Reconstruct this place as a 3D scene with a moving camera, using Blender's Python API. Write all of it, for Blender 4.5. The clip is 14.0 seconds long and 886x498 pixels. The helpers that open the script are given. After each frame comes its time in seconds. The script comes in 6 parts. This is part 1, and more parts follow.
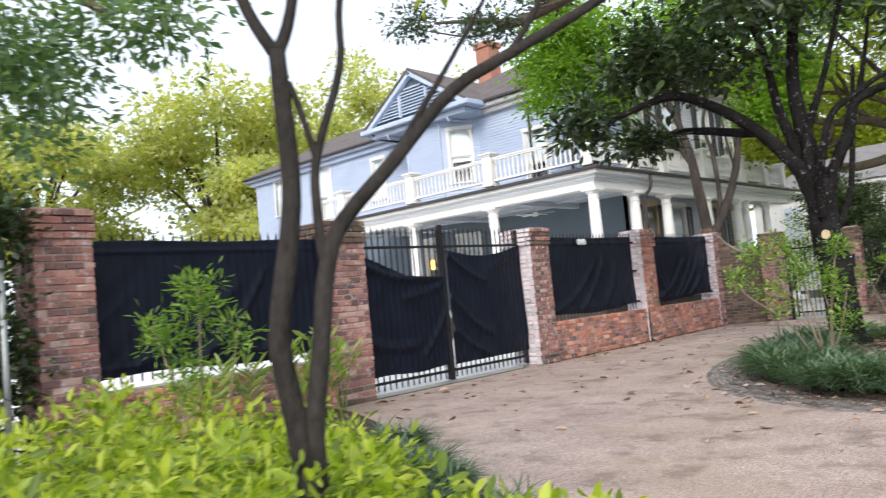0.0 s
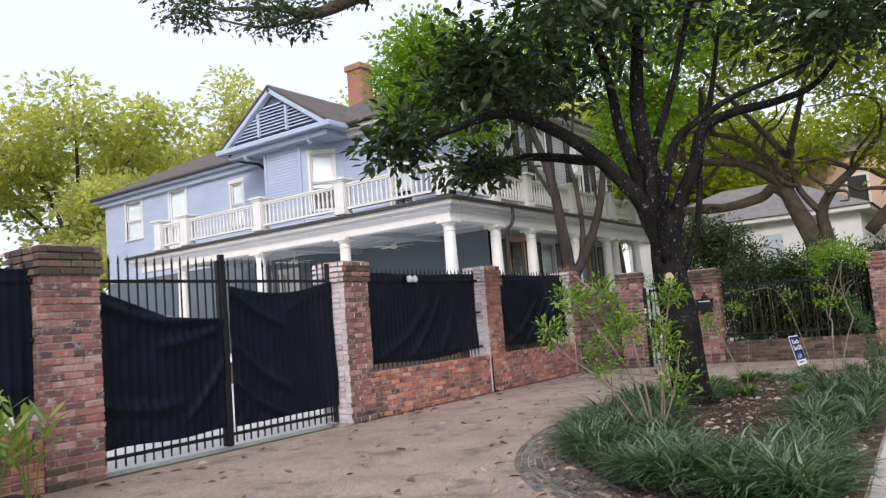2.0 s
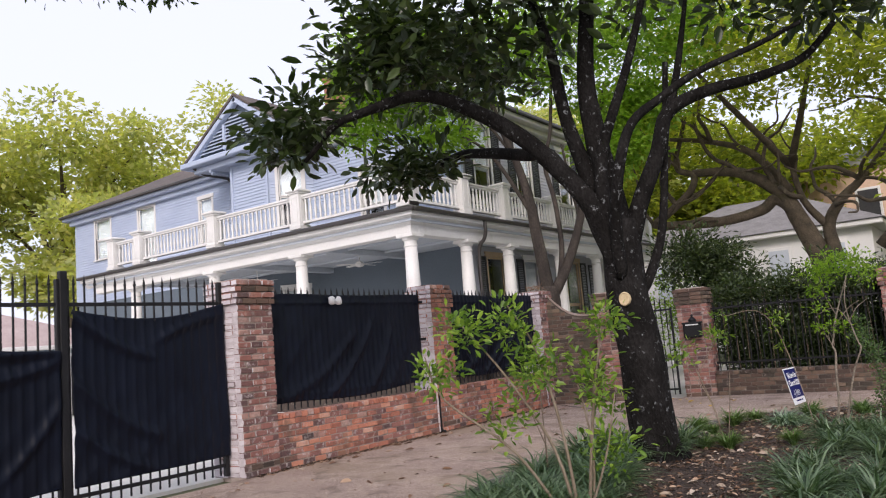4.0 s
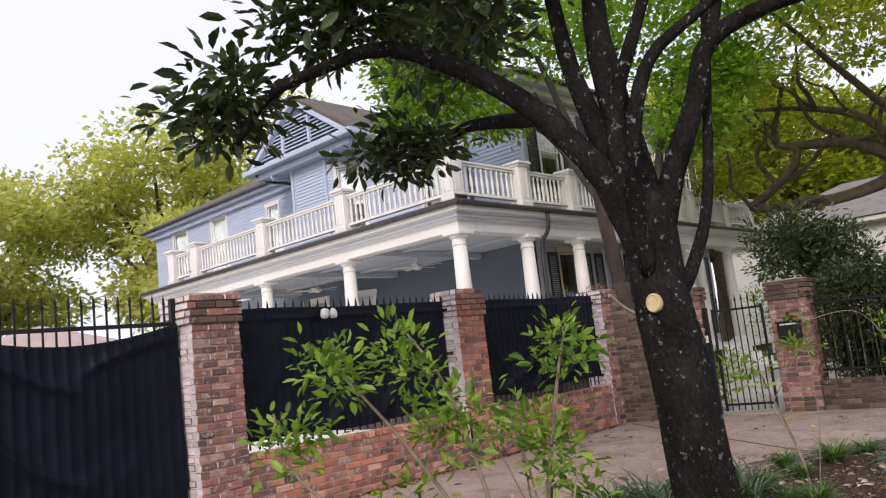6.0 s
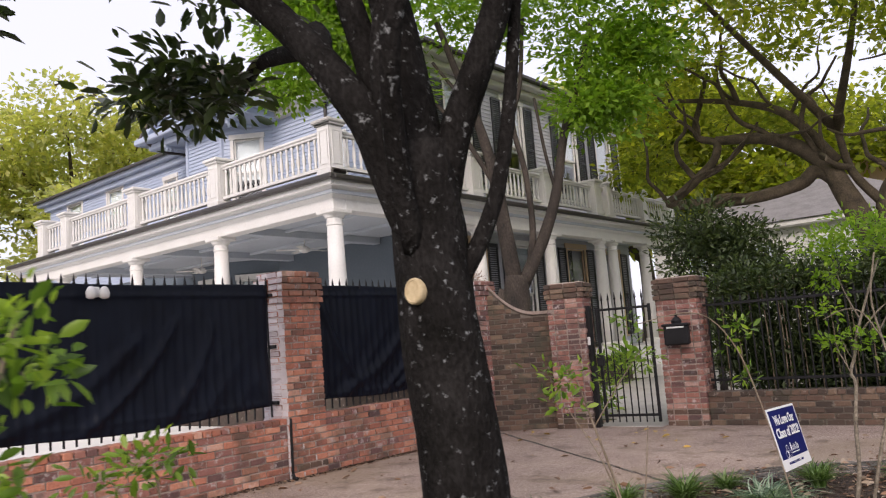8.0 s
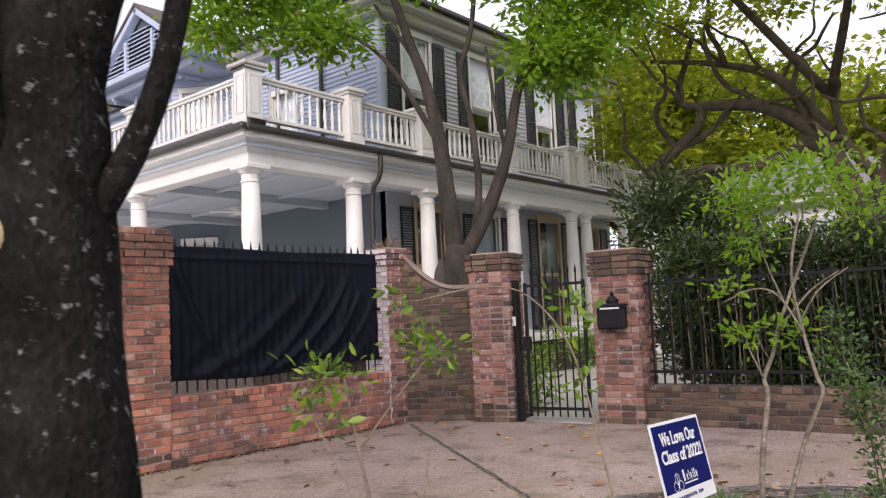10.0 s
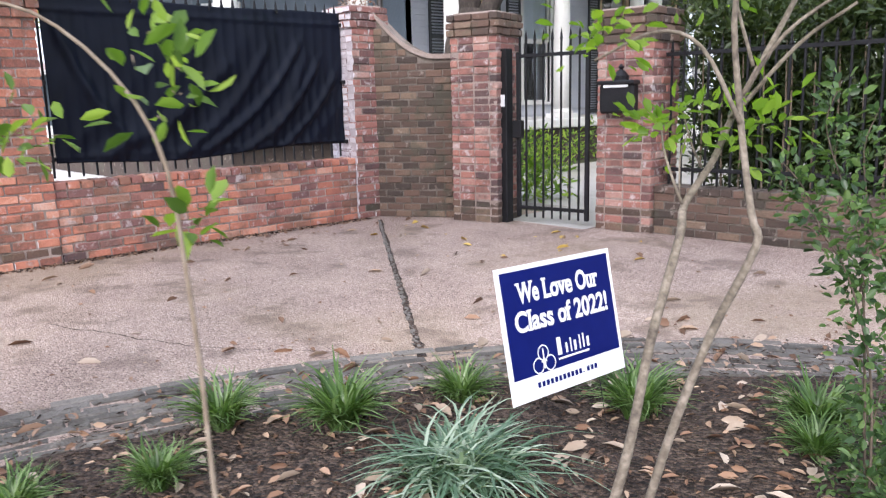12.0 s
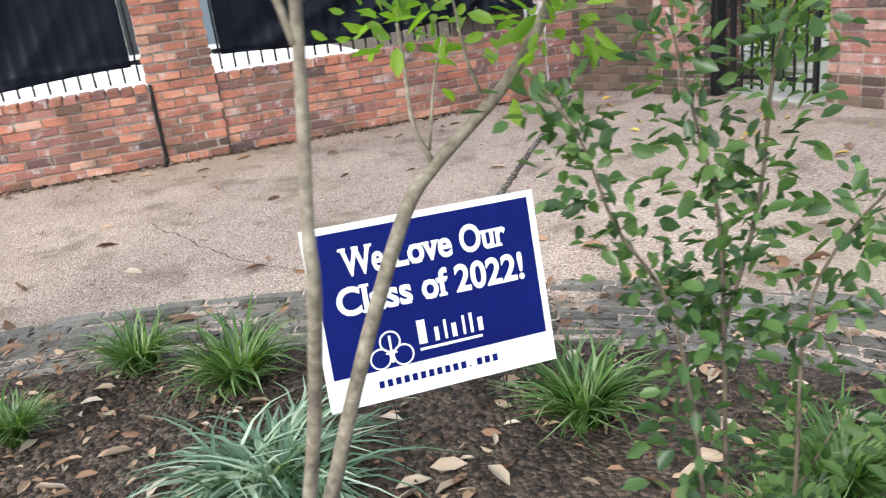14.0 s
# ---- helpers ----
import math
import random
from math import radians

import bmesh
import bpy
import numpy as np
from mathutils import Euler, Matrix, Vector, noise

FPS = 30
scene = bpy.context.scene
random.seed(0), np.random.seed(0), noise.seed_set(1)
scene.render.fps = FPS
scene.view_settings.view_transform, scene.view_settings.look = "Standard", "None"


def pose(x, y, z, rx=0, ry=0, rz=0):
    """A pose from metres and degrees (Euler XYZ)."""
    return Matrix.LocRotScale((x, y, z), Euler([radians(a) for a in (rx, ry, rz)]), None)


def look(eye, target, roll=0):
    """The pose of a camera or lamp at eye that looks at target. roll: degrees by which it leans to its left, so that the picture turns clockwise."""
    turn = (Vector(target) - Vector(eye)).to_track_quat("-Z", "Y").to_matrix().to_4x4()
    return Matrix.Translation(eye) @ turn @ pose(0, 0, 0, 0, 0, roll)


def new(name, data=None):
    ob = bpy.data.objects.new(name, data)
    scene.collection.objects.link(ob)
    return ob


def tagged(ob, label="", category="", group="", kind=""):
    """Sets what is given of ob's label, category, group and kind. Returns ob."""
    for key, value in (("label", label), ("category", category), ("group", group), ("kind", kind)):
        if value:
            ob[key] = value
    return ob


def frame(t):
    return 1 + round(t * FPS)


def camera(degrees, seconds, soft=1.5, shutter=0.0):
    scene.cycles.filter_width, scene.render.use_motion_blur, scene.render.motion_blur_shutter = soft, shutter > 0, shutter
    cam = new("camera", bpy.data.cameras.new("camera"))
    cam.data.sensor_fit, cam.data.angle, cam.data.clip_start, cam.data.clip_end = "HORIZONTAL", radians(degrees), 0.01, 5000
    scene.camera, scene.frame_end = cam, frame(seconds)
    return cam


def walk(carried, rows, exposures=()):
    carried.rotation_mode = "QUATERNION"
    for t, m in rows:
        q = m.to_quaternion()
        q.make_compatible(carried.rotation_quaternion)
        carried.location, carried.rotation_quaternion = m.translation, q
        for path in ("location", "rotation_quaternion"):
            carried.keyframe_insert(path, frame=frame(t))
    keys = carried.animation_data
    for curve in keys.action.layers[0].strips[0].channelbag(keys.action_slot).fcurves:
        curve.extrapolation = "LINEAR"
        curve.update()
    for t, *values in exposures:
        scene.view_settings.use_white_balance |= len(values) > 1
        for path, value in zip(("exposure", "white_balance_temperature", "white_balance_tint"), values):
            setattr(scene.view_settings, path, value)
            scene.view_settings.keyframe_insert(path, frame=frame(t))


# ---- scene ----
cam = camera(59.7, 14.0, 1.15, 0.3)
METRES, EYE, TILT, LEAN, TURN = 15.1, 1.238, 0.0, 0.0, 42.4
ROWS = [
    (0.0, 0.0, 0.0, 0.0, 0.38, 3.91, 5.51),
    (0.5, 0.0237, 0.031, 0.0007, -4.99, 3.76, 6.09),
    (1.0, 0.0503, 0.0604, 0.0037, -7.25, 2.8, 6.15),
    (1.5, 0.0735, 0.0959, 0.0056, -7.03, 3.62, 5.15),
    (2.0, 0.0961, 0.1278, 0.0057, -7.35, 5.59, 4.62),
    (2.5, 0.1186, 0.1572, 0.0049, -8.37, 7.43, 4.9),
    (5.0, 0.2386, 0.3131, 0.0105, -5.26, 7.05, 4.78),
    (5.5, 0.2612, 0.3436, 0.0117, -3.6, 7.54, 5.21),
    (6.0, 0.2784, 0.374, 0.015, 1.63, 7.94, 6.39),
    (6.5, 0.2993, 0.4014, 0.0132, 2.01, 7.35, 6.61),
    (7.0, 0.3206, 0.4297, 0.0117, 0.15, 6.6, 5.76),
    (7.5, 0.3411, 0.4574, 0.0128, -2.2, 6.58, 5.5),
    (8.0, 0.369, 0.4828, 0.0109, -2.51, 6.9, 4.33),
    (10.5, 0.4852, 0.6152, 0.0072, -1.34, 3.59, 1.91),
    (11.0, 0.5051, 0.649, 0.006, -0.11, -1.09, 1.52),
    (11.5, 0.5265, 0.6761, 0.0037, 1.72, -6.37, 0.74),
    (12.0, 0.5469, 0.7018, 0.002, 4.57, -10.82, 1.37),
    (12.5, 0.5662, 0.7201, 0.0007, 8.27, -13.55, 1.78),
    (13.0, 0.587, 0.7388, 0.0002, 14.99, -16.59, 2.87),
    (13.5, 0.6041, 0.7614, 0.0013, 20.5, -18.34, 5.46),
    (14.0, 0.6228, 0.7767, 0.0014, 27.69, -19.65, 6.71),
]
EXPOSURES = [(0.0, 0.42, 6280, 11), (0.6, 0.23, 6330, 13), (1.5, 0.08, 6330, 15), (2.6, -0.04, 6360, 18), (5.0, -0.04, 6620, 19), (8.2, -0.04, 6800, 20), (10.4, 0.23, 6560, 21), (11.0, 0.38, 6360, 20), (12.0, 0.89, 6040, 17), (12.6, 1.06, 6040, 16), (13.5, 1.05, 6120, 11), (14.0, 0.97, 6200, 6)]
walk(cam, [(t, pose(0, 0, EYE, TILT, LEAN, TURN) @ pose(METRES * x, METRES * y, METRES * z, 90 + pitch, roll, yaw)) for t, x, y, z, yaw, pitch, roll in ROWS], EXPOSURES)

# ---- light: a bright, thinly clouded late afternoon ----
world = bpy.data.worlds.new("sky")
scene.world = world
world.use_nodes = True
wn, wl = world.node_tree.nodes, world.node_tree.links
sky = wn.new("ShaderNodeTexSky")
sky.sky_type, sky.sun_disc = "NISHITA", False
sky.sun_elevation, sky.sun_rotation = radians(32), radians(150)
sky.air_density, sky.dust_density, sky.ozone_density = 1.0, 3.0, 1.0
cloud = wn.new("ShaderNodeMixRGB")
cloud.inputs[0].default_value = 0.72
cloud.inputs[2].default_value = (10.9, 11.6, 12.9, 1)
wl.new(sky.outputs[0], cloud.inputs[1])
wl.new(cloud.outputs[0], wn["Background"].inputs[0])
wn["Background"].inputs[1].default_value = 0.112
sun_data = bpy.data.lights.new("sun", "SUN")
sun_data.energy, sun_data.angle, sun_data.color = 2.1, radians(22), (1.0, 0.94, 0.86)
sun = new("sun", sun_data)
sun.matrix_world = look((0, 0, 30), Vector((0, 0, 30)) - Vector((math.sin(radians(150)) * math.cos(radians(32)), math.cos(radians(150)) * math.cos(radians(32)), math.sin(radians(32)))))


# ---- materials ----
def mat(name, cols, rough=0.7, big=1.5, fine=30.0, bump=0.25, dist=0.004, rand="", jitter=0.3, metal=0.0, spec=0.5, leaf=0.0, stain=None, stretch=(1, 1, 1), cells=0.0, grime=None):
    """cols: two or three colours, blended by noise at two sizes; rand: object or island; leaf: share of light let through."""
    m = bpy.data.materials.new(name)
    m.use_nodes = True
    n, l = m.node_tree.nodes, m.node_tree.links
    bsdf = n["Principled BSDF"]
    geo = n.new("ShaderNodeNewGeometry")
    mapping = n.new("ShaderNodeMapping")
    mapping.inputs["Scale"].default_value = stretch
    l.new(geo.outputs["Position"], mapping.inputs["Vector"])
    n1, n2 = n.new("ShaderNodeTexNoise"), n.new("ShaderNodeTexNoise")
    for node, sc, de in ((n1, big, 4.0), (n2, fine, 3.0)):
        node.inputs["Scale"].default_value, node.inputs["Detail"].default_value = sc, de
        l.new(mapping.outputs[0], node.inputs["Vector"])
    mix = n.new("ShaderNodeMath")
    mix.operation = "MULTIPLY_ADD"
    mix.inputs[1].default_value = 0.45
    l.new(n2.outputs[0], mix.inputs[0])
    half = n.new("ShaderNodeMath")
    half.operation = "MULTIPLY"
    half.inputs[1].default_value = 0.55
    l.new(n1.outputs[0], half.inputs[0])
    l.new(half.outputs[0], mix.inputs[2])
    fac = mix.outputs[0]
    if rand:
        src = n.new("ShaderNodeObjectInfo").outputs["Random"] if rand == "object" else geo.outputs["Random Per Island"]
        blend = n.new("ShaderNodeMixRGB")
        blend.inputs[0].default_value = jitter
        l.new(fac, blend.inputs[1])
        l.new(src, blend.inputs[2])
        fac = blend.outputs[0]
    if cells:
        vor, vb = n.new("ShaderNodeTexVoronoi"), n.new("ShaderNodeMixRGB")
        vor.inputs["Scale"].default_value = cells
        l.new(mapping.outputs[0], vor.inputs["Vector"])
        grey = n.new("ShaderNodeRGBToBW")
        l.new(vor.outputs["Color"], grey.inputs[0])
        vb.inputs[0].default_value = 0.45
        l.new(fac, vb.inputs[1])
        l.new(grey.outputs[0], vb.inputs[2])
        fac = vb.outputs[0]
    ramp = n.new("ShaderNodeValToRGB")
    e = ramp.color_ramp.elements
    while len(e) < len(cols):
        e.new(0.5)
    lo, hi = (0.33, 0.67) if not rand else (0.5 - 0.17 - 0.3 * jitter, 0.5 + 0.17 + 0.3 * jitter)
    for i, c in enumerate(cols):
        e[i].position = lo + (hi - lo) * i / (len(cols) - 1)
        e[i].color = (*c, 1)
    l.new(fac, ramp.inputs[0])
    colour = ramp.outputs[0]
    for stain in [s for s in (stain, grime) if s]:
        n3 = n.new("ShaderNodeTexNoise")
        n3.inputs["Scale"].default_value, n3.inputs["Detail"].default_value, n3.inputs["Roughness"].default_value = stain[1], 6.0, 0.65
        l.new(geo.outputs["Position"], n3.inputs["Vector"])
        r3 = n.new("ShaderNodeMapRange")
        r3.inputs[1].default_value, r3.inputs[2].default_value, r3.inputs[4].default_value = stain[2], stain[2] + 0.1, stain[3]
        l.new(n3.outputs[0], r3.inputs[0])
        mx = n.new("ShaderNodeMixRGB")
        mx.inputs[2].default_value = (*stain[0], 1)
        l.new(r3.outputs[0], mx.inputs[0])
        l.new(colour, mx.inputs[1])
        colour = mx.outputs[0]
    l.new(colour, bsdf.inputs["Base Color"])
    bsdf.inputs["Roughness"].default_value, bsdf.inputs["Metallic"].default_value = rough, metal
    bsdf.inputs["Specular IOR Level"].default_value = spec
    if bump:
        b = n.new("ShaderNodeBump")
        b.inputs["Strength"].default_value, b.inputs["Distance"].default_value = bump, dist
        height = n2.outputs[0]
        if cells:
            lump = n.new("ShaderNodeMath")
            lump.operation = "MULTIPLY_ADD"
            lump.inputs[1].default_value = -1.2
            l.new(vor.outputs["Distance"], lump.inputs[0])
            l.new(height, lump.inputs[2])
            height = lump.outputs[0]
        l.new(height, b.inputs["Height"])
        l.new(b.outputs[0], bsdf.inputs["Normal"])
    if leaf:
        tr, ms = n.new("ShaderNodeBsdfTranslucent"), n.new("ShaderNodeMixShader")
        gain = n.new("ShaderNodeMixRGB")
        gain.blend_type, gain.inputs[0].default_value = "MULTIPLY", 1.0
        gain.inputs[2].default_value = (1.65, 1.75, 0.68, 1)
        l.new(colour, gain.inputs[1])
        l.new(gain.outputs[0], tr.inputs[0])
        ms.inputs[0].default_value = leaf
        l.new(bsdf.outputs[0], ms.inputs[1])
        l.new(tr.outputs[0], ms.inputs[2])
        l.new(ms.outputs[0], n["Material Output"].inputs[0])
    return m


def glass_material():
    m = bpy.data.materials.new("window_glass")
    m.use_nodes = True
    b = m.node_tree.nodes["Principled BSDF"]
    b.inputs["Base Color"].default_value = (0.9, 0.95, 0.97, 1)
    b.inputs["Roughness"].default_value, b.inputs["Transmission Weight"].default_value = 0.02, 1.0
    return m


BRICK = mat("old_brick", [(0.13, 0.08, 0.066), (0.33, 0.13, 0.092), (0.48, 0.185, 0.12), (0.57, 0.25, 0.16), (0.62, 0.42, 0.33)], 0.93, 5.0, 45, 1.0, 0.008, "object", 0.5, stain=((0.56, 0.48, 0.45), 11.0, 0.57, 0.65), grime=((0.1, 0.082, 0.062), 2.0, 0.5, 0.6))
PLUM_BRICK = mat("plum_brick", [(0.07, 0.052, 0.052), (0.19, 0.096, 0.086), (0.29, 0.13, 0.106), (0.37, 0.17, 0.13), (0.48, 0.35, 0.3)], 0.93, 5.0, 45, 1.0, 0.008, "object", 0.58, stain=((0.56, 0.5, 0.48), 11.0, 0.55, 0.7), grime=((0.075, 0.06, 0.055), 2.2, 0.53, 0.55))
DARK_BRICK = mat("weathered_brick", [(0.035, 0.03, 0.026), (0.085, 0.058, 0.045), (0.14, 0.085, 0.062), (0.24, 0.175, 0.12)], 0.92, 3.0, 60, 0.8, 0.006, "object", 0.5, stain=((0.4, 0.34, 0.29), 11.0, 0.6, 0.6), grime=((0.07, 0.07, 0.05), 3.0, 0.52, 0.6))
PALE_SIDE_BRICK = mat("pale_side_brick", [(0.42, 0.36, 0.38), (0.62, 0.57, 0.59), (0.76, 0.72, 0.75)], 0.92, 4.0, 50, 0.8, 0.006, "object", 0.5, stain=((0.7, 0.66, 0.68), 7.0, 0.5, 0.7))
PAVER = mat("grey_paver_brick", [(0.065, 0.06, 0.053), (0.145, 0.133, 0.118), (0.24, 0.218, 0.194)], 0.92, 6.0, 60, 1.0, 0.012, "object", 0.4, stain=((0.24, 0.21, 0.18), 14.0, 0.55, 0.6), grime=((0.06, 0.048, 0.038), 6.0, 0.52, 0.6))
MORTAR_OLD = mat("weathered_mortar", [(0.1, 0.085, 0.07), (0.22, 0.185, 0.155)], 0.95, 5, 80, 0.8, 0.006, stain=((0.07, 0.065, 0.045), 3.0, 0.5, 0.7))
MORTAR = mat("lime_mortar", [(0.22, 0.17, 0.145), (0.41, 0.335, 0.29)], 0.95, 5, 80, 0.8, 0.006, stain=((0.12, 0.095, 0.08), 3.0, 0.52, 0.7))
AGGREGATE = mat("exposed_aggregate_concrete", [(0.2, 0.14, 0.118), (0.41, 0.308, 0.258), (0.43, 0.322, 0.268), (0.62, 0.5, 0.425)], 0.85, 1.3, 60, 0.9, 0.008, stain=((0.36, 0.275, 0.185), 0.55, 0.5, 0.5), cells=105, grime=((0.15, 0.108, 0.088), 2.2, 0.53, 0.55))
PALE = mat("pale_concrete", [(0.62, 0.6, 0.56), (0.78, 0.76, 0.72)], 0.8, 1.2, 40, 0.2)
WALKWAY = mat("sidewalk_concrete", [(0.4, 0.38, 0.35), (0.55, 0.53, 0.5)], 0.85, 1.0, 45, 0.3, stain=((0.3, 0.28, 0.25), 1.5, 0.55, 0.4))
SOIL = mat("mulch_soil", [(0.02, 0.013, 0.01), (0.07, 0.045, 0.033), (0.15, 0.105, 0.078)], 0.95, 4, 45, 1.0, 0.03, cells=55)
TURF = mat("rough_ground", [(0.05, 0.055, 0.025), (0.09, 0.1, 0.045)], 0.95, 0.6, 20, 0.8, 0.02)
SIDING = mat("pale_blue_siding_paint", [(0.39, 0.46, 0.6), (0.49, 0.56, 0.69)], 0.6, 0.7, 18, 0.1, 0.002, stretch=(1, 1, 3))
# Same clapboard, greyed in colour for the duller light on the east front.
SIDING_E = mat("east_shade_siding_paint", [(0.42, 0.43, 0.48), (0.52, 0.53, 0.57)], 0.6, 0.7, 18, 0.1, 0.002, stretch=(1, 1, 3))
TRIM = mat("white_trim_paint", [(0.68, 0.67, 0.645), (0.78, 0.77, 0.745)], 0.5, 1.5, 25, 0.1, 0.002, stain=((0.6, 0.58, 0.53), 3.0, 0.6, 0.4))
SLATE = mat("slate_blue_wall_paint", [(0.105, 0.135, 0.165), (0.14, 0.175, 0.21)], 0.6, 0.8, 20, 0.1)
CEILING = mat("pale_porch_ceiling_paint", [(0.45, 0.49, 0.54), (0.54, 0.58, 0.63)], 0.6, 0.8, 20, 0.1)
SHINGLE = mat("brown_roof_shingle", [(0.075, 0.06, 0.055), (0.15, 0.125, 0.115)], 0.9, 2, 25, 0.6, 0.01)
GREY_SHINGLE = mat("grey_roof_shingle", [(0.16, 0.15, 0.145), (0.26, 0.245, 0.24)], 0.9, 2, 12, 0.6, 0.01)
BLACK_METAL = mat("black_iron", [(0.006, 0.006, 0.007), (0.016, 0.016, 0.018)], 0.5, 5, 60, 0.2, 0.001, spec=0.3)
BRONZE = mat("dark_bronze_gutter", [(0.028, 0.024, 0.022), (0.055, 0.048, 0.044)], 0.4, 3, 40, 0.1, 0.001)
FABRIC = mat("black_privacy_fabric", [(0.0022, 0.0036, 0.0085), (0.005, 0.008, 0.018)], 0.46, 3, 300, 0.15, 0.001, spec=0.16)
SHUTTER = mat("black_shutter_paint", [(0.012, 0.014, 0.016), (0.025, 0.028, 0.03)], 0.4, 4, 40, 0.1, 0.001)
BLIND = mat("white_window_blind", [(0.62, 0.66, 0.68), (0.72, 0.75, 0.77)], 0.8, 1, 10, 0.0)
# Near-black colour standing in for unlit rooms seen through windows.
DARK = mat("painted_room_shade", [(0.03, 0.03, 0.032), (0.05, 0.05, 0.05)], 0.9, 1, 10, 0.0)
WOOD = mat("varnished_door_wood", [(0.16, 0.07, 0.03), (0.33, 0.16, 0.07)], 0.4, 2, 20, 0.1, stretch=(6, 6, 0.6))
GLASS = glass_material()
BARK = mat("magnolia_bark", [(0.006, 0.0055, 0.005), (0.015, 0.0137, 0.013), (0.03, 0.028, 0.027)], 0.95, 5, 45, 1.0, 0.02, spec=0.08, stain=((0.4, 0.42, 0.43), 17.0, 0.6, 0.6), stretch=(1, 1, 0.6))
BARK_DARK = mat("dark_bark", [(0.015, 0.013, 0.012), (0.05, 0.043, 0.038)], 0.92, 6, 40, 1.0, 0.015, spec=0.2, stretch=(1, 1, 0.5))
BARK_TAN = mat("tan_bark", [(0.11, 0.08, 0.055), (0.22, 0.17, 0.12), (0.31, 0.26, 0.2)], 0.85, 8, 60, 0.6, 0.004, stretch=(1, 1, 0.4))
BARK_OAK = mat("oak_bark", [(0.05, 0.04, 0.03), (0.15, 0.115, 0.08)], 0.95, 5, 30, 1.0, 0.02)
CUT = mat("fresh_cut_wood", [(0.5, 0.38, 0.22), (0.66, 0.54, 0.34)], 0.8, 20, 60, 0.3)
L_MAG = mat("magnolia_leaf", [(0.014, 0.026, 0.01), (0.03, 0.052, 0.017), (0.07, 0.105, 0.03)], 0.34, 2, 20, 0.0, rand="island", jitter=0.6, leaf=0.26)
L_OAK = mat("live_oak_leaf", [(0.06, 0.088, 0.02), (0.21, 0.245, 0.04), (0.47, 0.45, 0.075)], 0.55, 0.5, 3, 0.0, rand="island", jitter=0.25, leaf=0.7)
L_MID = mat("mid_green_leaf", [(0.022, 0.05, 0.02), (0.06, 0.12, 0.036), (0.15, 0.24, 0.075)], 0.4, 6, 25, 0.0, rand="island", jitter=0.6, leaf=0.35)
# Sunlight and distance haze are mixed into these pale leaf colours.
L_FAR = mat("sun_haze_tinted_oak_leaf", [(0.22, 0.26, 0.12), (0.42, 0.43, 0.19), (0.68, 0.61, 0.28)], 0.6, 0.35, 1.2, 0.0, rand="island", jitter=0.22, leaf=0.55)
L_CRAPE = mat("crape_myrtle_leaf", [(0.08, 0.16, 0.02), (0.16, 0.28, 0.03), (0.28, 0.4, 0.05)], 0.5, 1.0, 10, 0.0, rand="island", jitter=0.3, leaf=0.55)
L_HEDGE = mat("yellow_green_hedge_leaf", [(0.07, 0.12, 0.015), (0.26, 0.34, 0.03), (0.5, 0.54, 0.07)], 0.45, 3, 20, 0.0, rand="island", jitter=0.6, leaf=0.45)
L_SHRUB = mat("shrub_leaf", [(0.05, 0.1, 0.02), (0.14, 0.25, 0.035), (0.34, 0.46, 0.08)], 0.4, 4, 20, 0.0, rand="island", jitter=0.6, leaf=0.45)
L_DARK = mat("dark_hedge_leaf", [(0.02, 0.035, 0.015), (0.04, 0.065, 0.022), (0.08, 0.11, 0.03)], 0.45, 2, 20, 0.0, rand="island", jitter=0.55, leaf=0.25)
L_LIRI_PALE = mat("pale_liriope_blade", [(0.04, 0.085, 0.045), (0.13, 0.22, 0.145), (0.48, 0.56, 0.46)], 0.35, 5, 30, 0.0, rand="island", jitter=0.6, leaf=0.25)
L_LIRI_BUSH = mat("bright_liriope_blade", [(0.03, 0.07, 0.015), (0.085, 0.165, 0.035), (0.26, 0.36, 0.17)], 0.35, 5, 30, 0.0, rand="island", jitter=0.6, leaf=0.3)
L_DRY = mat("pale_dry_leaf", [(0.22, 0.16, 0.11), (0.42, 0.33, 0.25), (0.58, 0.48, 0.39)], 0.7, 6, 30, 0.3, 0.003, rand="island", jitter=0.5)
L_LIRI = mat("liriope_blade", [(0.022, 0.048, 0.022), (0.065, 0.12, 0.055), (0.24, 0.32, 0.21)], 0.32, 5, 30, 0.0, rand="island", jitter=0.65, leaf=0.25)
L_GINGER = mat("ginger_leaf", [(0.1, 0.17, 0.03), (0.2, 0.29, 0.06), (0.36, 0.42, 0.13)], 0.4, 5, 30, 0.0, rand="island", jitter=0.6, leaf=0.4)
L_DEAD = mat("fallen_leaf", [(0.09, 0.045, 0.026), (0.26, 0.145, 0.085), (0.5, 0.36, 0.25)], 0.7, 8, 30, 0.2, rand="island", jitter=0.7)
L_YELLOW = mat("yellow_fallen_leaf", [(0.45, 0.27, 0.05), (0.6, 0.42, 0.1)], 0.6, 8, 30, 0.2, rand="island", jitter=0.6)
SIGN_WHITE = mat("white_sign_plastic", [(0.78, 0.79, 0.8), (0.84, 0.85, 0.86)], 0.45, 2, 20, 0.0)
SIGN_BLUE = mat("navy_sign_print", [(0.003, 0.007, 0.095), (0.004, 0.01, 0.12)], 0.6, 2, 20, 0.0, spec=0.1)
LAMP_WHITE = mat("white_plastic", [(0.7, 0.7, 0.7), (0.8, 0.8, 0.8)], 0.4, 5, 30, 0.0)
PINK = mat("peach_stucco", [(0.62, 0.42, 0.3), (0.72, 0.52, 0.38)], 0.8, 0.4, 8, 0.1)
TAN_ROOF = mat("faded_pink_shingle", [(0.4, 0.3, 0.28), (0.52, 0.42, 0.4)], 0.9, 1.5, 15, 0.4, 0.01)


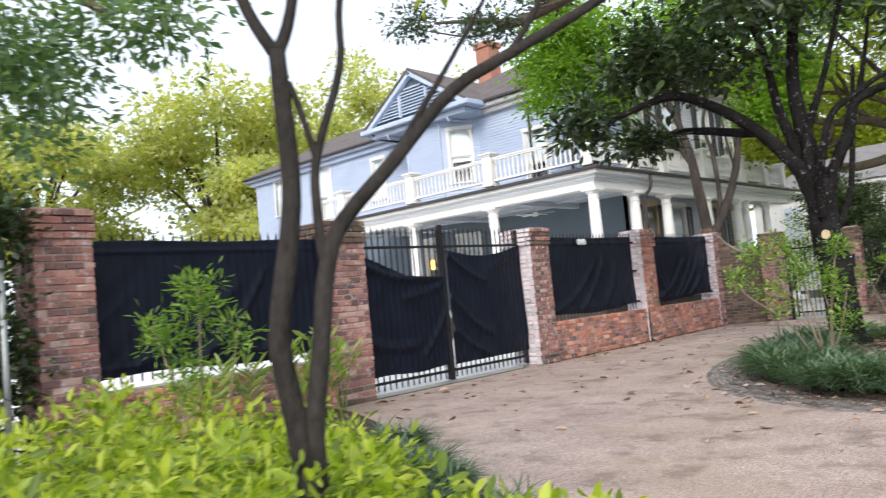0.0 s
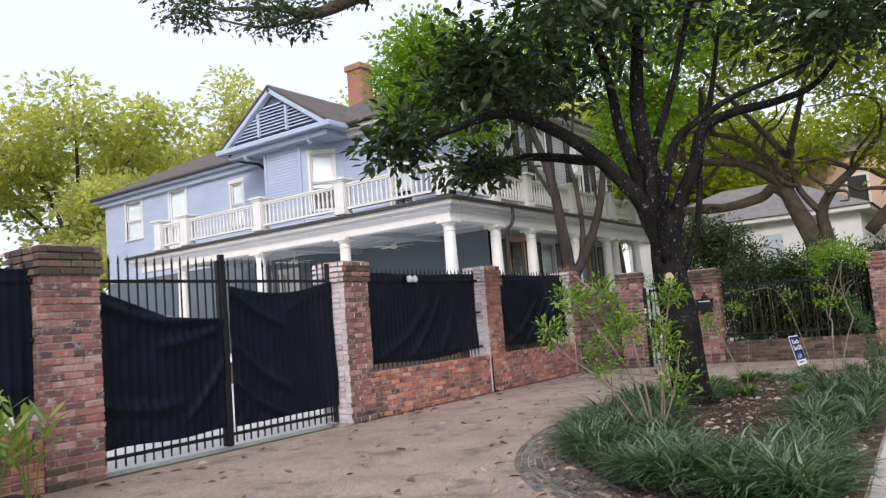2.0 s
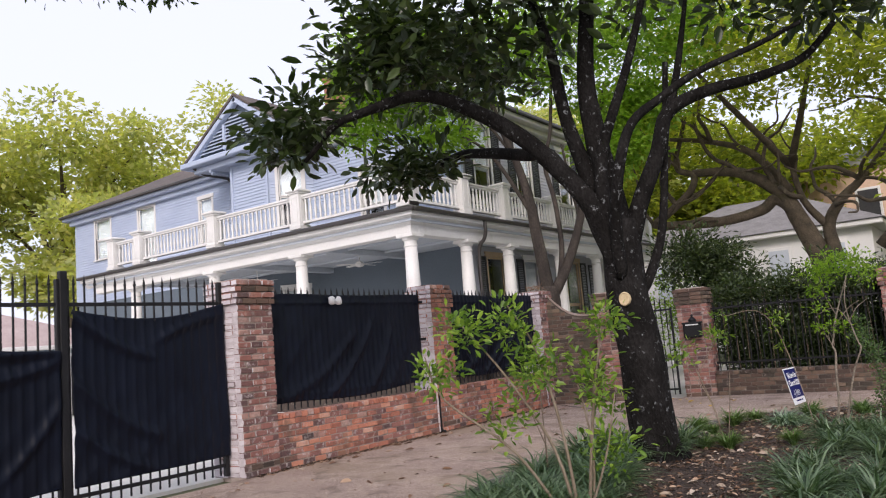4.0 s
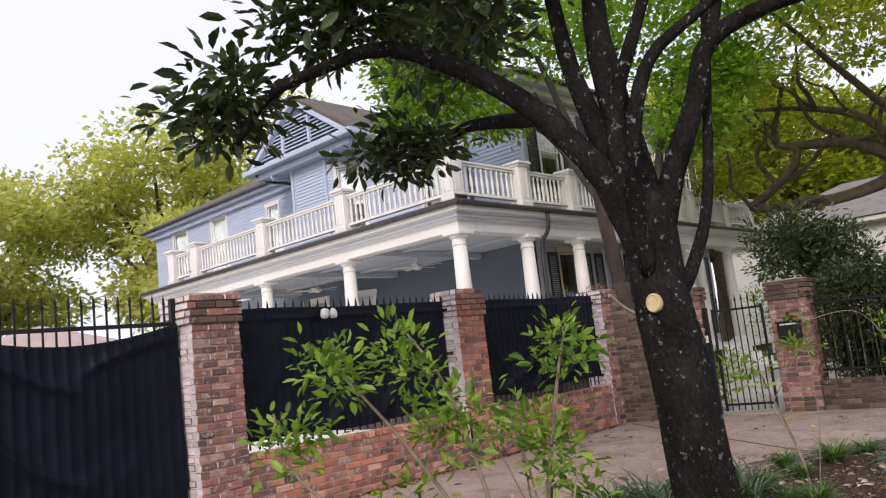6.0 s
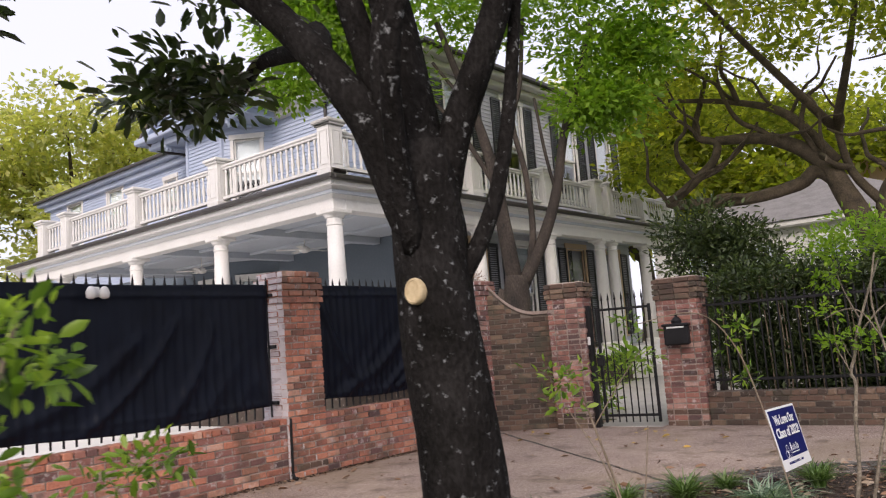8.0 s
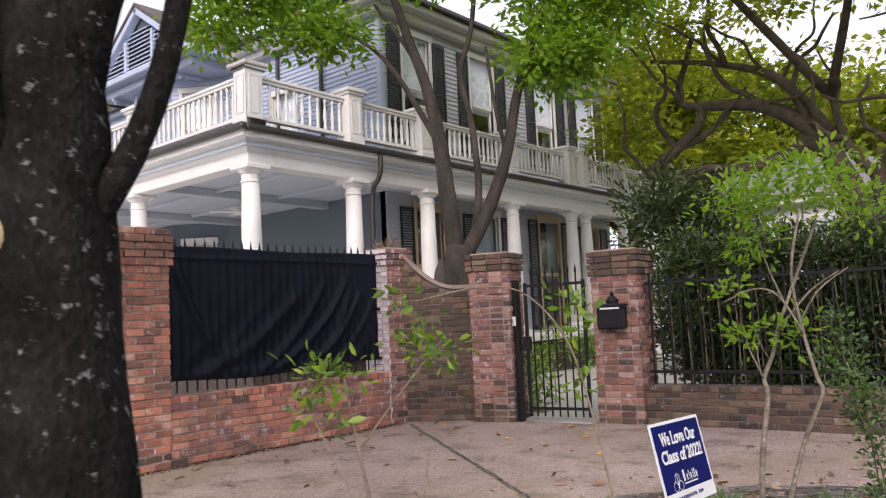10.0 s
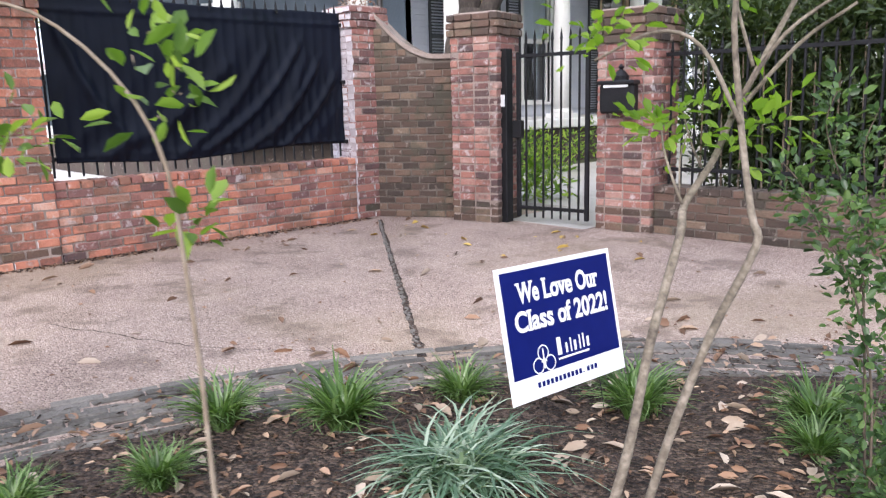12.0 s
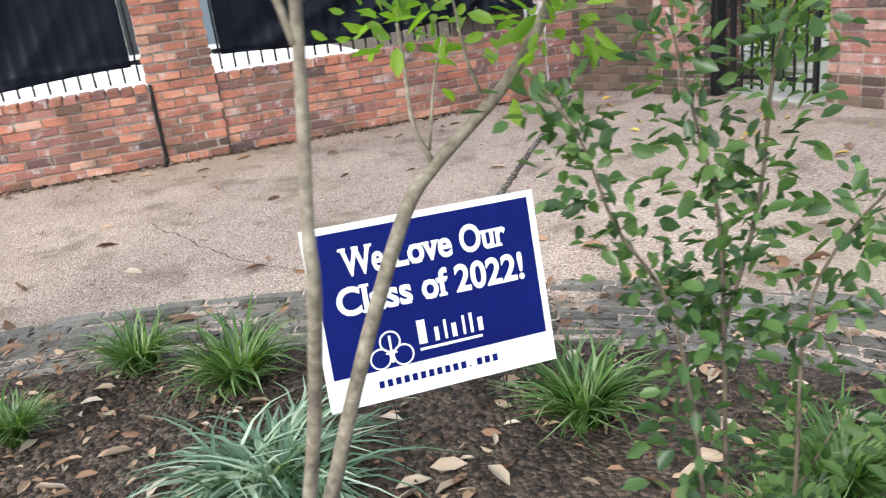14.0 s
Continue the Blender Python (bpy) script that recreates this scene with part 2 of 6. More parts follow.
# ---- mesh tools ----
class Geo:
    """Gathers vertices and faces of one mesh."""

    def __init__(self):
        self.v, self.f = [], []

    def add(self, verts, faces):
        k = len(self.v)
        self.v.extend(tuple(p) for p in verts)
        self.f.extend(tuple(i + k for i in f) for f in faces)
        return self

    def box(self, lo, hi, b=0.0, m=None):
        """A box from corner to corner with chamfered edges of b metres."""
        c = [(p + q) / 2 for p, q in zip(lo, hi)]
        h = [abs(q - p) / 2 for p, q in zip(lo, hi)]
        b = min(b, *(x * 0.9 for x in h))
        if b <= 0:
            verts = [[c[j] + s[j] * h[j] for j in range(3)] for s in [(x, y, z) for x in (-1, 1) for y in (-1, 1) for z in (-1, 1)]]
            faces = [(0, 1, 3, 2), (4, 6, 7, 5), (0, 4, 5, 1), (2, 3, 7, 6), (0, 2, 6, 4), (1, 5, 7, 3)]
        else:
            idx, verts, faces = {}, [], []
            for s in [(x, y, z) for x in (-1, 1) for y in (-1, 1) for z in (-1, 1)]:
                for k in range(3):
                    idx[s, k] = len(verts)
                    verts.append([c[j] + s[j] * (h[j] - (0 if j == k else b)) for j in range(3)])
            for k in range(3):
                i, j = [a for a in range(3) if a != k]
                for sk in (-1, 1):
                    ring = []
                    for si, sj in ((-1, -1), (1, -1), (1, 1), (-1, 1)):
                        s = [0, 0, 0]
                        s[k], s[i], s[j] = sk, si, sj
                        ring.append(idx[tuple(s), k])
                    faces.append(tuple(ring))
                for si in (-1, 1):
                    for sj in (-1, 1):
                        s0, s1 = [0, 0, 0], [0, 0, 0]
                        s0[i] = s1[i] = si
                        s0[j] = s1[j] = sj
                        s0[k], s1[k] = -1, 1
                        s0, s1 = tuple(s0), tuple(s1)
                        faces.append((idx[s0, i], idx[s1, i], idx[s1, j], idx[s0, j]))
            faces += [(idx[s, 0], idx[s, 1], idx[s, 2]) for s in [(x, y, z) for x in (-1, 1) for y in (-1, 1) for z in (-1, 1)]]
        if m is not None:
            verts = [m @ Vector(p) for p in verts]
        return self.add(verts, faces)

    def lathe(self, c, profile, n=20):
        """A turned shape about a vertical axis at c; profile: (radius, z) from bottom to top."""
        rings = [[(c[0] + r * math.cos(2 * math.pi * i / n), c[1] + r * math.sin(2 * math.pi * i / n), c[2] + z) for i in range(n)] for r, z in profile]
        faces = [(k * n + i, k * n + (i + 1) % n, (k + 1) * n + (i + 1) % n, (k + 1) * n + i) for k in range(len(profile) - 1) for i in range(n)]
        faces += [tuple(range(n))[::-1], tuple((len(profile) - 1) * n + i for i in range(n))]
        return self.add([p for r in rings for p in r], faces)

    def tube(self, pts, radii, n=8, sub=4, rough=0.0, seed=0):
        """A tapered limb through pts."""
        rng = random.Random(seed)
        P = [Vector(p) for p in pts]
        ext = [P[0] * 2 - P[1]] + P + [P[-1] * 2 - P[-2]]
        path, rad = [], []
        for i in range(len(P) - 1):
            a, b, c, d = ext[i:i + 4]
            for s in range(sub):
                t = s / sub
                path.append(0.5 * ((2 * b) + (c - a) * t + (2 * a - 5 * b + 4 * c - d) * t * t + (3 * b - a - 3 * c + d) * t ** 3))
                rad.append(radii[i] * (1 - t) + radii[i + 1] * t)
        path.append(P[-1])
        rad.append(radii[-1])
        verts, side = [], Vector((1, 0.3, 0.1))
        for i, p in enumerate(path):
            d = (path[min(i + 1, len(path) - 1)] - path[max(i - 1, 0)]).normalized()
            side = (side - d * side.dot(d)).normalized()
            up = d.cross(side)
            for k in range(n):
                a = 2 * math.pi * k / n
                r = rad[i] * (1 + rough * (rng.random() - 0.5) + rough * math.sin(3 * a + i))
                verts.append(p + side * (r * math.cos(a)) + up * (r * math.sin(a)))
        m = len(path)
        faces = [(i * n + k, i * n + (k + 1) % n, (i + 1) * n + (k + 1) % n, (i + 1) * n + k) for i in range(m - 1) for k in range(n)]
        faces += [tuple(range(n))[::-1], tuple((m - 1) * n + k for k in range(n))]
        return self.add(verts, faces)

    def mesh(self, name, material, smooth=False, fix=True):
        me = bpy.data.meshes.new(name)
        me.from_pydata(self.v, [], self.f)
        if fix:
            bm = bmesh.new()
            bm.from_mesh(me)
            bmesh.ops.recalc_face_normals(bm, faces=bm.faces)
            bm.to_mesh(me)
            bm.free()
        if smooth:
            me.polygons.foreach_set("use_smooth", [True] * len(me.polygons))
        me.materials.append(material)
        return me


def part(name, geo, material, parent=None, label="", smooth=False, kind=""):
    """One mesh object from gathered geometry or a ready mesh, under its thing."""
    me = geo.mesh(name, material, smooth) if isinstance(geo, Geo) else geo
    ob = new(name, me)
    ob.parent = parent
    return tagged(ob, label, kind=kind)


def thing(name, label, category, at=(0, 0, 0), rz=0.0, group="", kind=""):
    ob = new(name)
    ob.location, ob.rotation_euler = at, (0, 0, radians(rz))
    return tagged(ob, label, category, group, kind)


def piece(name, me, parent, loc, rz=0.0, scale=(1, 1, 1), rx=0.0, ry=0.0):
    ob = bpy.data.objects.new(name, me)
    scene.collection.objects.link(ob)
    ob.parent, ob.location, ob.rotation_euler, ob.scale = parent, loc, (rx, ry, rz), scale
    return ob


def surface(name, geo, material, label, category, smooth=False):
    return tagged(part(name, geo, material, smooth=smooth), label, category, kind="structure")


def leaf_mesh(name, pos, aim, size, width, material, rng, fold=0.15, full=False):
    """Many small leaves as one mesh: pos and aim are (n, 3), size (n,)."""
    n = len(pos)
    aim = aim / (np.linalg.norm(aim, axis=1, keepdims=True) + 1e-9)
    side = np.cross(aim, rng.normal(size=(n, 3)) * 0.6 + (0, 0, 1.0))
    side /= np.linalg.norm(side, axis=1, keepdims=True) + 1e-9
    up = np.cross(side, aim)
    s = size[:, None]
    w = s * width
    if full:
        rows = [(0, 0, 0), (0.3, 0.4, fold), (0.68, 0.42, fold), (1, 0, -0.12), (0.68, -0.42, fold), (0.3, -0.4, fold)]
        tri = np.array([(0, 1, 2), (0, 2, 3), (0, 3, 4), (0, 4, 5)])
    else:
        rows = [(0, 0, 0), (0.45, 0.5, fold), (1, 0, -0.1), (0.45, -0.5, fold)]
        tri = np.array([(0, 1, 2), (0, 2, 3)])
    k = len(rows)
    v = np.stack([pos + aim * s * a + side * w * b + up * w * c for a, b, c in rows], 1).reshape(-1, 3)
    f = (tri[None] + (np.arange(n) * k)[:, None, None]).reshape(-1, 3)
    me = bpy.data.meshes.new(name)
    me.vertices.add(len(v))
    me.vertices.foreach_set("co", v.astype(np.float32).ravel())
    me.loops.add(f.size)
    me.loops.foreach_set("vertex_index", f.astype(np.int32).ravel())
    me.polygons.add(len(f))
    me.polygons.foreach_set("loop_start", np.arange(0, f.size, 3, dtype=np.int32))
    me.update(calc_edges=True)
    me.materials.append(material)
    return me


def clumps(volumes, rng):
    """Clump centres in ellipsoids (x, y, z, rx, ry, rz, count), denser towards the outside."""
    out = []
    for x, y, z, rx, ry, rz, count in volumes:
        d = rng.normal(size=(count, 3))
        d /= np.linalg.norm(d, axis=1, keepdims=True)
        d *= (rng.random((count, 1)) ** 0.45)
        out.append(d * (rx, ry, rz) + (x, y, z))
    return np.concatenate(out)


def foliage(name, centres, each, spread, size, width, material, rng, droop=0.1, full=False, flat=0.6):
    n = len(centres) * each
    off = rng.normal(size=(n, 3)) * spread * (1, 1, flat)
    pos = np.repeat(centres, each, 0) + off
    aim = off / spread + rng.normal(size=(n, 3)) * 0.5 + (0, 0, -droop)
    return leaf_mesh(name, pos, aim, size * (0.6 + 0.8 * rng.random(n)), width, material, rng, full=full)


def twigs(geo, nodes, centres, radius, rng, share=1.0):
    """Shoots that grow from the limbs to the nearest clump, and on from clump to clump."""
    nodes = np.array(nodes)
    left = np.array(centres)
    best = np.linalg.norm(left[:, None] - nodes[None], axis=2)
    src, far = nodes[best.argmin(1)].copy(), best.min(1)
    todo = np.ones(len(left), bool)
    for _ in range(len(left)):
        k = int(np.where(todo, far, 1e9).argmin())
        todo[k] = False
        a, c = src[k], left[k]
        gap = far[k]
        d = np.linalg.norm(left - c, axis=1)
        near = d < far
        far[near], src[near] = d[near], c
        if rng.random() > share or gap < 1e-4:
            continue
        mid = (a + c) / 2 + rng.normal(size=3) * 0.12 * gap
        r = radius * (0.6 + 0.5 * min(2.0, gap))
        geo.tube([a, mid, c], [r, r * 0.75, r * 0.5], 4, 2)


def limbs(rows, seed=0):
    """Each row: a list of points and the radii at its two ends. Returns the gathered mesh and the nodes."""
    g, nodes = Geo(), []
    for i, (pts, r0, r1) in enumerate(rows):
        k = len(pts) - 1
        g.tube(pts, [r0 + (r1 - r0) * j / k for j in range(k + 1)], 12 if r0 > 0.08 else 8, 4, 0.05, i + seed)
        for p, q in zip(pts[1:], pts[2:]):
            nodes += [tuple(np.array(p) + (np.array(q) - p) * s / 4) for s in range(4)]
        nodes.append(pts[-1])
    return g, nodes


# ---- ground ----
surface("ground", Geo().box((-400, -300, -0.6), (400, 500, -0.04)), TURF, "rough shaded ground with sparse grass", "ground")
surface("driveway", Geo().box((-7.93, -2, -0.3), (-0.7, 20.2, 0.0)), AGGREGATE, "pinkish exposed aggregate concrete driveway with stains", "driveway")
surface("inner_yard_floor", Geo().box((-30, -6, -0.3), (-8.3, 20.4, 0.005)), PALE, "pale concrete yard behind the fence", "ground")
surface("front_path", Geo().box((-10.4, 20.7, -0.3), (-5.6, 31.6, 0.004)).box((-6.7, 19.5, -0.3), (-5.6, 20.7, 0.004)), WALKWAY, "pale concrete garden path behind the gate", "path")


def edge_x(y):
    """West edge of the sidewalk, which runs a little askew to the fence."""
    return -0.94 - 0.047 * (y - 6.8)


walk_thing = thing("sidewalk", "light grey concrete sidewalk of square slabs", "sidewalk", (0, 0, 0), kind="structure")
slab_mesh = Geo().box((0, -0.744, -0.2), (1.6, 0.744, 0.0), 0.008).mesh("slab", WALKWAY)
for i in range(-4, 22):
    y = i * 1.5
    piece("slab", slab_mesh, walk_thing, (edge_x(y), y, 0.012 + 0.004 * math.sin(i * 2.1)), radians(2.69))


def ellipse(a, b, t):
    """A point of the island's rim; t from 0 (north end) to 1 (south end) round the west side."""
    g = math.pi * t
    return -1.2 - a * math.sin(g) ** 0.92, 12.3 + b * math.cos(g)


def bed_height(x, y):
    return 0.035 + 0.03 * noise.noise((x * 1.3, y * 1.3, 0.0)) + 0.012 * noise.noise((x * 7, y * 7, 2.0))


def island():
    g, rings, n = Geo(), 26, 90
    for r in range(rings + 1):
        for i in range(n + 1):
            x, y = ellipse(3.05 * r / rings, 4.8, i / n)
            if r == 0:
                x = edge_x(y) - 0.02
            else:
                x0 = edge_x(y) - 0.02
                xe, _ = ellipse(3.05, 4.8, i / n)
                x = x0 + (min(xe, x0) - x0) * r / rings
            z = bed_height(x, y) * (1.0 if 0 < r < rings else 0.0) + 0.004
            g.add([(x, y, z)], [])
    for r in range(rings):
        for i in range(n):
            a = r * (n + 1) + i
            g.f.append((a, a + 1, a + n + 2, a + n + 1))
    return g


surface("island_bed", island(), SOIL, "dark mulch planting bed littered with dry leaves", "garden bed", smooth=True)


def bed_edge(x):
    """North rim of the first bed, y as a function of x."""
    pts = [(-7.9, 6.35), (-7.3, 6.15), (-4.8, 4.85), (-3.25, 3.85), (-2.0, 3.0), (-0.7, 2.3)]
    for (x0, y0), (x1, y1) in zip(pts, pts[1:]):
        if x <= x1:
            return y0 + (y1 - y0) * (x - x0) / (x1 - x0)
    return pts[-1][1]


def first_bed():
    g, n, m = Geo(), 60, 50
    for i in range(n + 1):
        x = -7.9 + i * (7.9 - 0.62) / n
        for j in range(m + 1):
            y = -5 + (bed_edge(x) + 5) * j / m
            g.add([(x, y, 0.004 + (0.03 + bed_height(x, y)) * (0 if j == m else 1))], [])
    for i in range(n):
        for j in range(m):
            a = i * (m + 1) + j
            g.f.append((a, a + 1, a + m + 2, a + m + 1))
    return g


surface("hedge_bed", first_bed(), SOIL, "dark soil bed under the hedge", "garden bed", smooth=True)

# the filled joint and the fine crack in the driveway
joint = Geo()
jr = random.Random(5)
side = Vector((2.78, 3.85, 0)).normalized()
for i in range(121):
    t = i / 120
    p = Vector((-7.72 + 3.85 * t, 18.62 - 2.78 * t, 0.003)) + side * 0.02 * noise.noise((t * 9, 1.0, 0.0))
    w = 0.017 + 0.014 * noise.noise((t * 60, 3.0, 0.0)) + 0.006 * jr.random()
    joint.add([p - side * w, p + side * (w + 0.006 * jr.random())], [])
joint.f = [(2 * i, 2 * i + 1, 2 * i + 3, 2 * i + 2) for i in range(120)]
surface("driveway_joint", joint, SOIL, "dark leaf-filled joint across the driveway", "joint")
crack = Geo()
p0 = Vector((-6.0, 14.7, 0))
for i in range(34):
    p1 = p0 + Vector((0.045 + 0.03 * jr.random(), 0.025 + 0.05 * (jr.random() - 0.4), 0))
    w = 0.0015 + 0.003 * jr.random()
    crack.add([(p0.x, p0.y - w, 0.003), (p1.x, p1.y - w, 0.003), (p1.x, p1.y + w, 0.003), (p0.x, p0.y + w, 0.003)], [(0, 1, 2, 3)])
    p0 = p1
surface("driveway_crack", crack, SOIL, "thin dark crack in the driveway concrete", "crack")
gravel = Geo()
for i in range(300):
    t = jr.random()
    x, y, r = -7.7 + 3.85 * t + 0.03 * (jr.random() - 0.5), 18.6 - 2.78 * t + 0.03 * (jr.random() - 0.5), 0.004 + 0.008 * jr.random()
    gravel.box((x - r, y - r, 0), (x + r, y + r * 0.7, r), r * 0.4)
tagged(part("joint_gravel", gravel, PAVER), "small pebbles lying in the driveway joint", "gravel", kind="stuff")


# ---- iron fence, fabric, gates ----
picket_mesh = {}


def picket(height):
    key = round(height, 2)
    if key not in picket_mesh:
        h = height
        picket_mesh[key] = Geo().box((-0.009, -0.009, 0), (0.009, 0.009, h - 0.1), 0.002).lathe((0, 0, h - 0.11), [(0.009, 0), (0.02, 0.02), (0.012, 0.04), (0.014, 0.05), (0.001, 0.12)], 6).mesh("picket", BLACK_METAL)
    return picket_mesh[key]


def fence(a, b, z0, z1, rails, label):
    """A run of spear-topped pickets from a to b (plan)."""
    t = thing("iron_fence", label, "fence", (*a, 0), math.degrees(math.atan2(b[1] - a[1], b[0] - a[0])), "spear-topped iron fence panels")
    length = math.dist(a, b)
    for z in rails:
        part("rail", Geo().box((0, -0.012, z - 0.018), (length, 0.012, z + 0.018), 0.003), BLACK_METAL, t)
    n = int(length / 0.115)
    for i in range(n):
        piece("picket", picket(z1 - z0), t, ((i + 0.5) * length / n, 0, z0))
    return t


def fabric(name, y0, y1, x, bottom, top, label, seed, ribs=True, pull=()):
    """A hung sheet along y; bottom and top give z along it; pull: folds (y, z, dy, dz, width, depth)."""
    g, nu, nv = Geo(), 230, 70
    for i in range(nu + 1):
        u = i / nu
        y = y0 + (y1 - y0) * u
        zb, zt = bottom(u), top(u)
        for j in range(nv + 1):
            v = j / nv
            z = zb + (zt - zb) * v
            d = 0.026 * noise.noise((y * 1.1, z * 0.9, seed)) + 0.014 * noise.noise((y * 3.5 + z * 2.2, z * 1.5 - y, seed + 3.0))
            d += 0.018 * (1 - abs(noise.noise((y * 2.4 - z * 2.6, y * 0.5, seed + 7.0))) * 2.2) * (1 - v) * 0.9
            if not ribs:
                d += 0.009 * abs(math.cos(math.pi * (y - y0) / 0.118)) ** 4
            else:
                d += 0.011 * abs(math.cos(math.pi * (y - y0) / 0.1155)) ** 3 * (0.4 + 0.6 * (1 - v) ** 1.3)
                d += 0.012 * math.exp(-((z - 2.1) / 0.022) ** 2) + 0.008 * math.exp(-((z - 0.87) / 0.022) ** 2)
            for py, pz, dy, dz, w, depth in pull:
                ln = math.hypot(dy, dz)
                along = ((y - py) * dy + (z - pz) * dz) / ln
                off = ((y - py) * -dz + (z - pz) * dy) / ln + 0.08 * math.sin(along * 2.5)
                if -0.2 < along < ln + 0.2:
                    d += depth * math.exp(-(off / w) ** 2) * max(0.0, min(1.0, (along + 0.2) * 4, (ln + 0.2 - along) * 4))
            g.add([(x + d, y, z)], [])
    for i in range(nu):
        for j in range(nv):
            a = i * (nv + 1) + j
            g.f.append((a, a + nv + 1, a + nv + 2, a + 1))
    t = thing(name, label, "privacy screen", group="black privacy screens on the fence")
    ob = part("cloth", g, FABRIC, t, smooth=True)
    sol = ob.modifiers.new("thick", "SOLIDIFY")
    sol.thickness = 0.003
    for u in (0.0, 0.25, 0.5, 0.75, 1.0):
        y = y0 + 0.03 + (y1 - y0 - 0.06) * u
        z = top(min(max(u, 0.015), 0.985)) - 0.03
        part("tie", Geo().box((x - 0.03, y - 0.006, z - 0.006), (x + 0.03, y + 0.006, z + 0.02), 0.002), BLACK_METAL, t)
    part("hem", Geo().tube([(x + 0.004, y0 + 0.02 + (y1 - y0 - 0.04) * k / 12, bottom(k / 12) + 0.012) for k in range(13)], [0.009] * 13, 6, 2), FABRIC, t, smooth=True)
    return t


FX = -8.14
for k, (y0, y1) in enumerate([(3.4, 6.44), (11.42, 14.83), (15.4, 18.5)]):
    fence((FX, y0), (FX, y1), 0.7, 2.31, (0.86, 2.1), "black wrought iron fence panel with spear tips on the brick wall")
    lift = [0.1, 0.1, 0.14][k]
    fabric("privacy_screen", y0 + (0.02, 0.02, 0.07)[k], y1 - (0.02, 0.1, 0.03)[k], FX + 0.035, lambda u, l=lift, k=k: 0.66 + l + 0.03 * math.sin(u * 7 + k) + (0.04 * u if k else 0), lambda u: 2.215 + 0.01 * math.sin(u * 9),
           "black fabric screen stretched over the iron pickets", 11 + k, True,
           [(y0 + 0.5, 0.9, 1.2, 0.7, 0.07, 0.03), (y0 + 1.2, 0.85, 0.9, 0.9, 0.05, 0.03), (y0 + 2.1, 0.9, 0.4, 0.8, 0.06, 0.03)] + ([(y0 + 1.5, 0.9, 1.0, 0.9, 0.045, 0.045), (y0 + 1.9, 0.86, 0.8, 0.8, 0.04, 0.04), (y0 + 2.3, 0.86, 0.6, 0.7, 0.04, 0.035), (y0 + 0.2, 1.9, 0.5, -0.8, 0.05, 0.04)] if k == 2 else []))
    for yy in (y0 + 0.01, y1 - 0.05):
        for zz in (0.86, 1.5, 2.1):
            tagged(part("fence_bracket", Geo().box((FX - 0.03, yy, zz - 0.02), (FX + 0.09, yy + 0.04, zz + 0.02), 0.005), BLACK_METAL), "small black iron bracket on the brick pillar", "bracket", "brackets of the iron fence")


def gate_leaf(y0, y1, hinge_low):
    t = thing("driveway_gate", "black iron driveway gate leaf with spear tips, closed", "gate", (FX - 0.02, y0, 0), 90, "double driveway gate")
    w = y1 - y0
    for z in (0.17, 2.1):
        part("rail", Geo().box((0, -0.015, z - 0.02), (w, 0.015, z + 0.02), 0.003), BLACK_METAL, t)
    for x in (0.03, w - 0.03):
        part("stile", Geo().box((x - 0.028, -0.028, 0.04), (x + 0.028, 0.028, 2.36), 0.004), BLACK_METAL, t)
    n = int(w / 0.118)
    for i in range(n):
        piece("picket", picket(2.34), t, (0.06 + (i + 0.5) * (w - 0.12) / n, 0, 0.06))
    for z in (0.5, 1.8):
        part("hinge", Geo().box(((0 if hinge_low else w) - 0.05, -0.03, z - 0.04), ((0 if hinge_low else w) + 0.05, 0.03, z + 0.04), 0.01), BLACK_METAL, t)
    return t


gate_leaf(7.09, 8.85, True)
gate_leaf(8.87, 10.85, False)
tagged(part("gate_post", Geo().box((FX - 0.03, 8.82, 0.03), (FX + 0.03, 8.9, 2.44), 0.006), BLACK_METAL), "slim black iron drop post where the gate leaves meet", "gate post")
fabric("privacy_screen", 7.12, 8.8, FX + 0.03, lambda u: 0.26 + 0.015 * math.sin(u * 8), lambda u: 2.02 - 0.36 * min(1, u * 1.9) ** 0.8 + 0.03 * math.sin(u * 5), "black fabric screen sagging on the gate leaf", 21, False,
       [(7.15, 1.85, 1.6, -0.3, 0.06, 0.05), (7.15, 0.75, 0.9, -0.05, 0.07, 0.045), (8.0, 1.35, 0.75, 0.25, 0.06, 0.04), (8.3, 0.5, 0.4, 0.6, 0.05, 0.03)])
fabric("privacy_screen", 8.92, 10.84, FX + 0.03, lambda u: 0.26 + 0.02 * u, lambda u: 2.04 - 0.13 * math.sin(math.pi * u) + 0.06 * u, "black fabric screen with slack folds on the gate leaf", 22, False,
       [(8.95, 1.95, 0.8, -0.35, 0.05, 0.045), (8.95, 1.3, 0.9, -0.6, 0.06, 0.045), (8.95, 0.8, 0.8, -0.4, 0.05, 0.04), (10.7, 1.95, -0.7, -0.3, 0.05, 0.035)])
# floodlight above the first panel
lamp = thing("security_light", "small white twin-head security light on the fence", "lamp", (-8.055, 12.69, 2.13))
part("mount", Geo().box((-0.03, -0.05, -0.05), (0.02, 0.05, 0.05), 0.012), LAMP_WHITE, lamp)
for dy in (-0.06, 0.07):
    part("lamp_head", Geo().lathe((0.06, dy, -0.07), [(0.02, 0.0), (0.045, 0.015), (0.05, 0.06), (0.035, 0.1), (0.015, 0.12)], 14), LAMP_WHITE, lamp, smooth=True)

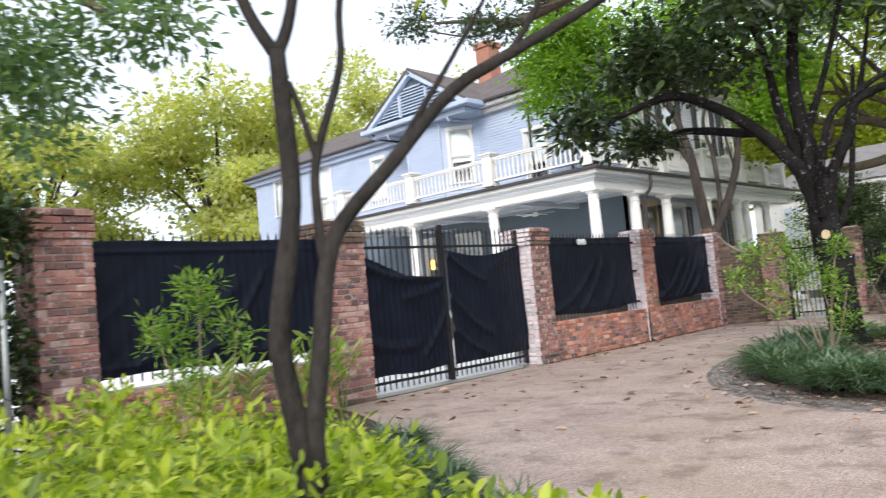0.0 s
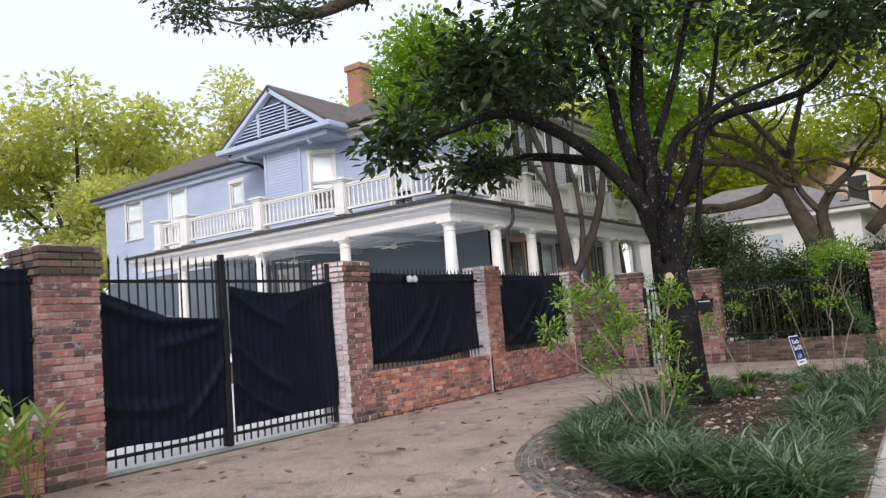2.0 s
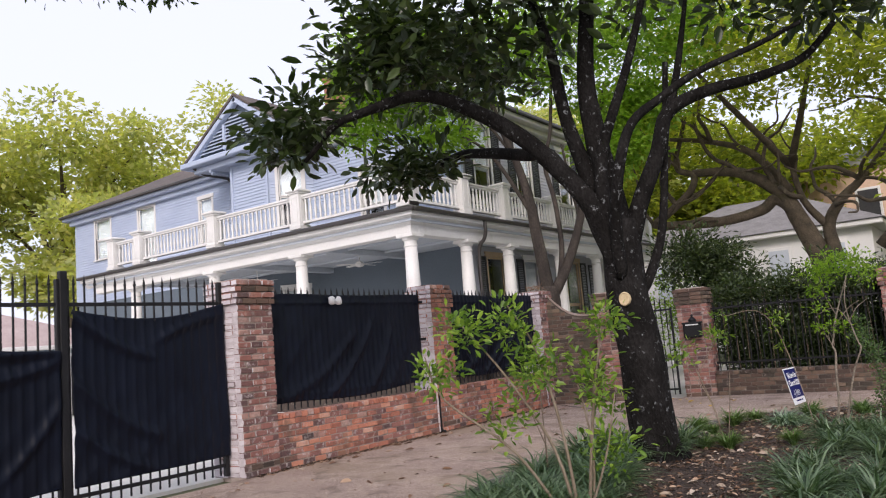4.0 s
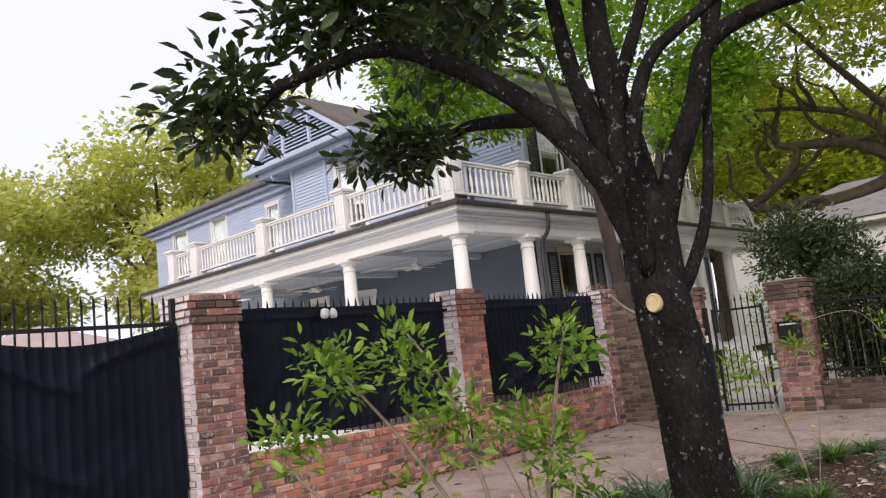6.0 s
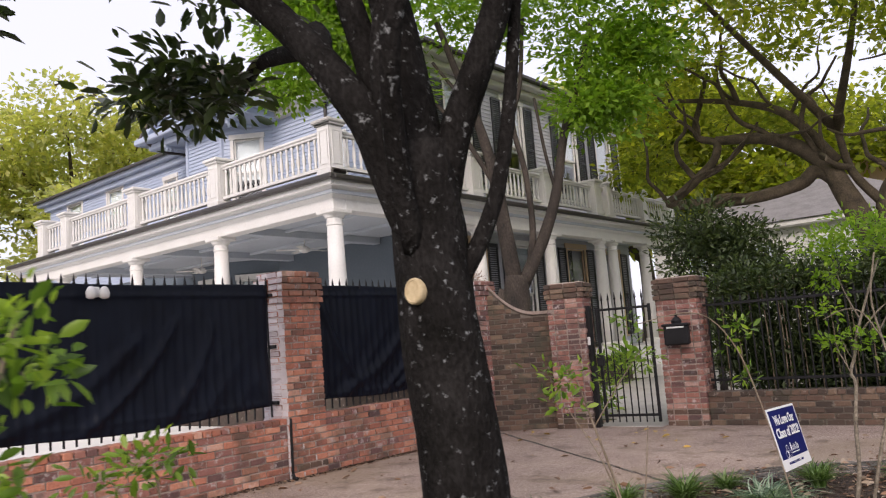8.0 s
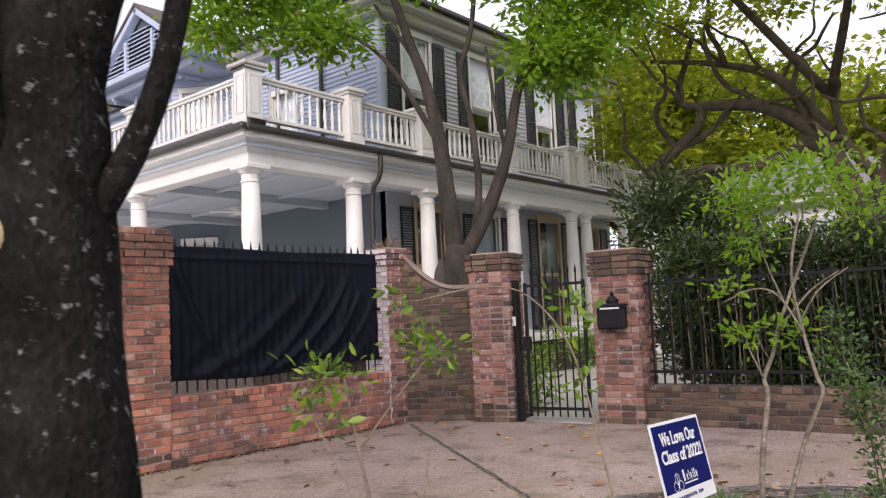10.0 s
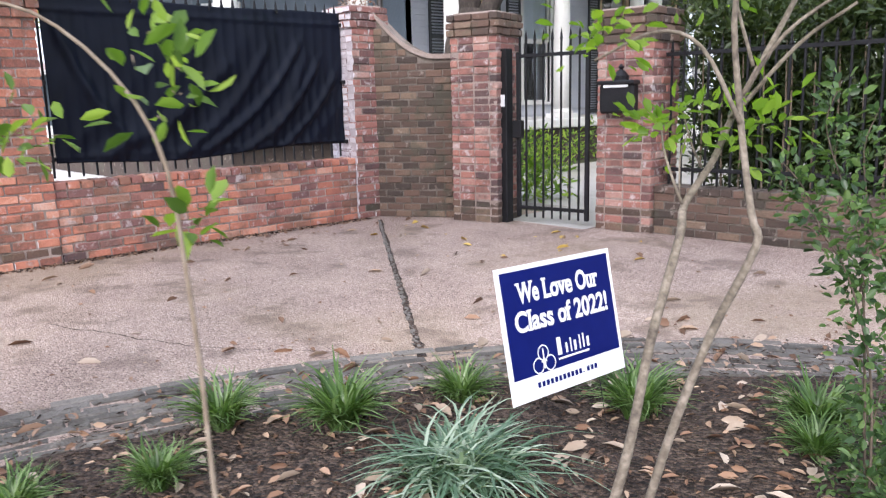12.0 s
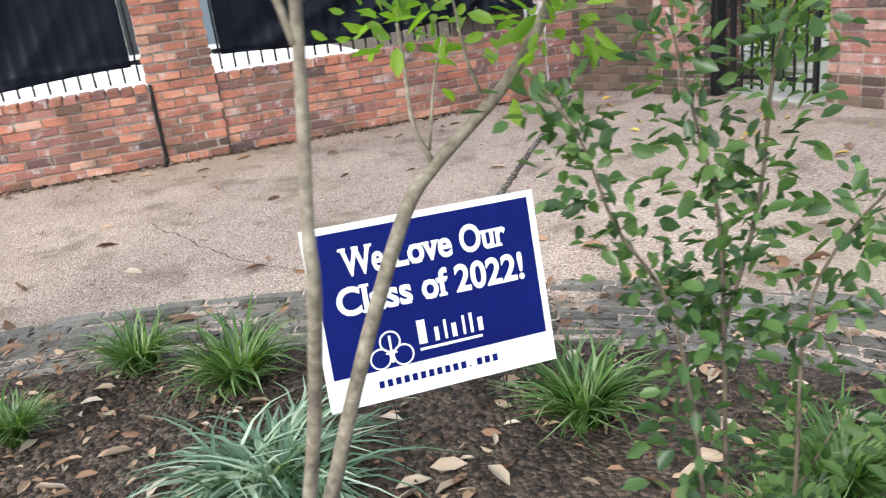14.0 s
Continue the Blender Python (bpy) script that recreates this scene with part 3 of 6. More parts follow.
drain = thing("drain_pipe", "thin black drain pipe beside the red brick pillar", "pipe", (-7.9, 14.84, 0))
part("pipe", Geo().tube([(0, 0, 0.0), (0, 0, 0.3), (0, 0.004, 0.68)], [0.016] * 3, 8), BLACK_METAL, drain, smooth=True)
part("shoe", Geo().tube([(0.0, 0, 0.06), (0.03, -0.01, 0.02), (0.09, -0.02, 0.02)], [0.022] * 3, 8), BLACK_METAL, drain, smooth=True)

# small pedestrian gate
pg = thing("garden_gate", "narrow black iron garden gate with spear tips, closed", "gate", (-6.44, 19.47, 0), 10)
for x in (0.02, 0.8):
    part("stile", Geo().box((x - 0.02, -0.02, 0.06), (x + 0.02, 0.02, 1.74), 0.004), BLACK_METAL, pg)
for z in (0.16, 1.7):
    part("rail", Geo().box((0, -0.014, z - 0.018), (0.82, 0.014, z + 0.018), 0.003), BLACK_METAL, pg)
for i in range(7):
    piece("picket", picket(1.92 - 0.04), pg, (0.11 + i * 0.1, 0, 0.06))
part("lock_box", Geo().box((-0.03, -0.05, 0.88), (0.07, 0.03, 1.06), 0.008), BLACK_METAL, pg)
post = thing("gate_post", "flat black steel gate post with a keypad", "gate post", (-6.53, 19.4, 0), 10)
part("post", Geo().box((-0.045, -0.06, 0), (0.045, 0.06, 1.78), 0.006), BLACK_METAL, post)
part("keypad", Geo().box((-0.025, -0.075, 1.2), (0.025, -0.058, 1.32), 0.004), LAMP_WHITE, post, "small grey keypad")
fence((-4.96, 19.86), (-2.05, 20.02), 0.46, 1.76, (0.6, 1.64), "black wrought iron fence in front of the hedge")

# mailbox on the pillar beside the garden gate
mb = thing("mailbox", "black metal wall mailbox with an arched crest", "mailbox", (-5.24, 19.57, 1.12), 8)
part("body", Geo().box((-0.17, -0.12, 0), (0.17, 0, 0.27), 0.02), BLACK_METAL, mb)
part("lid", Geo().box((-0.185, -0.15, 0.26), (0.185, 0.0, 0.3), 0.012), BLACK_METAL, mb)
part("crest", Geo().lathe((0, -0.02, 0.3), [(0.07, 0), (0.075, 0.04), (0.04, 0.08), (0.015, 0.1), (0.03, 0.12), (0.005, 0.15)], 12), BLACK_METAL, mb)
part("paper", Geo().box((-0.12, -0.135, 0.235), (0.12, -0.118, 0.258), 0.003), SIGN_WHITE, mb, "folded letters sticking out")

# ---- the big house ----
house = thing("house", "two-storey pale blue clapboard house with a wraparound columned porch", "house")


def wall_run(a, b, z0, z1, openings, material, name="wall", boards=True, thick=0.16, pitch=0.114):
    """A clapboard wall in plan from a to b, its outer face to the right of the way; openings: (s0, s1, z0, z1)."""
    A, B = Vector((*a, 0)), Vector((*b, 0))
    d = (B - A).normalized()
    out = Vector((d.y, -d.x, 0))
    length = (B - A).length
    m = Matrix(((d.x, out.x, 0, a[0]), (d.y, out.y, 0, a[1]), (0, 0, 1, 0), (0, 0, 0, 1)))
    g = Geo()
    ss = sorted({0.0, length, *(s for o in openings for s in o[:2])})
    for s0, s1 in zip(ss, ss[1:]):
        zs = sorted([(o[2], o[3]) for o in openings if o[0] <= s0 + 1e-4 and o[1] >= s1 - 1e-4])
        z = z0
        for lo, hi in zs + [(z1, z1)]:
            if lo > z + 1e-3:
                g.box((s0, -thick, z), (s1, 0, lo), 0, m)
            z = hi
    if boards:
        z = z0
        while z < z1 - 0.02:
            top = min(z + pitch, z1)
            cuts = sorted((o[0], o[1]) for o in openings if o[2] < top - 0.02 and o[3] > z + 0.02)
            s = 0.0
            for c0, c1 in cuts + [(length, length)]:
                if c0 > s + 0.01:
                    g.add([m @ Vector(p) for p in ((s, 0.003, z), (c0, 0.003, z), (c0, 0.03, z), (s, 0.03, z), (c0, 0.005, top + 0.004), (s, 0.005, top + 0.004))], [(0, 1, 2, 3), (3, 2, 4, 5), (0, 3, 5), (1, 4, 2)])
                s = max(s, c1)
            z = top
    return part(name, g, material, house), m


def window(m, s0, s1, z0, z1, blind=0.55, shutters=True, trim=TRIM, name="window"):
    """A sash window in a wall's frame m."""
    w = new(name)
    w.parent, w.matrix_local = house, m
    fr = Geo()
    for lo, hi in (((s0 - 0.11, -0.1, z0), (s0, 0.045, z1)), ((s1, -0.1, z0), (s1 + 0.11, 0.045, z1)), ((s0 - 0.14, -0.1, z1), (s1 + 0.14, 0.06, z1 + 0.16))):
        fr.box(lo, hi, 0.008)
    part("frame", fr, trim, w)
    part("sill", Geo().box((s0 - 0.16, -0.1, z0 - 0.06), (s1 + 0.16, 0.09, z0), 0.01), trim, w)
    zm = (z0 + z1) / 2
    for k, (a, b) in enumerate(((z0, zm), (zm, z1))):
        y = -0.07 + 0.035 * k
        sash = Geo()
        for lo, hi in (((s0, y - 0.02, a), (s0 + 0.05, y + 0.02, b)), ((s1 - 0.05, y - 0.02, a), (s1, y + 0.02, b)), ((s0 + 0.05, y - 0.02, a), (s1 - 0.05, y + 0.02, a + 0.05)), ((s0 + 0.05, y - 0.02, b - 0.05), (s1 - 0.05, y + 0.02, b))):
            sash.box(lo, hi, 0.005)
        part("sash", sash, trim, w)
        pane = part("pane", Geo().box((s0 + 0.05, y - 0.004, a + 0.05), (s1 - 0.05, y + 0.004, b - 0.05)), GLASS, w)
        pane.visible_shadow = False
    if blind:
        part("blind", Geo().box((s0 + 0.01, -0.15, z1 - (z1 - z0) * blind), (s1 - 0.01, -0.13, z1 - 0.01)), BLIND, w)
    # Dark sheet added behind the glass in place of the room's shade.
    part("room_shade_panel", Geo().box((s0 - 0.05, -0.5, z0 - 0.05), (s1 + 0.05, -0.45, z1 + 0.05)), DARK, w)
    if shutters:
        for k, (a, b) in enumerate(((s0 - 0.11 - 0.46, s0 - 0.12), (s1 + 0.12, s1 + 0.11 + 0.46))):
            sh = Geo()
            for lo, hi in (((a, 0.03, z0), (a + 0.05, 0.07, z1)), ((b - 0.05, 0.03, z0), (b, 0.07, z1)), ((a + 0.05, 0.03, z0), (b - 0.05, 0.07, z0 + 0.1)), ((a + 0.05, 0.03, z1 - 0.08), (b - 0.05, 0.07, z1)), ((a + 0.05, 0.03, zm - 0.04), (b - 0.05, 0.07, zm + 0.04))):
                sh.box(lo, hi, 0.004)
            z = z0 + 0.12
            while z < z1 - 0.1:
                sh.box((a + 0.05, 0.035, z), (b - 0.05, 0.06, z + 0.028))
                z += 0.06
            s = part("shutter", sh, SHUTTER, w, "black louvred shutter folded open")
    return w


EX, SY = -12.95, 23.7
# east front
up_e = [(0.75 + 0.0, 1.7, 5.55, 8.15), (3.35, 4.3, 5.55, 8.15), (6.45, 7.4, 5.55, 8.15), (8.8, 9.75, 5.55, 8.15)]
lo_e = [(1.0, 1.95, 1.2, 3.95), (3.3, 4.25, 1.2, 3.95), (6.25, 7.3, 0.9, 4.0), (8.7, 9.65, 1.2, 3.95)]
_, me = wall_run((EX, SY), (EX, 34.2), 4.55, 8.6, up_e, SIDING_E)
for o in up_e:
    window(me, *o)
_, ml = wall_run((EX, SY), (EX, 34.2), 0.8, 4.55, lo_e, SIDING_E)
CREAM = mat("tan_door_casing_paint", [(0.5, 0.36, 0.22), (0.6, 0.45, 0.29)], 0.5, 2, 20, 0.1)
for i, o in enumerate(lo_e):
    window(ml, *o, blind=0.0 if i != 1 else 0.5, trim=CREAM if i != 1 else TRIM)
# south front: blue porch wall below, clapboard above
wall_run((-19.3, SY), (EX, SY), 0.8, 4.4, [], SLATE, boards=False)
_, ms = wall_run((-19.1, SY), (EX, SY), 4.55, 8.6, [(2.2, 3.1, 4.95, 7.3)], SIDING)
window(ms, 2.2, 3.1, 4.95, 7.3, 0.5, False)
# canted bay with a window on each slanted side, both floors
bay = [(-23.3, 23.9), (-22.27, 22.8), (-20.43, 22.8), (-19.1, SY)]
for k, (a, b) in enumerate(zip(bay, bay[1:])):
    ln = math.dist(a, b)
    ops = [] if k == 1 else [(ln / 2 - 0.42, ln / 2 + 0.42, 5.9, 8.0)]
    _, m = wall_run(a, b, 4.55, 8.5, ops, SIDING)
    for o in ops:
        window(m, *o, 0.6, False)
    ops = [(ln / 2 - 0.4, ln / 2 + 0.4, 1.5, 3.7)]
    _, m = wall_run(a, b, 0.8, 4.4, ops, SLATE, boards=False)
    window(m, *ops[0], 0.4, False)
for p in bay[:3]:
    part("corner_board", Geo().box((p[0] - 0.06, p[1] - 0.06, 4.6), (p[0] + 0.06, p[1] + 0.06, 8.5), 0.01), SIDING, house)
part("corner_board", Geo().box((EX - 0.1, SY - 0.03, 4.6), (EX + 0.03, SY + 0.1, 8.55), 0.008), SIDING, house)
# west wing
wy = 24.2
ops = [(1.75, 2.95, 6.55, 8.35), (5.15, 6.3, 5.3, 8.35), (9.4, 10.15, 6.2, 8.0)]
_, mw = wall_run((-35.4, wy), (-23.3, wy), 4.6, 8.6, ops, SIDING)
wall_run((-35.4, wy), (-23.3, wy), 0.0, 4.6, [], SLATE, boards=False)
for i, o in enumerate(ops):
    window(mw, *o, 0.97, False)
wall_run((-35.4, 32.0), (-35.4, wy), 2.2, 8.6, [], SIDING)
wall_run((EX, 34.2), (-24, 34.2), 0.8, 8.6, [], SIDING_E)
wall_run((-24, 34.2), (-35.4, 32.0), 0.8, 8.6, [], SIDING, boards=False)


def hip(x0, x1, y0, y1, z, rise, inset, over, material, thick=0.1):
    """A hip roof over the rectangle, with its ridge along the longer side."""
    x0, x1, y0, y1 = x0 - over, x1 + over, y0 - over, y1 + over
    g = Geo()
    if x1 - x0 > y1 - y0:
        r0, r1 = (x0 + inset, (y0 + y1) / 2, z + rise), (x1 - inset, (y0 + y1) / 2, z + rise)
        f = [(0, 1, 5, 4), (2, 3, 4, 5), (1, 2, 5), (3, 0, 4), (0, 3, 2, 1)]
    else:
        r0, r1 = ((x0 + x1) / 2, y0 + inset, z + rise), ((x0 + x1) / 2, y1 - inset, z + rise)
        f = [(0, 1, 4), (1, 2, 5, 4), (2, 3, 5), (3, 0, 4, 5), (0, 3, 2, 1)]
    return g.add([(x0, y0, z), (x1, y0, z), (x1, y1, z), (x0, y1, z), r0, r1], f)


roof = part("roof", hip(-23.4, EX, SY, 34.2, 8.86, 3.0, 5.2, 0.55, SHINGLE), SHINGLE, house, "dark brown shingle hip roof")
part("cornice", Geo().box((-23.9, SY - 0.5, 8.6), (EX + 0.5, 34.7, 8.76), 0.03).box((-23.6, SY - 0.25, 8.42), (EX + 0.25, 34.45, 8.6), 0.03), TRIM, house)
part("gutter", Geo().box((-19.0, SY - 0.64, 8.74), (EX + 0.64, SY - 0.52, 8.86), 0.02).box((EX + 0.52, SY - 0.52, 8.74), (EX + 0.64, 34.7, 8.86), 0.02), BRONZE, house)
part("roof", hip(-35.4, -23.0, wy, 31.0, 8.86, 2.0, 3.4, 0.5, SHINGLE), SHINGLE, house, "dark brown shingle wing roof")
part("cornice", Geo().box((-35.85, wy - 0.42, 8.62), (-23.2, wy + 0.05, 8.78), 0.03).box((-35.6, wy - 0.2, 8.4), (-23.2, wy + 0.02, 8.62), 0.03), SIDING, house)
part("gutter", Geo().box((-35.9, wy - 0.56, 8.74), (-23.6, wy - 0.44, 8.86), 0.02), BRONZE, house)
part("roof_vent", Geo().box((-27.9, 25.6, 9.3), (-27.1, 26.3, 9.85), 0.1), BRONZE, house, "dark metal roof vent")

# gable over the bay
gx, gz, gh, gy = -21.3, 8.95, 2.75, 22.2
part("gable_roof", Geo().add([(gx - gh - 0.25, gy, gz - 0.12), (gx, gy, 10.82), (gx + gh + 0.25, gy, gz - 0.12), (gx - gh - 0.25, 29, gz - 0.12), (gx, 29, 10.82), (gx + gh + 0.25, 29, gz - 0.12),
     (gx - gh - 0.25, gy, gz - 0.22), (gx, gy, 10.72), (gx + gh + 0.25, gy, gz - 0.22), (gx - gh - 0.25, 29, gz - 0.22), (gx, 29, 10.72), (gx + gh + 0.25, 29, gz - 0.22)],
     [(0, 1, 4, 3), (1, 2, 5, 4), (0, 6, 7, 1), (1, 7, 8, 2), (6, 9, 10, 7), (7, 10, 11, 8), (0, 3, 9, 6), (2, 8, 11, 5)]), SHINGLE, house, "dark brown shingle gable roof")
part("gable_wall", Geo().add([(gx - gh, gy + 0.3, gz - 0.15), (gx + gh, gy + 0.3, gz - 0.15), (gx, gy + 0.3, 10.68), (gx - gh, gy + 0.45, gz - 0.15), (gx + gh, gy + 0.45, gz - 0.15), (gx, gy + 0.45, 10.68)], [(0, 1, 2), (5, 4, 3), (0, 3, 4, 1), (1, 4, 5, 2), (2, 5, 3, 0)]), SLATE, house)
for sgn in (-1, 1):
    a = math.atan2(10.72 - (gz - 0.22), gh + 0.25)
    m = pose(gx, gy + 0.02, 10.72, 0, sgn * math.degrees(a), 0)
    ln = (gh + 0.25) / math.cos(a)
    part("raking_board", Geo().box((0 if sgn > 0 else -ln, 0, -0.2), (ln if sgn > 0 else 0, 0.24, -0.02), 0.02, m), SIDING, house)
z = gz + 0.08
while z < 10.15:
    half = gh * (10.5 - z) / (10.5 - gz) - 0.35
    if half > 0.1:
        part("louvre", Geo().add([(gx - half, gy + 0.14, z), (gx + half, gy + 0.14, z), (gx + half, gy + 0.28, z + 0.1), (gx - half, gy + 0.28, z + 0.1), (gx - half, gy + 0.14, z - 0.03), (gx + half, gy + 0.14, z - 0.03), (gx + half, gy + 0.28, z + 0.07), (gx - half, gy + 0.28, z + 0.07)], [(0, 1, 2, 3), (4, 7, 6, 5), (0, 4, 5, 1), (1, 5, 6, 2), (2, 6, 7, 3), (3, 7, 4, 0)]), SIDING, house)
    z += 0.125
for dx in (-0.75, 0.75):
    part("mullion", Geo().box((gx + dx - 0.05, gy + 0.1, gz), (gx + dx + 0.05, gy + 0.22, gz + 0.92), 0.01), SIDING, house)
part("cornice", Geo().box((gx - gh - 0.3, gy - 0.1, gz - 0.34), (gx + gh + 0.3, gy + 1.6, gz - 0.14), 0.03).box((gx - gh + 0.1, gy + 0.2, gz - 0.55), (gx + gh - 0.1, gy + 1.5, gz - 0.34), 0.03), SIDING, house)
for bx in (-23.0, -19.6):
    br = Geo()
    for i in range(5):
        br.lathe((bx, 22.5 + 0.14 * i, 8.28 + 0.02 * i), [(0.02, -0.07), (0.06, 0), (0.02, 0.1)], 8)
    part("bracket", br.box((bx - 0.05, 22.4, 8.3), (bx + 0.05, 23.3, 8.42), 0.02), SIDING, house)
part("chimney", Geo().box((-22.0, 27.6, 9.5), (-21.2, 28.4, 13.0), 0.02).box((-22.08, 27.52, 12.7), (-21.12, 28.48, 12.95), 0.02), mat("chimney_brick", [(0.3, 0.13, 0.09), (0.45, 0.22, 0.15)], 0.9, 2, 25, 0.4), house, "tall red brick chimney")
part("plumbing", Geo().tube([(-16.6, 23.62, 8.4), (-16.6, 23.6, 7.0), (-16.6, 23.6, 4.8)], [0.05] * 3, 10), BRONZE, house, "dark vertical downpipe", smooth=True)
part("plumbing", Geo().tube([(-14.9, 23.62, 8.4), (-14.9, 23.6, 7.0), (-14.9, 23.6, 4.8)], [0.05] * 3, 10), BRONZE, house, "dark vertical downpipe", smooth=True)
part("plumbing", Geo().tube([(-23.9, 22.3, 8.7), (-23.7, 22.7, 8.4), (-23.55, 23.9, 8.2), (-23.5, 24.05, 6.5), (-23.5, 24.05, 4.5)], [0.06] * 5, 10), BRONZE, house, "dark downpipe at the bay", smooth=True)

# ---- porch ----
CX, CY = -11.35, 18.88
part("porch_floor", Geo().box((-24.4, CY - 0.25, 0.68), (CX + 0.25, SY, 0.87), 0.02).box((EX, SY, 0.68), (CX + 0.25, 34.2, 0.87), 0.02), TRIM, house)
part("porch_skirt", Geo().box((-24.3, CY - 0.12, -0.1), (CX + 0.12, CY, 0.68)).box((CX, CY, -0.1), (CX + 0.12, 34.2, 0.68)), DARK_BRICK, house)
part("porch_ceiling", Geo().box((-24.6, CY - 0.3, 4.27), (CX + 0.3, 24.4, 4.33)).box((EX - 0.02, 24.4, 4.27), (CX + 0.3, 34.3, 4.33)), CEILING, house)
bm_ = Geo().box((-24.5, CY - 0.16, 3.99), (CX + 0.16, CY + 0.16, 4.27), 0.012).box((CX - 0.16, CY + 0.16, 3.99), (CX + 0.16, 34.3, 4.27), 0.012)
part("architrave", bm_, TRIM, house)
for x in (-14.98, -18.52, -22.4):
    part("ceiling_beam", Geo().box((x - 0.12, CY + 0.16, 4.1), (x + 0.12, SY, 4.27), 0.01), CEILING, house)
for y in (20.6, 22.2):
    part("ceiling_beam", Geo().box((-24.3, y - 0.05, 4.2), (CX - 0.16, y + 0.05, 4.27), 0.01), CEILING, house)
OX, OY = CX + 0.40, CY - 0.40
cove = Geo()
inner = [(CY - 0.17, 4.2), (CY - 0.2, 4.24), (OY + 0.06, 4.4), (OY + 0.06, 4.46), (CY - 0.17, 4.46)]
ring = []
for y, z in inner:
    d = CY - y
    ring.append([(-24.9, y, z), (CX + d, y, z), (CX + d, 34.6, z)])
cove.add([p for r in ring for p in r], [])
for k in range(5):
    q = (k + 1) % 5
    cove.f += [(3 * k, 3 * k + 1, 3 * q + 1, 3 * q), (3 * k + 1, 3 * k + 2, 3 * q + 2, 3 * q + 1)]
part("cove_cornice", cove, TRIM, house)
part("fascia", Geo().box((-24.9, OY - 0.03, 4.38), (OX + 0.03, OY + 0.05, 4.5), 0.01).box((OX - 0.05, OY + 0.05, 4.38), (OX + 0.03, 34.6, 4.5), 0.01), TRIM, house)
part("gutter", Geo().box((-24.95, OY - 0.14, 4.47), (OX + 0.14, OY - 0.02, 4.57), 0.025).box((OX + 0.02, OY - 0.02, 4.47), (OX + 0.14, 34.7, 4.57), 0.025), BRONZE, house)
part("deck", Geo().add([(-24.9, OY, 4.5), (OX, OY, 4.5), (OX, 34.6, 4.5), (EX, 34.6, 4.78), (EX, SY, 4.78), (-24.9, SY, 4.78), (EX, OY + 1.0, 4.72), (-24.9, OY + 0.8, 4.7), (OX - 0.8, OY + 0.8, 4.7), (OX - 0.8, 34.6, 4.7)],
     [(0, 1, 8, 7), (1, 2, 9, 8), (7, 8, 6, 4, 5), (8, 9, 3, 4, 6)]), BRONZE, house, "low dark porch roof deck")

base_m = Geo().box((-0.24, -0.24, 0), (0.24, 0.24, 0.1), 0.01).lathe((0, 0, 0.1), [(0.22, 0), (0.235, 0.03), (0.22, 0.07), (0.19, 0.09)], 24).mesh("base", TRIM)
shaft_m = Geo().lathe((0, 0, 0.19), [(0.176, 0), (0.176, 0.9), (0.165, 1.8), (0.146, 2.66)], 28).mesh("shaft", TRIM, True)
cap_m = Geo().lathe((0, 0, 2.83), [(0.146, 0), (0.165, 0.015), (0.165, 0.04), (0.148, 0.05), (0.148, 0.14), (0.18, 0.16), (0.21, 0.22)], 28).box((-0.24, -0.24, 3.05), (0.24, 0.24, 3.13), 0.012).mesh("capital", TRIM)
cols = [(x, CY) for x in (-11.35, -14.98, -18.52, -22.4)] + [(CX, y) for y in (21.2, 23.3, 26.4, 29.1, 29.85, 32.0)]
for x, y in cols:
    c = new("column")
    c.parent, c.location = house, (x, y, 0.87)
    for nm, me_ in (("base", base_m), ("shaft", shaft_m), ("capital", cap_m)):
        piece(nm, me_, c, (0, 0, 0))
# balustrade
newel_m = Geo().box((-0.17, -0.17, 0), (0.17, 0.17, 0.98), 0.01).box((-0.2, -0.2, 0), (0.2, 0.2, 0.12), 0.012).box((-0.21, -0.21, 0.94), (0.21, 0.21, 0.99), 0.012).box((-0.25, -0.25, 0.99), (0.25, 0.25, 1.06), 0.015).mesh("post", TRIM)
panel_m = Geo()
for s in (-1, 1):
    for lo, hi in (((-0.11, 0.17, 0.2), (-0.09, 0.18, 0.86)), ((0.09, 0.17, 0.2), (0.11, 0.18, 0.86)), ((-0.09, 0.17, 0.2), (0.09, 0.18, 0.22)), ((-0.09, 0.17, 0.84), (0.09, 0.18, 0.86))):
        panel_m.box((lo[0], s * lo[1], lo[2]), (hi[0], s * hi[1], hi[2]))
        panel_m.box((s * lo[1], lo[0], lo[2]), (s * hi[1], hi[0], hi[2]))
panel_m = panel_m.mesh("panel", TRIM)
bal_m = Geo().lathe((0, 0, 0), [(0.032, 0), (0.032, 0.08), (0.02, 0.1), (0.034, 0.2), (0.038, 0.26), (0.024, 0.42), (0.018, 0.5), (0.03, 0.52), (0.03, 0.6)], 8).mesh("baluster", TRIM, True)


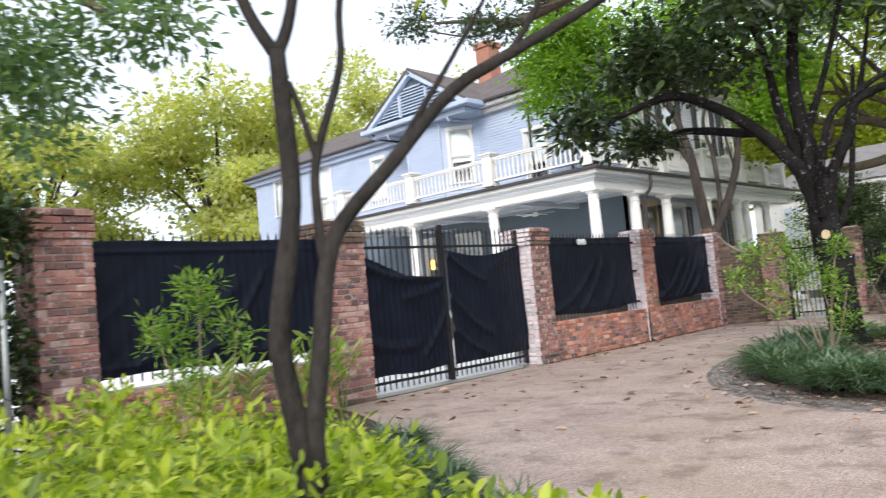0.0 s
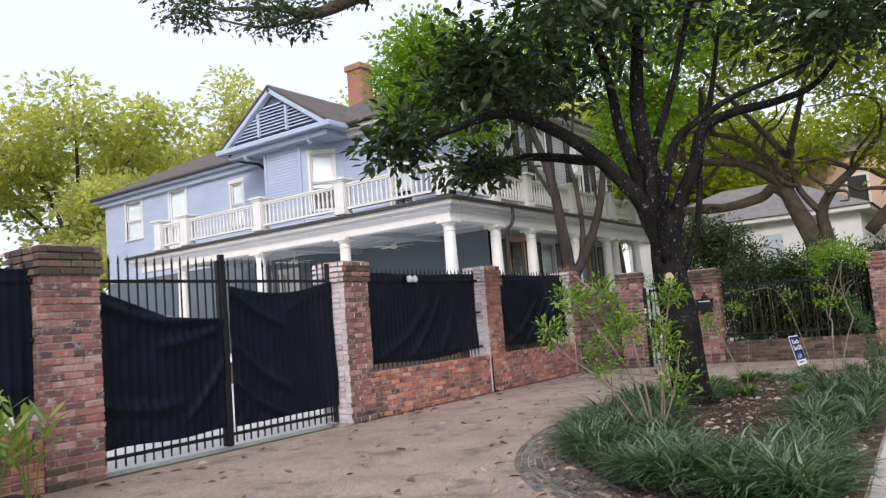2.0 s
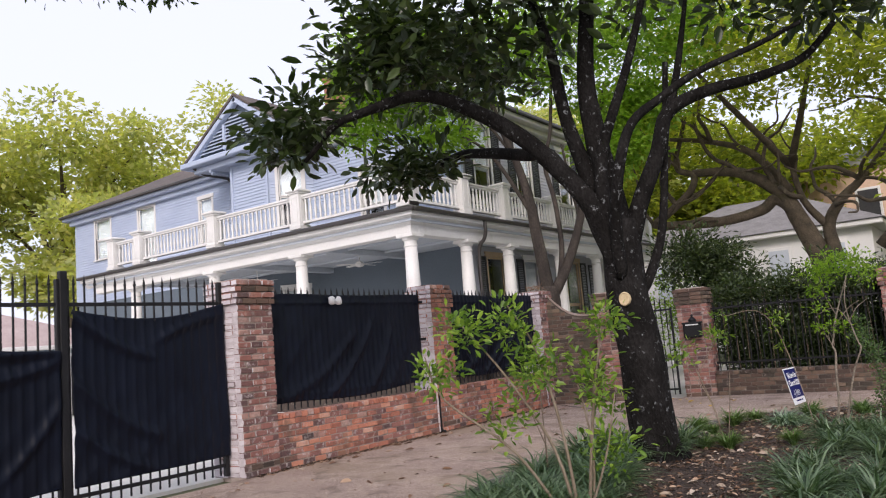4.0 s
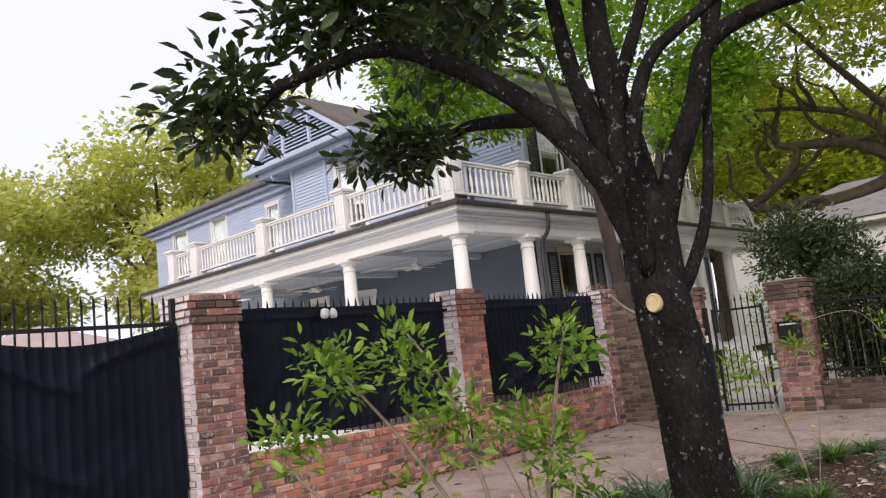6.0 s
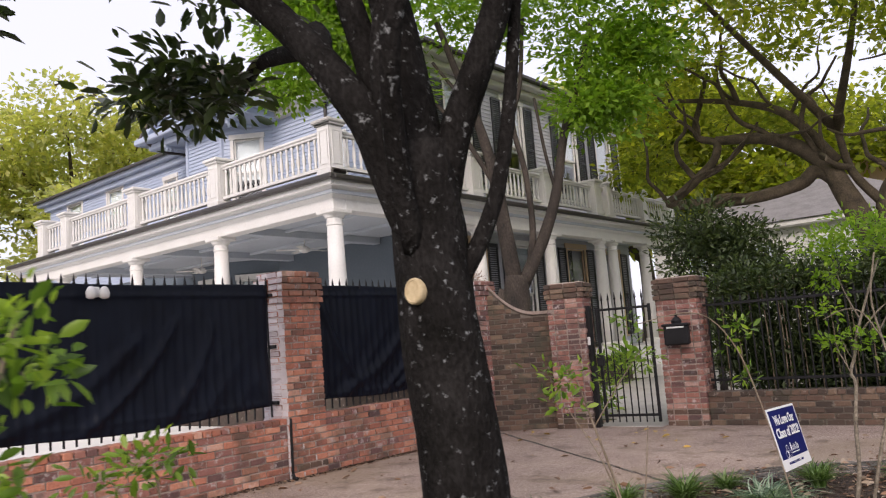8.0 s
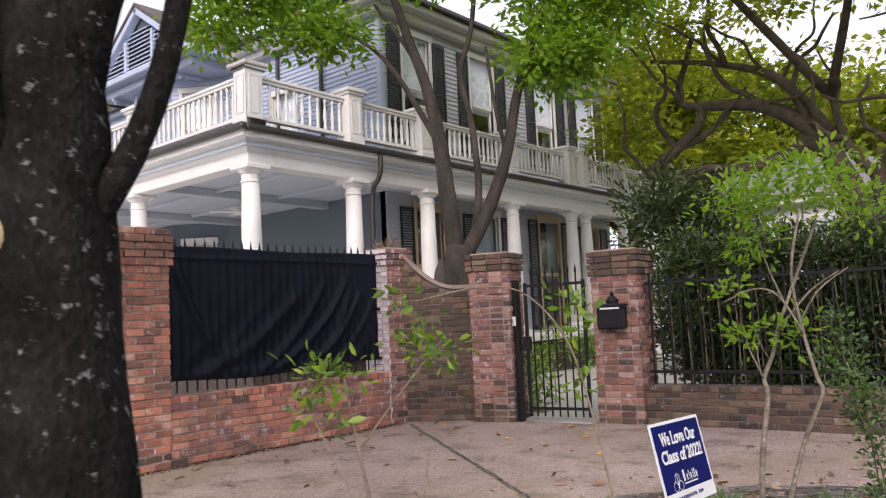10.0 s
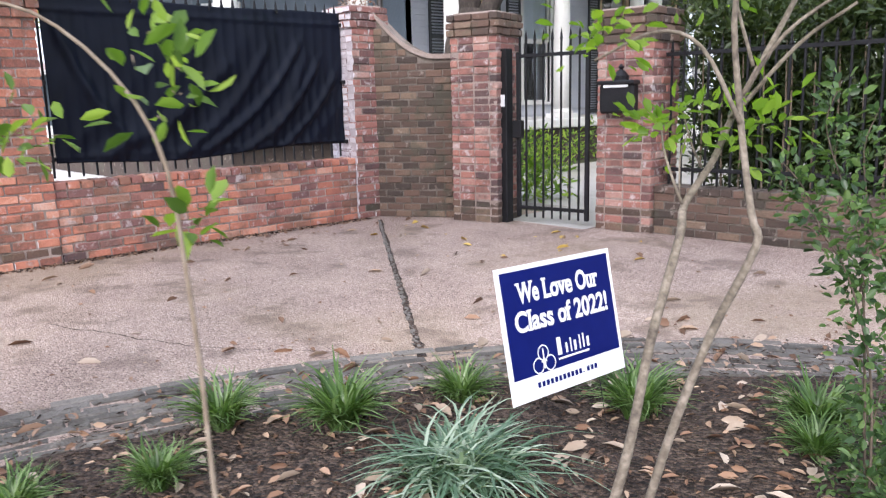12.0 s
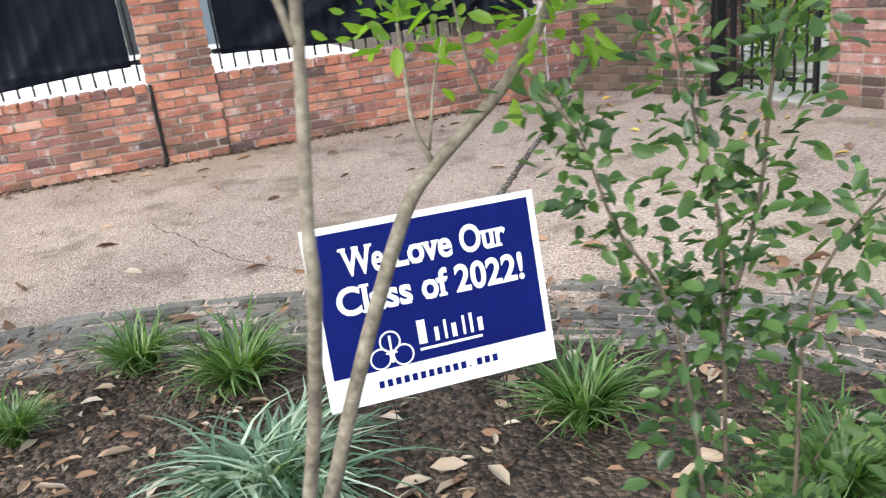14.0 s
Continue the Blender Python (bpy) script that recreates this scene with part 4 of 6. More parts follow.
def balustrade(pts):
    t = new("balustrade")
    t.parent = house
    for x, y in pts:
        piece("post", newel_m, t, (x, y, 4.66))
        piece("panel", panel_m, t, (x, y, 4.66))
    for (x0, y0), (x1, y1) in zip(pts, pts[1:]):
        ln = math.dist((x0, y0), (x1, y1)) - 0.34
        ang = math.atan2(y1 - y0, x1 - x0)
        m = Matrix.Translation(((x0 + x1) / 2, (y0 + y1) / 2, 0)) @ Matrix.Rotation(ang, 4, "Z")
        part("top_rail", Geo().box((-ln / 2, -0.07, 5.5), (ln / 2, 0.07, 5.56), 0.015, m).box((-ln / 2, -0.045, 5.45), (ln / 2, 0.045, 5.5), 0.01, m), TRIM, t)
        part("bottom_rail", Geo().box((-ln / 2, -0.05, 4.8), (ln / 2, 0.05, 4.87), 0.01, m), TRIM, t)
        n = int(ln / 0.165)
        for i in range(n):
            s = -ln / 2 + (i + 0.5) * ln / n
            p = m @ Vector((s, 0, 4.86))
            piece("baluster", bal_m, t, p)


balustrade([(x, CY) for x in (-23.5, -22.05, -18.4, -14.94, CX)])
balustrade([(CX, y) for y in (CY, 21.17, 23.2, 26.3, 29.0, 29.75, 32.1, 34.2)])
part("downpipe", Geo().tube([(OX + 0.05, 21.5, 4.5), (OX + 0.05, 21.5, 4.2), (OX - 0.02, 21.5, 4.0), (CX + 0.2, 21.5, 3.7), (CX + 0.18, 21.5, 2.4), (CX + 0.18, 21.5, 0.3)], [0.05] * 6, 10), BRONZE, house, "dark bronze downpipe beside a column", smooth=True)
st = new("porch_stairs")
st.parent = house
for i in range(5):
    part("step", Geo().box((CX + 0.12 + 0.3 * i, 30.1, -0.05), (CX + 0.44 + 0.3 * i, 31.8, 0.7 - 0.174 * i), 0.015), TRIM, st)


def ceiling_fan(x, y):
    f = thing("ceiling_fan", "white ceiling fan hanging from the porch ceiling", "ceiling fan", (x, y, 4.27), 20, "porch ceiling fans")
    part("rod", Geo().lathe((0, 0, -0.3), [(0.015, 0), (0.015, 0.26), (0.06, 0.28), (0.06, 0.3)], 10), TRIM, f)
    part("motor", Geo().lathe((0, 0, -0.46), [(0.05, 0), (0.12, 0.03), (0.13, 0.1), (0.08, 0.15), (0.03, 0.17)], 16), TRIM, f, smooth=True)
    for k in range(5):
        m = pose(0, 0, -0.38, 8, 0, 72 * k)
        part("blade", Geo().box((0.12, -0.065, -0.006), (0.68, 0.065, 0.006), 0.005, m), TRIM, f)


ceiling_fan(-15.2, 21.4)
ceiling_fan(-19.6, 21.4)
LIT = mat("lit_lantern_glass", [(0.8, 0.5, 0.1), (0.85, 0.55, 0.15)], 0.4, 3, 20, 0.0)
LIT.node_tree.nodes["Principled BSDF"].inputs["Emission Color"].default_value = (1.0, 0.6, 0.12, 1)
LIT.node_tree.nodes["Principled BSDF"].inputs["Emission Strength"].default_value = 2.2
tagged(part("porch_lantern", Geo().lathe((-21.2, 22.55, 2.55), [(0.03, 0), (0.09, 0.03), (0.09, 0.28), (0.12, 0.3), (0.02, 0.4)], 8), LIT), "small lit yellow wall lantern in the porch", "lantern")

# low outbuilding west of the porch
ob_ = thing("outbuilding", "low outbuilding with shade-dark painted walls and a faded pinkish shingle roof", "outbuilding")
# Dark slate wall colour imitates the porch shade seen through the gate.
part("wall", Geo().box((-37, 13.0, 0), (-27.5, 21.5, 2.5)), SLATE, ob_)
part("roof", hip(-37, -27.5, 13.0, 21.5, 2.5, 1.7, 3.6, 0.4, TAN_ROOF), TAN_ROOF, ob_)
part("fascia", Geo().box((-37.45, 12.55, 2.36), (-27.05, 21.95, 2.5), 0.02), TRIM, ob_)
for y in (14.5, 17.5, 20.0):
    part("door_frame", Geo().box((-27.52, y - 0.62, 0.0), (-27.47, y - 0.5, 2.2), 0.01).box((-27.52, y + 0.5, 0.0), (-27.47, y + 0.62, 2.2), 0.01).box((-27.52, y - 0.5, 2.1), (-27.47, y + 0.5, 2.2), 0.01), TRIM, ob_)
    part("door", Geo().box((-27.52, y - 0.5, 0.0), (-27.485, y + 0.5, 2.1), 0.005), SHUTTER, ob_)

# Posts added to stand in for the porch columns behind the gate.
for y in (13.4, 16.0, 18.8, 21.2):
    part("post", Geo().box((-26.6, y - 0.11, 0.0), (-26.38, y + 0.11, 2.36), 0.01), TRIM, ob_)

# neighbouring house beyond the garden
nb = thing("neighbour_house", "white neighbouring house with a grey shingle roof", "house")
part("wall", Geo().box((-15.5, 42.0, 0), (-4.4, 52, 5.1)), TRIM, nb)
part("roof", hip(-15.5, -4.4, 42, 52, 5.2, 2.3, 4.5, 0.6, GREY_SHINGLE), GREY_SHINGLE, nb)
part("cornice", Geo().box((-16.0, 41.5, 4.95), (-3.9, 52.5, 5.2), 0.04), TRIM, nb)
for x in (-13.5, -10.6, -8.2, -5.9):
    w = new("window")
    w.parent = nb
    part("frame", Geo().box((x - 0.55, 41.9, 2.6), (x + 0.55, 41.98, 4.5), 0.02), TRIM, w)
    part("pane", Geo().box((x - 0.42, 41.86, 2.75), (x + 0.42, 41.9, 4.35)), CEILING, w)
pb = thing("peach_building", "tall peach stucco building behind the trees", "building")
part("wall", Geo().box((-17, 58, 0), (0, 70, 10.2)), PINK, pb)
part("roof", hip(-17, 0, 58, 70, 10.2, 2.2, 5, 0.5, GREY_SHINGLE), GREY_SHINGLE, pb)
for x in (-14, -10, -6, -2):
    w = new("window")
    w.parent = pb
    part("frame", Geo().box((x - 0.7, 57.9, 6.5), (x + 0.7, 57.99, 8.8), 0.02), TRIM, w)
    part("pane", Geo().box((x - 0.55, 57.86, 6.65), (x + 0.55, 57.9, 8.65)), DARK, w)


# ---- trees ----
def tree(name, label, rows, crown, bark, leaf, each, spread, size, width, seed, twig=0.012, share=0.5, droop=0.1, full=False, flat=0.6, category="tree"):
    t = thing(name, label, category)
    rng = np.random.default_rng(seed)
    c, nodes = clumps(crown, rng), []
    for i, row in enumerate(rows):
        g, more = limbs([row], i)
        nodes += more
        part("stem" if rows[0][1] < 0.03 else "limb" if i else "trunk", g, bark, t, smooth=True)
    if share:
        tw = Geo()
        twigs(tw, nodes, c, twig, rng, share)
        part("branchwork", tw, bark, t, smooth=True, kind="stuff")
    part("crown", foliage("crown", c, each, spread, size, width, leaf, rng, droop, full, flat), leaf, t, kind="stuff")
    return t


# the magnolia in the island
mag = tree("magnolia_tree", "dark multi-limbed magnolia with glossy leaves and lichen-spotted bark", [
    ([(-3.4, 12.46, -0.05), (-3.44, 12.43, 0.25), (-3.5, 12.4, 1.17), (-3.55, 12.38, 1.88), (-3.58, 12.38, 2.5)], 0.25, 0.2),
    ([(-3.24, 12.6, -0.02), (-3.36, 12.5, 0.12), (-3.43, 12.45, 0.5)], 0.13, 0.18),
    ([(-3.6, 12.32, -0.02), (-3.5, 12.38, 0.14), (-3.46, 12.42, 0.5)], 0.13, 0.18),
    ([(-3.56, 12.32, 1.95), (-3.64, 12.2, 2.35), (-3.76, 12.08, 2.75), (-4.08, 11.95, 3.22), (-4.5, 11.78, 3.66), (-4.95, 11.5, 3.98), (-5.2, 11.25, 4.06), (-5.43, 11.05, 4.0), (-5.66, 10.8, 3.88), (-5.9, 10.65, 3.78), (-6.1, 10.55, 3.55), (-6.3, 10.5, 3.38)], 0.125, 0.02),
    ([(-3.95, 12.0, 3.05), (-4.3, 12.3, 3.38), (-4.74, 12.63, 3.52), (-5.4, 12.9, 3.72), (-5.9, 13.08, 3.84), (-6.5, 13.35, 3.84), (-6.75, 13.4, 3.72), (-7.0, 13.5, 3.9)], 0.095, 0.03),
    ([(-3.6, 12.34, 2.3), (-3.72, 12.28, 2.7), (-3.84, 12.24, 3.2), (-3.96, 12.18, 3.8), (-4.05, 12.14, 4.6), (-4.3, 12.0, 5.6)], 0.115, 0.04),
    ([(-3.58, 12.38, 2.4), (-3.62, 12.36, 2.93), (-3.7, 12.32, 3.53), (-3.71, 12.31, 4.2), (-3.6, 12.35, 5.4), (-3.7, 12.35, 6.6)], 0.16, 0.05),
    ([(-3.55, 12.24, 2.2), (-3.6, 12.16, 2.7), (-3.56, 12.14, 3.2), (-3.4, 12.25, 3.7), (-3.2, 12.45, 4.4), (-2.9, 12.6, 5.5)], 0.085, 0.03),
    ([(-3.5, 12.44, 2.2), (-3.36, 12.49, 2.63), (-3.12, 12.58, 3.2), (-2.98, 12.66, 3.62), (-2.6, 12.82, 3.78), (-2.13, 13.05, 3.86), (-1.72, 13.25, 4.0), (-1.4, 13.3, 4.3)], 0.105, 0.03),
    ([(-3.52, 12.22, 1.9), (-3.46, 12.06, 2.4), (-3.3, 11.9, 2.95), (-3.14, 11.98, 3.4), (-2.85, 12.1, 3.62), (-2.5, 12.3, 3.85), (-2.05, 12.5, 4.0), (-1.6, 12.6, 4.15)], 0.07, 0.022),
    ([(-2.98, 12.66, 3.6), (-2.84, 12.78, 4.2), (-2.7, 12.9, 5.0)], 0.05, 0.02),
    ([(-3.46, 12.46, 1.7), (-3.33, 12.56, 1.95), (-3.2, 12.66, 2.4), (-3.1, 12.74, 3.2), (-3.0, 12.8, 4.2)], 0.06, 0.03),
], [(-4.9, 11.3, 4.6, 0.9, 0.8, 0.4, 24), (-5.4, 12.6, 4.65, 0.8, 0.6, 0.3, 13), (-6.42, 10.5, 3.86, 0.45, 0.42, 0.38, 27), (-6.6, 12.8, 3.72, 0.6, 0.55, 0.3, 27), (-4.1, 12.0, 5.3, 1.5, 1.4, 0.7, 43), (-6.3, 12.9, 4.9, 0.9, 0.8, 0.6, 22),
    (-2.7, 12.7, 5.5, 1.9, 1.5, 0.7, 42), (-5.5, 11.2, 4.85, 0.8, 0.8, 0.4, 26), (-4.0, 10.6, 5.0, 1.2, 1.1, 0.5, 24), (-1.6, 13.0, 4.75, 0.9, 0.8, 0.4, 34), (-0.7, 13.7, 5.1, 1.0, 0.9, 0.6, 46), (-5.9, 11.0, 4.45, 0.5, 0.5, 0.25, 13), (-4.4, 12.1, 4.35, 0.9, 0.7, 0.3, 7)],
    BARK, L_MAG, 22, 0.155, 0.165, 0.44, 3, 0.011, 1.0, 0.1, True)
knot = part("pruning_scar", Geo().lathe((0, 0, -0.05), [(0.06, 0), (0.06, 0.05), (0.056, 0.062), (0.048, 0.066), (0.045, 0.06)], 20), CUT, mag, "pale fresh pruning cut")
knot.matrix_local = look((-3.5, 12.165, 1.68), (-3.53, 13.1, 1.62)) @ Matrix.Diagonal((1, 1.2, 1, 1))

# young tree in the hedge at the start
tree("young_tree", "slender dark-barked young tree with forked stems in the hedge", [
    ([(-2.25, 1.75, -0.05), (-2.3, 1.69, 0.65), (-2.32, 1.66, 0.96), (-2.33, 1.64, 1.18), (-2.29, 1.7, 1.57), (-2.28, 1.71, 1.86), (-2.29, 1.7, 2.22)], 0.046, 0.033),
    ([(-2.29, 1.7, 2.2), (-2.34, 1.63, 2.36), (-2.4, 1.56, 2.6), (-2.6, 1.4, 3.2)], 0.028, 0.015),
    ([(-2.29, 1.7, 2.2), (-2.26, 1.74, 2.32), (-2.22, 1.79, 2.6), (-2.1, 1.9, 3.3)], 0.027, 0.015),
    ([(-2.28, 1.72, 0.6), (-2.27, 1.72, 0.85), (-2.24, 1.76, 1.15), (-2.22, 1.79, 1.39), (-2.17, 1.85, 1.57), (-2.04, 2.02, 1.79), (-1.89, 2.21, 2.04), (-1.75, 2.4, 2.17), (-1.5, 2.71, 2.38), (-1.3, 3.0, 2.6)], 0.04, 0.018),
    ([(-2.22, 1.79, 1.39), (-2.23, 1.78, 1.6), (-2.22, 1.79, 1.81), (-2.15, 1.88, 2.15), (-2.13, 1.9, 2.45), (-2.0, 2.0, 3.2)], 0.021, 0.012),
    ([(-2.22, 1.79, 1.81), (-2.25, 1.76, 1.98), (-2.27, 1.73, 2.1)], 0.014, 0.012),
    ([(-2.04, 2.02, 1.8), (-1.95, 2.14, 2.02), (-1.88, 2.22, 2.17), (-1.79, 2.34, 2.4)], 0.014, 0.008),
    ([(-1.75, 2.4, 2.17), (-1.66, 2.5, 2.36), (-1.5, 2.6, 2.75)], 0.014, 0.01),
], [(-2.3, 1.8, 3.3, 0.8, 0.8, 0.5, 40), (-1.9, 2.35, 2.68, 0.3, 0.3, 0.14, 14), (-1.3, 3.2, 3.0, 0.5, 0.5, 0.3, 20)],
    BARK_DARK, L_OAK, 30, 0.09, 0.06, 0.45, 4, 0.005, 0.8)
# overhanging oak at the west of the start
tree("live_oak", "overhanging live oak with small bluish green leaves", [
    ([(-11.5, -1.5, 0), (-11.0, -1.0, 2.5), (-10.0, 0.0, 4.2), (-7.5, 1.2, 4.6), (-5.2, 1.8, 3.7), (-4.6, 2.2, 3.2)], 0.3, 0.02),
    ([(-7.5, 1.2, 4.6), (-6.5, 2.2, 4.2), (-5.8, 3.0, 3.9)], 0.06, 0.02),
], [(-4.7, 1.65, 3.0, 0.5, 0.45, 0.35, 36), (-4.35, 2.3, 3.15, 0.35, 0.35, 0.2, 20), (-4.8, 1.7, 2.55, 0.3, 0.3, 0.25, 12), (-6.5, 1.6, 4.2, 1.4, 1.0, 0.6, 60), (-9.5, 0.5, 5.4, 2.5, 2.2, 1.0, 90), (-7.2, 2.6, 3.6, 0.9, 0.6, 0.5, 24)],
    BARK_OAK, mat("bluish_oak_leaf", [(0.05, 0.095, 0.052), (0.1, 0.17, 0.09), (0.19, 0.26, 0.13)], 0.5, 0.8, 10, 0.0, rand="island", jitter=0.5, leaf=0.45), 34, 0.15, 0.085, 0.42, 5, 0.006, 0.6)
# roadside oak whose bough hangs over the driveway
tree("live_oak", "roadside live oak with a long bough over the driveway", [
    ([(2.9, 12.2, -0.1), (2.8, 12.1, 2.0), (2.5, 11.9, 4.2), (1.6, 11.5, 5.9)], 0.38, 0.26),
    ([(1.6, 11.5, 5.9), (0.2, 10.9, 6.9), (-2.5, 10.2, 7.0), (-4.5, 9.8, 6.2), (-5.3, 9.6, 5.62), (-6.0, 9.4, 5.37), (-6.5, 9.1, 5.2), (-6.9, 8.95, 5.35), (-7.5, 8.5, 5.4)], 0.2, 0.02),
    ([(-5.3, 9.6, 5.62), (-5.7, 9.2, 5.3), (-6.1, 8.9, 5.22)], 0.035, 0.012),
    ([(-6.5, 9.1, 5.2), (-7.0, 8.8, 5.1), (-7.5, 8.35, 5.25)], 0.025, 0.01),
    ([(1.6, 11.5, 5.9), (2.6, 11.0, 7.4), (3.6, 10.0, 8.4)], 0.2, 0.06),
], [(-6.8, 8.85, 5.2, 0.5, 0.45, 0.16, 30), (-7.7, 8.3, 5.45, 0.5, 0.45, 0.16, 22), (-6.1, 9.3, 5.6, 0.5, 0.5, 0.2, 24), (-5.1, 9.8, 6.0, 0.7, 0.6, 0.3, 34), (-3.8, 10.0, 6.6, 0.9, 0.8, 0.4, 30), (3.0, 10.5, 8.3, 1.8, 1.8, 0.8, 60)],
    BARK_OAK, mat("roadside_oak_leaf", [(0.02, 0.038, 0.022), (0.045, 0.075, 0.04), (0.09, 0.125, 0.06)], 0.5, 0.8, 10, 0.0, rand="island", jitter=0.5, leaf=0.3), 34, 0.11, 0.085, 0.42, 8, 0.007, 0.8)
# crape myrtle inside the fence
tree("crape_myrtle", "multi-stemmed crape myrtle with feathery light green foliage", [
    ([(-9.45, 21.85, -0.05), (-9.48, 21.84, 1.0), (-9.45, 21.87, 2.1), (-9.42, 21.9, 2.6)], 0.3, 0.24),
    ([(-9.7, 21.75, 1.7), (-9.72, 21.74, 2.1), (-9.68, 21.78, 2.35)], 0.16, 0.1),
    ([(-9.46, 21.87, 2.4), (-9.56, 21.78, 3.76), (-9.65, 21.71, 4.76), (-9.78, 21.6, 5.56), (-10.03, 21.4, 6.59), (-10.4, 21.2, 8.0)], 0.17, 0.06),
    ([(-9.35, 21.95, 2.4), (-8.98, 22.25, 3.24), (-8.68, 22.51, 4.31), (-8.5, 22.67, 5.4), (-8.2, 22.91, 6.49), (-7.9, 23.2, 7.8)], 0.14, 0.05),
    ([(-9.25, 22.05, 2.6), (-9.11, 22.15, 3.54), (-9.16, 22.12, 4.73), (-9.28, 22.01, 5.74), (-9.11, 22.16, 6.54), (-9.0, 22.3, 8.0)], 0.075, 0.04),
    ([(-9.65, 21.71, 4.5), (-10.09, 21.35, 5.58), (-10.31, 21.17, 6.0), (-10.53, 20.98, 6.31), (-10.9, 20.7, 6.6)], 0.06, 0.025),
    ([(-8.7, 22.5, 4.2), (-8.75, 22.3, 5.0), (-8.9, 22.3, 6.2)], 0.04, 0.03),
    ([(-9.6, 21.75, 4.9), (-9.9, 21.5, 6.0), (-10.6, 21.2, 7.2)], 0.06, 0.03),
], [(-12.3, 19.9, 8.5, 1.6, 1.3, 1.6, 190), (-11.4, 20.5, 6.7, 0.9, 0.9, 0.35, 24), (-9.3, 22.0, 8.9, 2.4, 2.2, 1.4, 110), (-6.6, 23.8, 8.9, 2.2, 2.0, 1.5, 90), (-7.9, 23.1, 6.0, 0.9, 0.8, 0.7, 50), (-7.5, 23.5, 7.2, 1.4, 1.3, 0.8, 60), (-12.9, 19.2, 6.9, 0.5, 0.5, 0.4, 16)],
    mat("grey_brown_bark", [(0.014, 0.011, 0.009), (0.038, 0.029, 0.023), (0.078, 0.062, 0.05)], 0.9, 4, 40, 0.7, 0.008, stretch=(1, 1, 0.5)), L_CRAPE, 52, 0.27, 0.165, 0.5, 6, 0.01, 0.5)
def gnarled(start, heading, length, r, seed):
    """A twisting limb that wanders up and out from start."""
    rng = random.Random(seed)
    p, d, pts = Vector(start), Vector(heading).normalized(), [tuple(start)]
    n = max(4, int(length / 0.42))
    for _ in range(n):
        d = (d + Vector((rng.uniform(-0.7, 0.7), rng.uniform(-0.5, 0.5), rng.uniform(-0.5, 0.62)))).normalized()
        p = p + d * (length / n)
        pts.append(tuple(p))
    return pts, r, r * 0.3


orng = random.Random(71)
twisted = []
for k, (x, y, z) in enumerate([(-6.6, 30.25, 6.07), (-7.3, 30.12, 4.6), (-8.6, 29.85, 5.3), (-9.4, 29.7, 4.75), (-8.4, 29.9, 6.4), (-4.0, 30.75, 4.6), (-3.3, 30.9, 5.3), (-1.8, 30.6, 4.4), (-0.4, 30.2, 5.4), (-5.6, 30.4, 5.3), (-7.3, 30.0, 7.2), (-6.1, 30.3, 6.6), (-2.4, 30.9, 6.3), (-4.9, 30.6, 5.0)]):
    for j in range(2):
        twisted.append(gnarled((x, y, z), (orng.uniform(-1, 1), orng.uniform(-0.9, 0.1), orng.uniform(0.1, 0.9)), orng.uniform(2.0, 3.6), orng.uniform(0.045, 0.09), 500 + 2 * k + j))
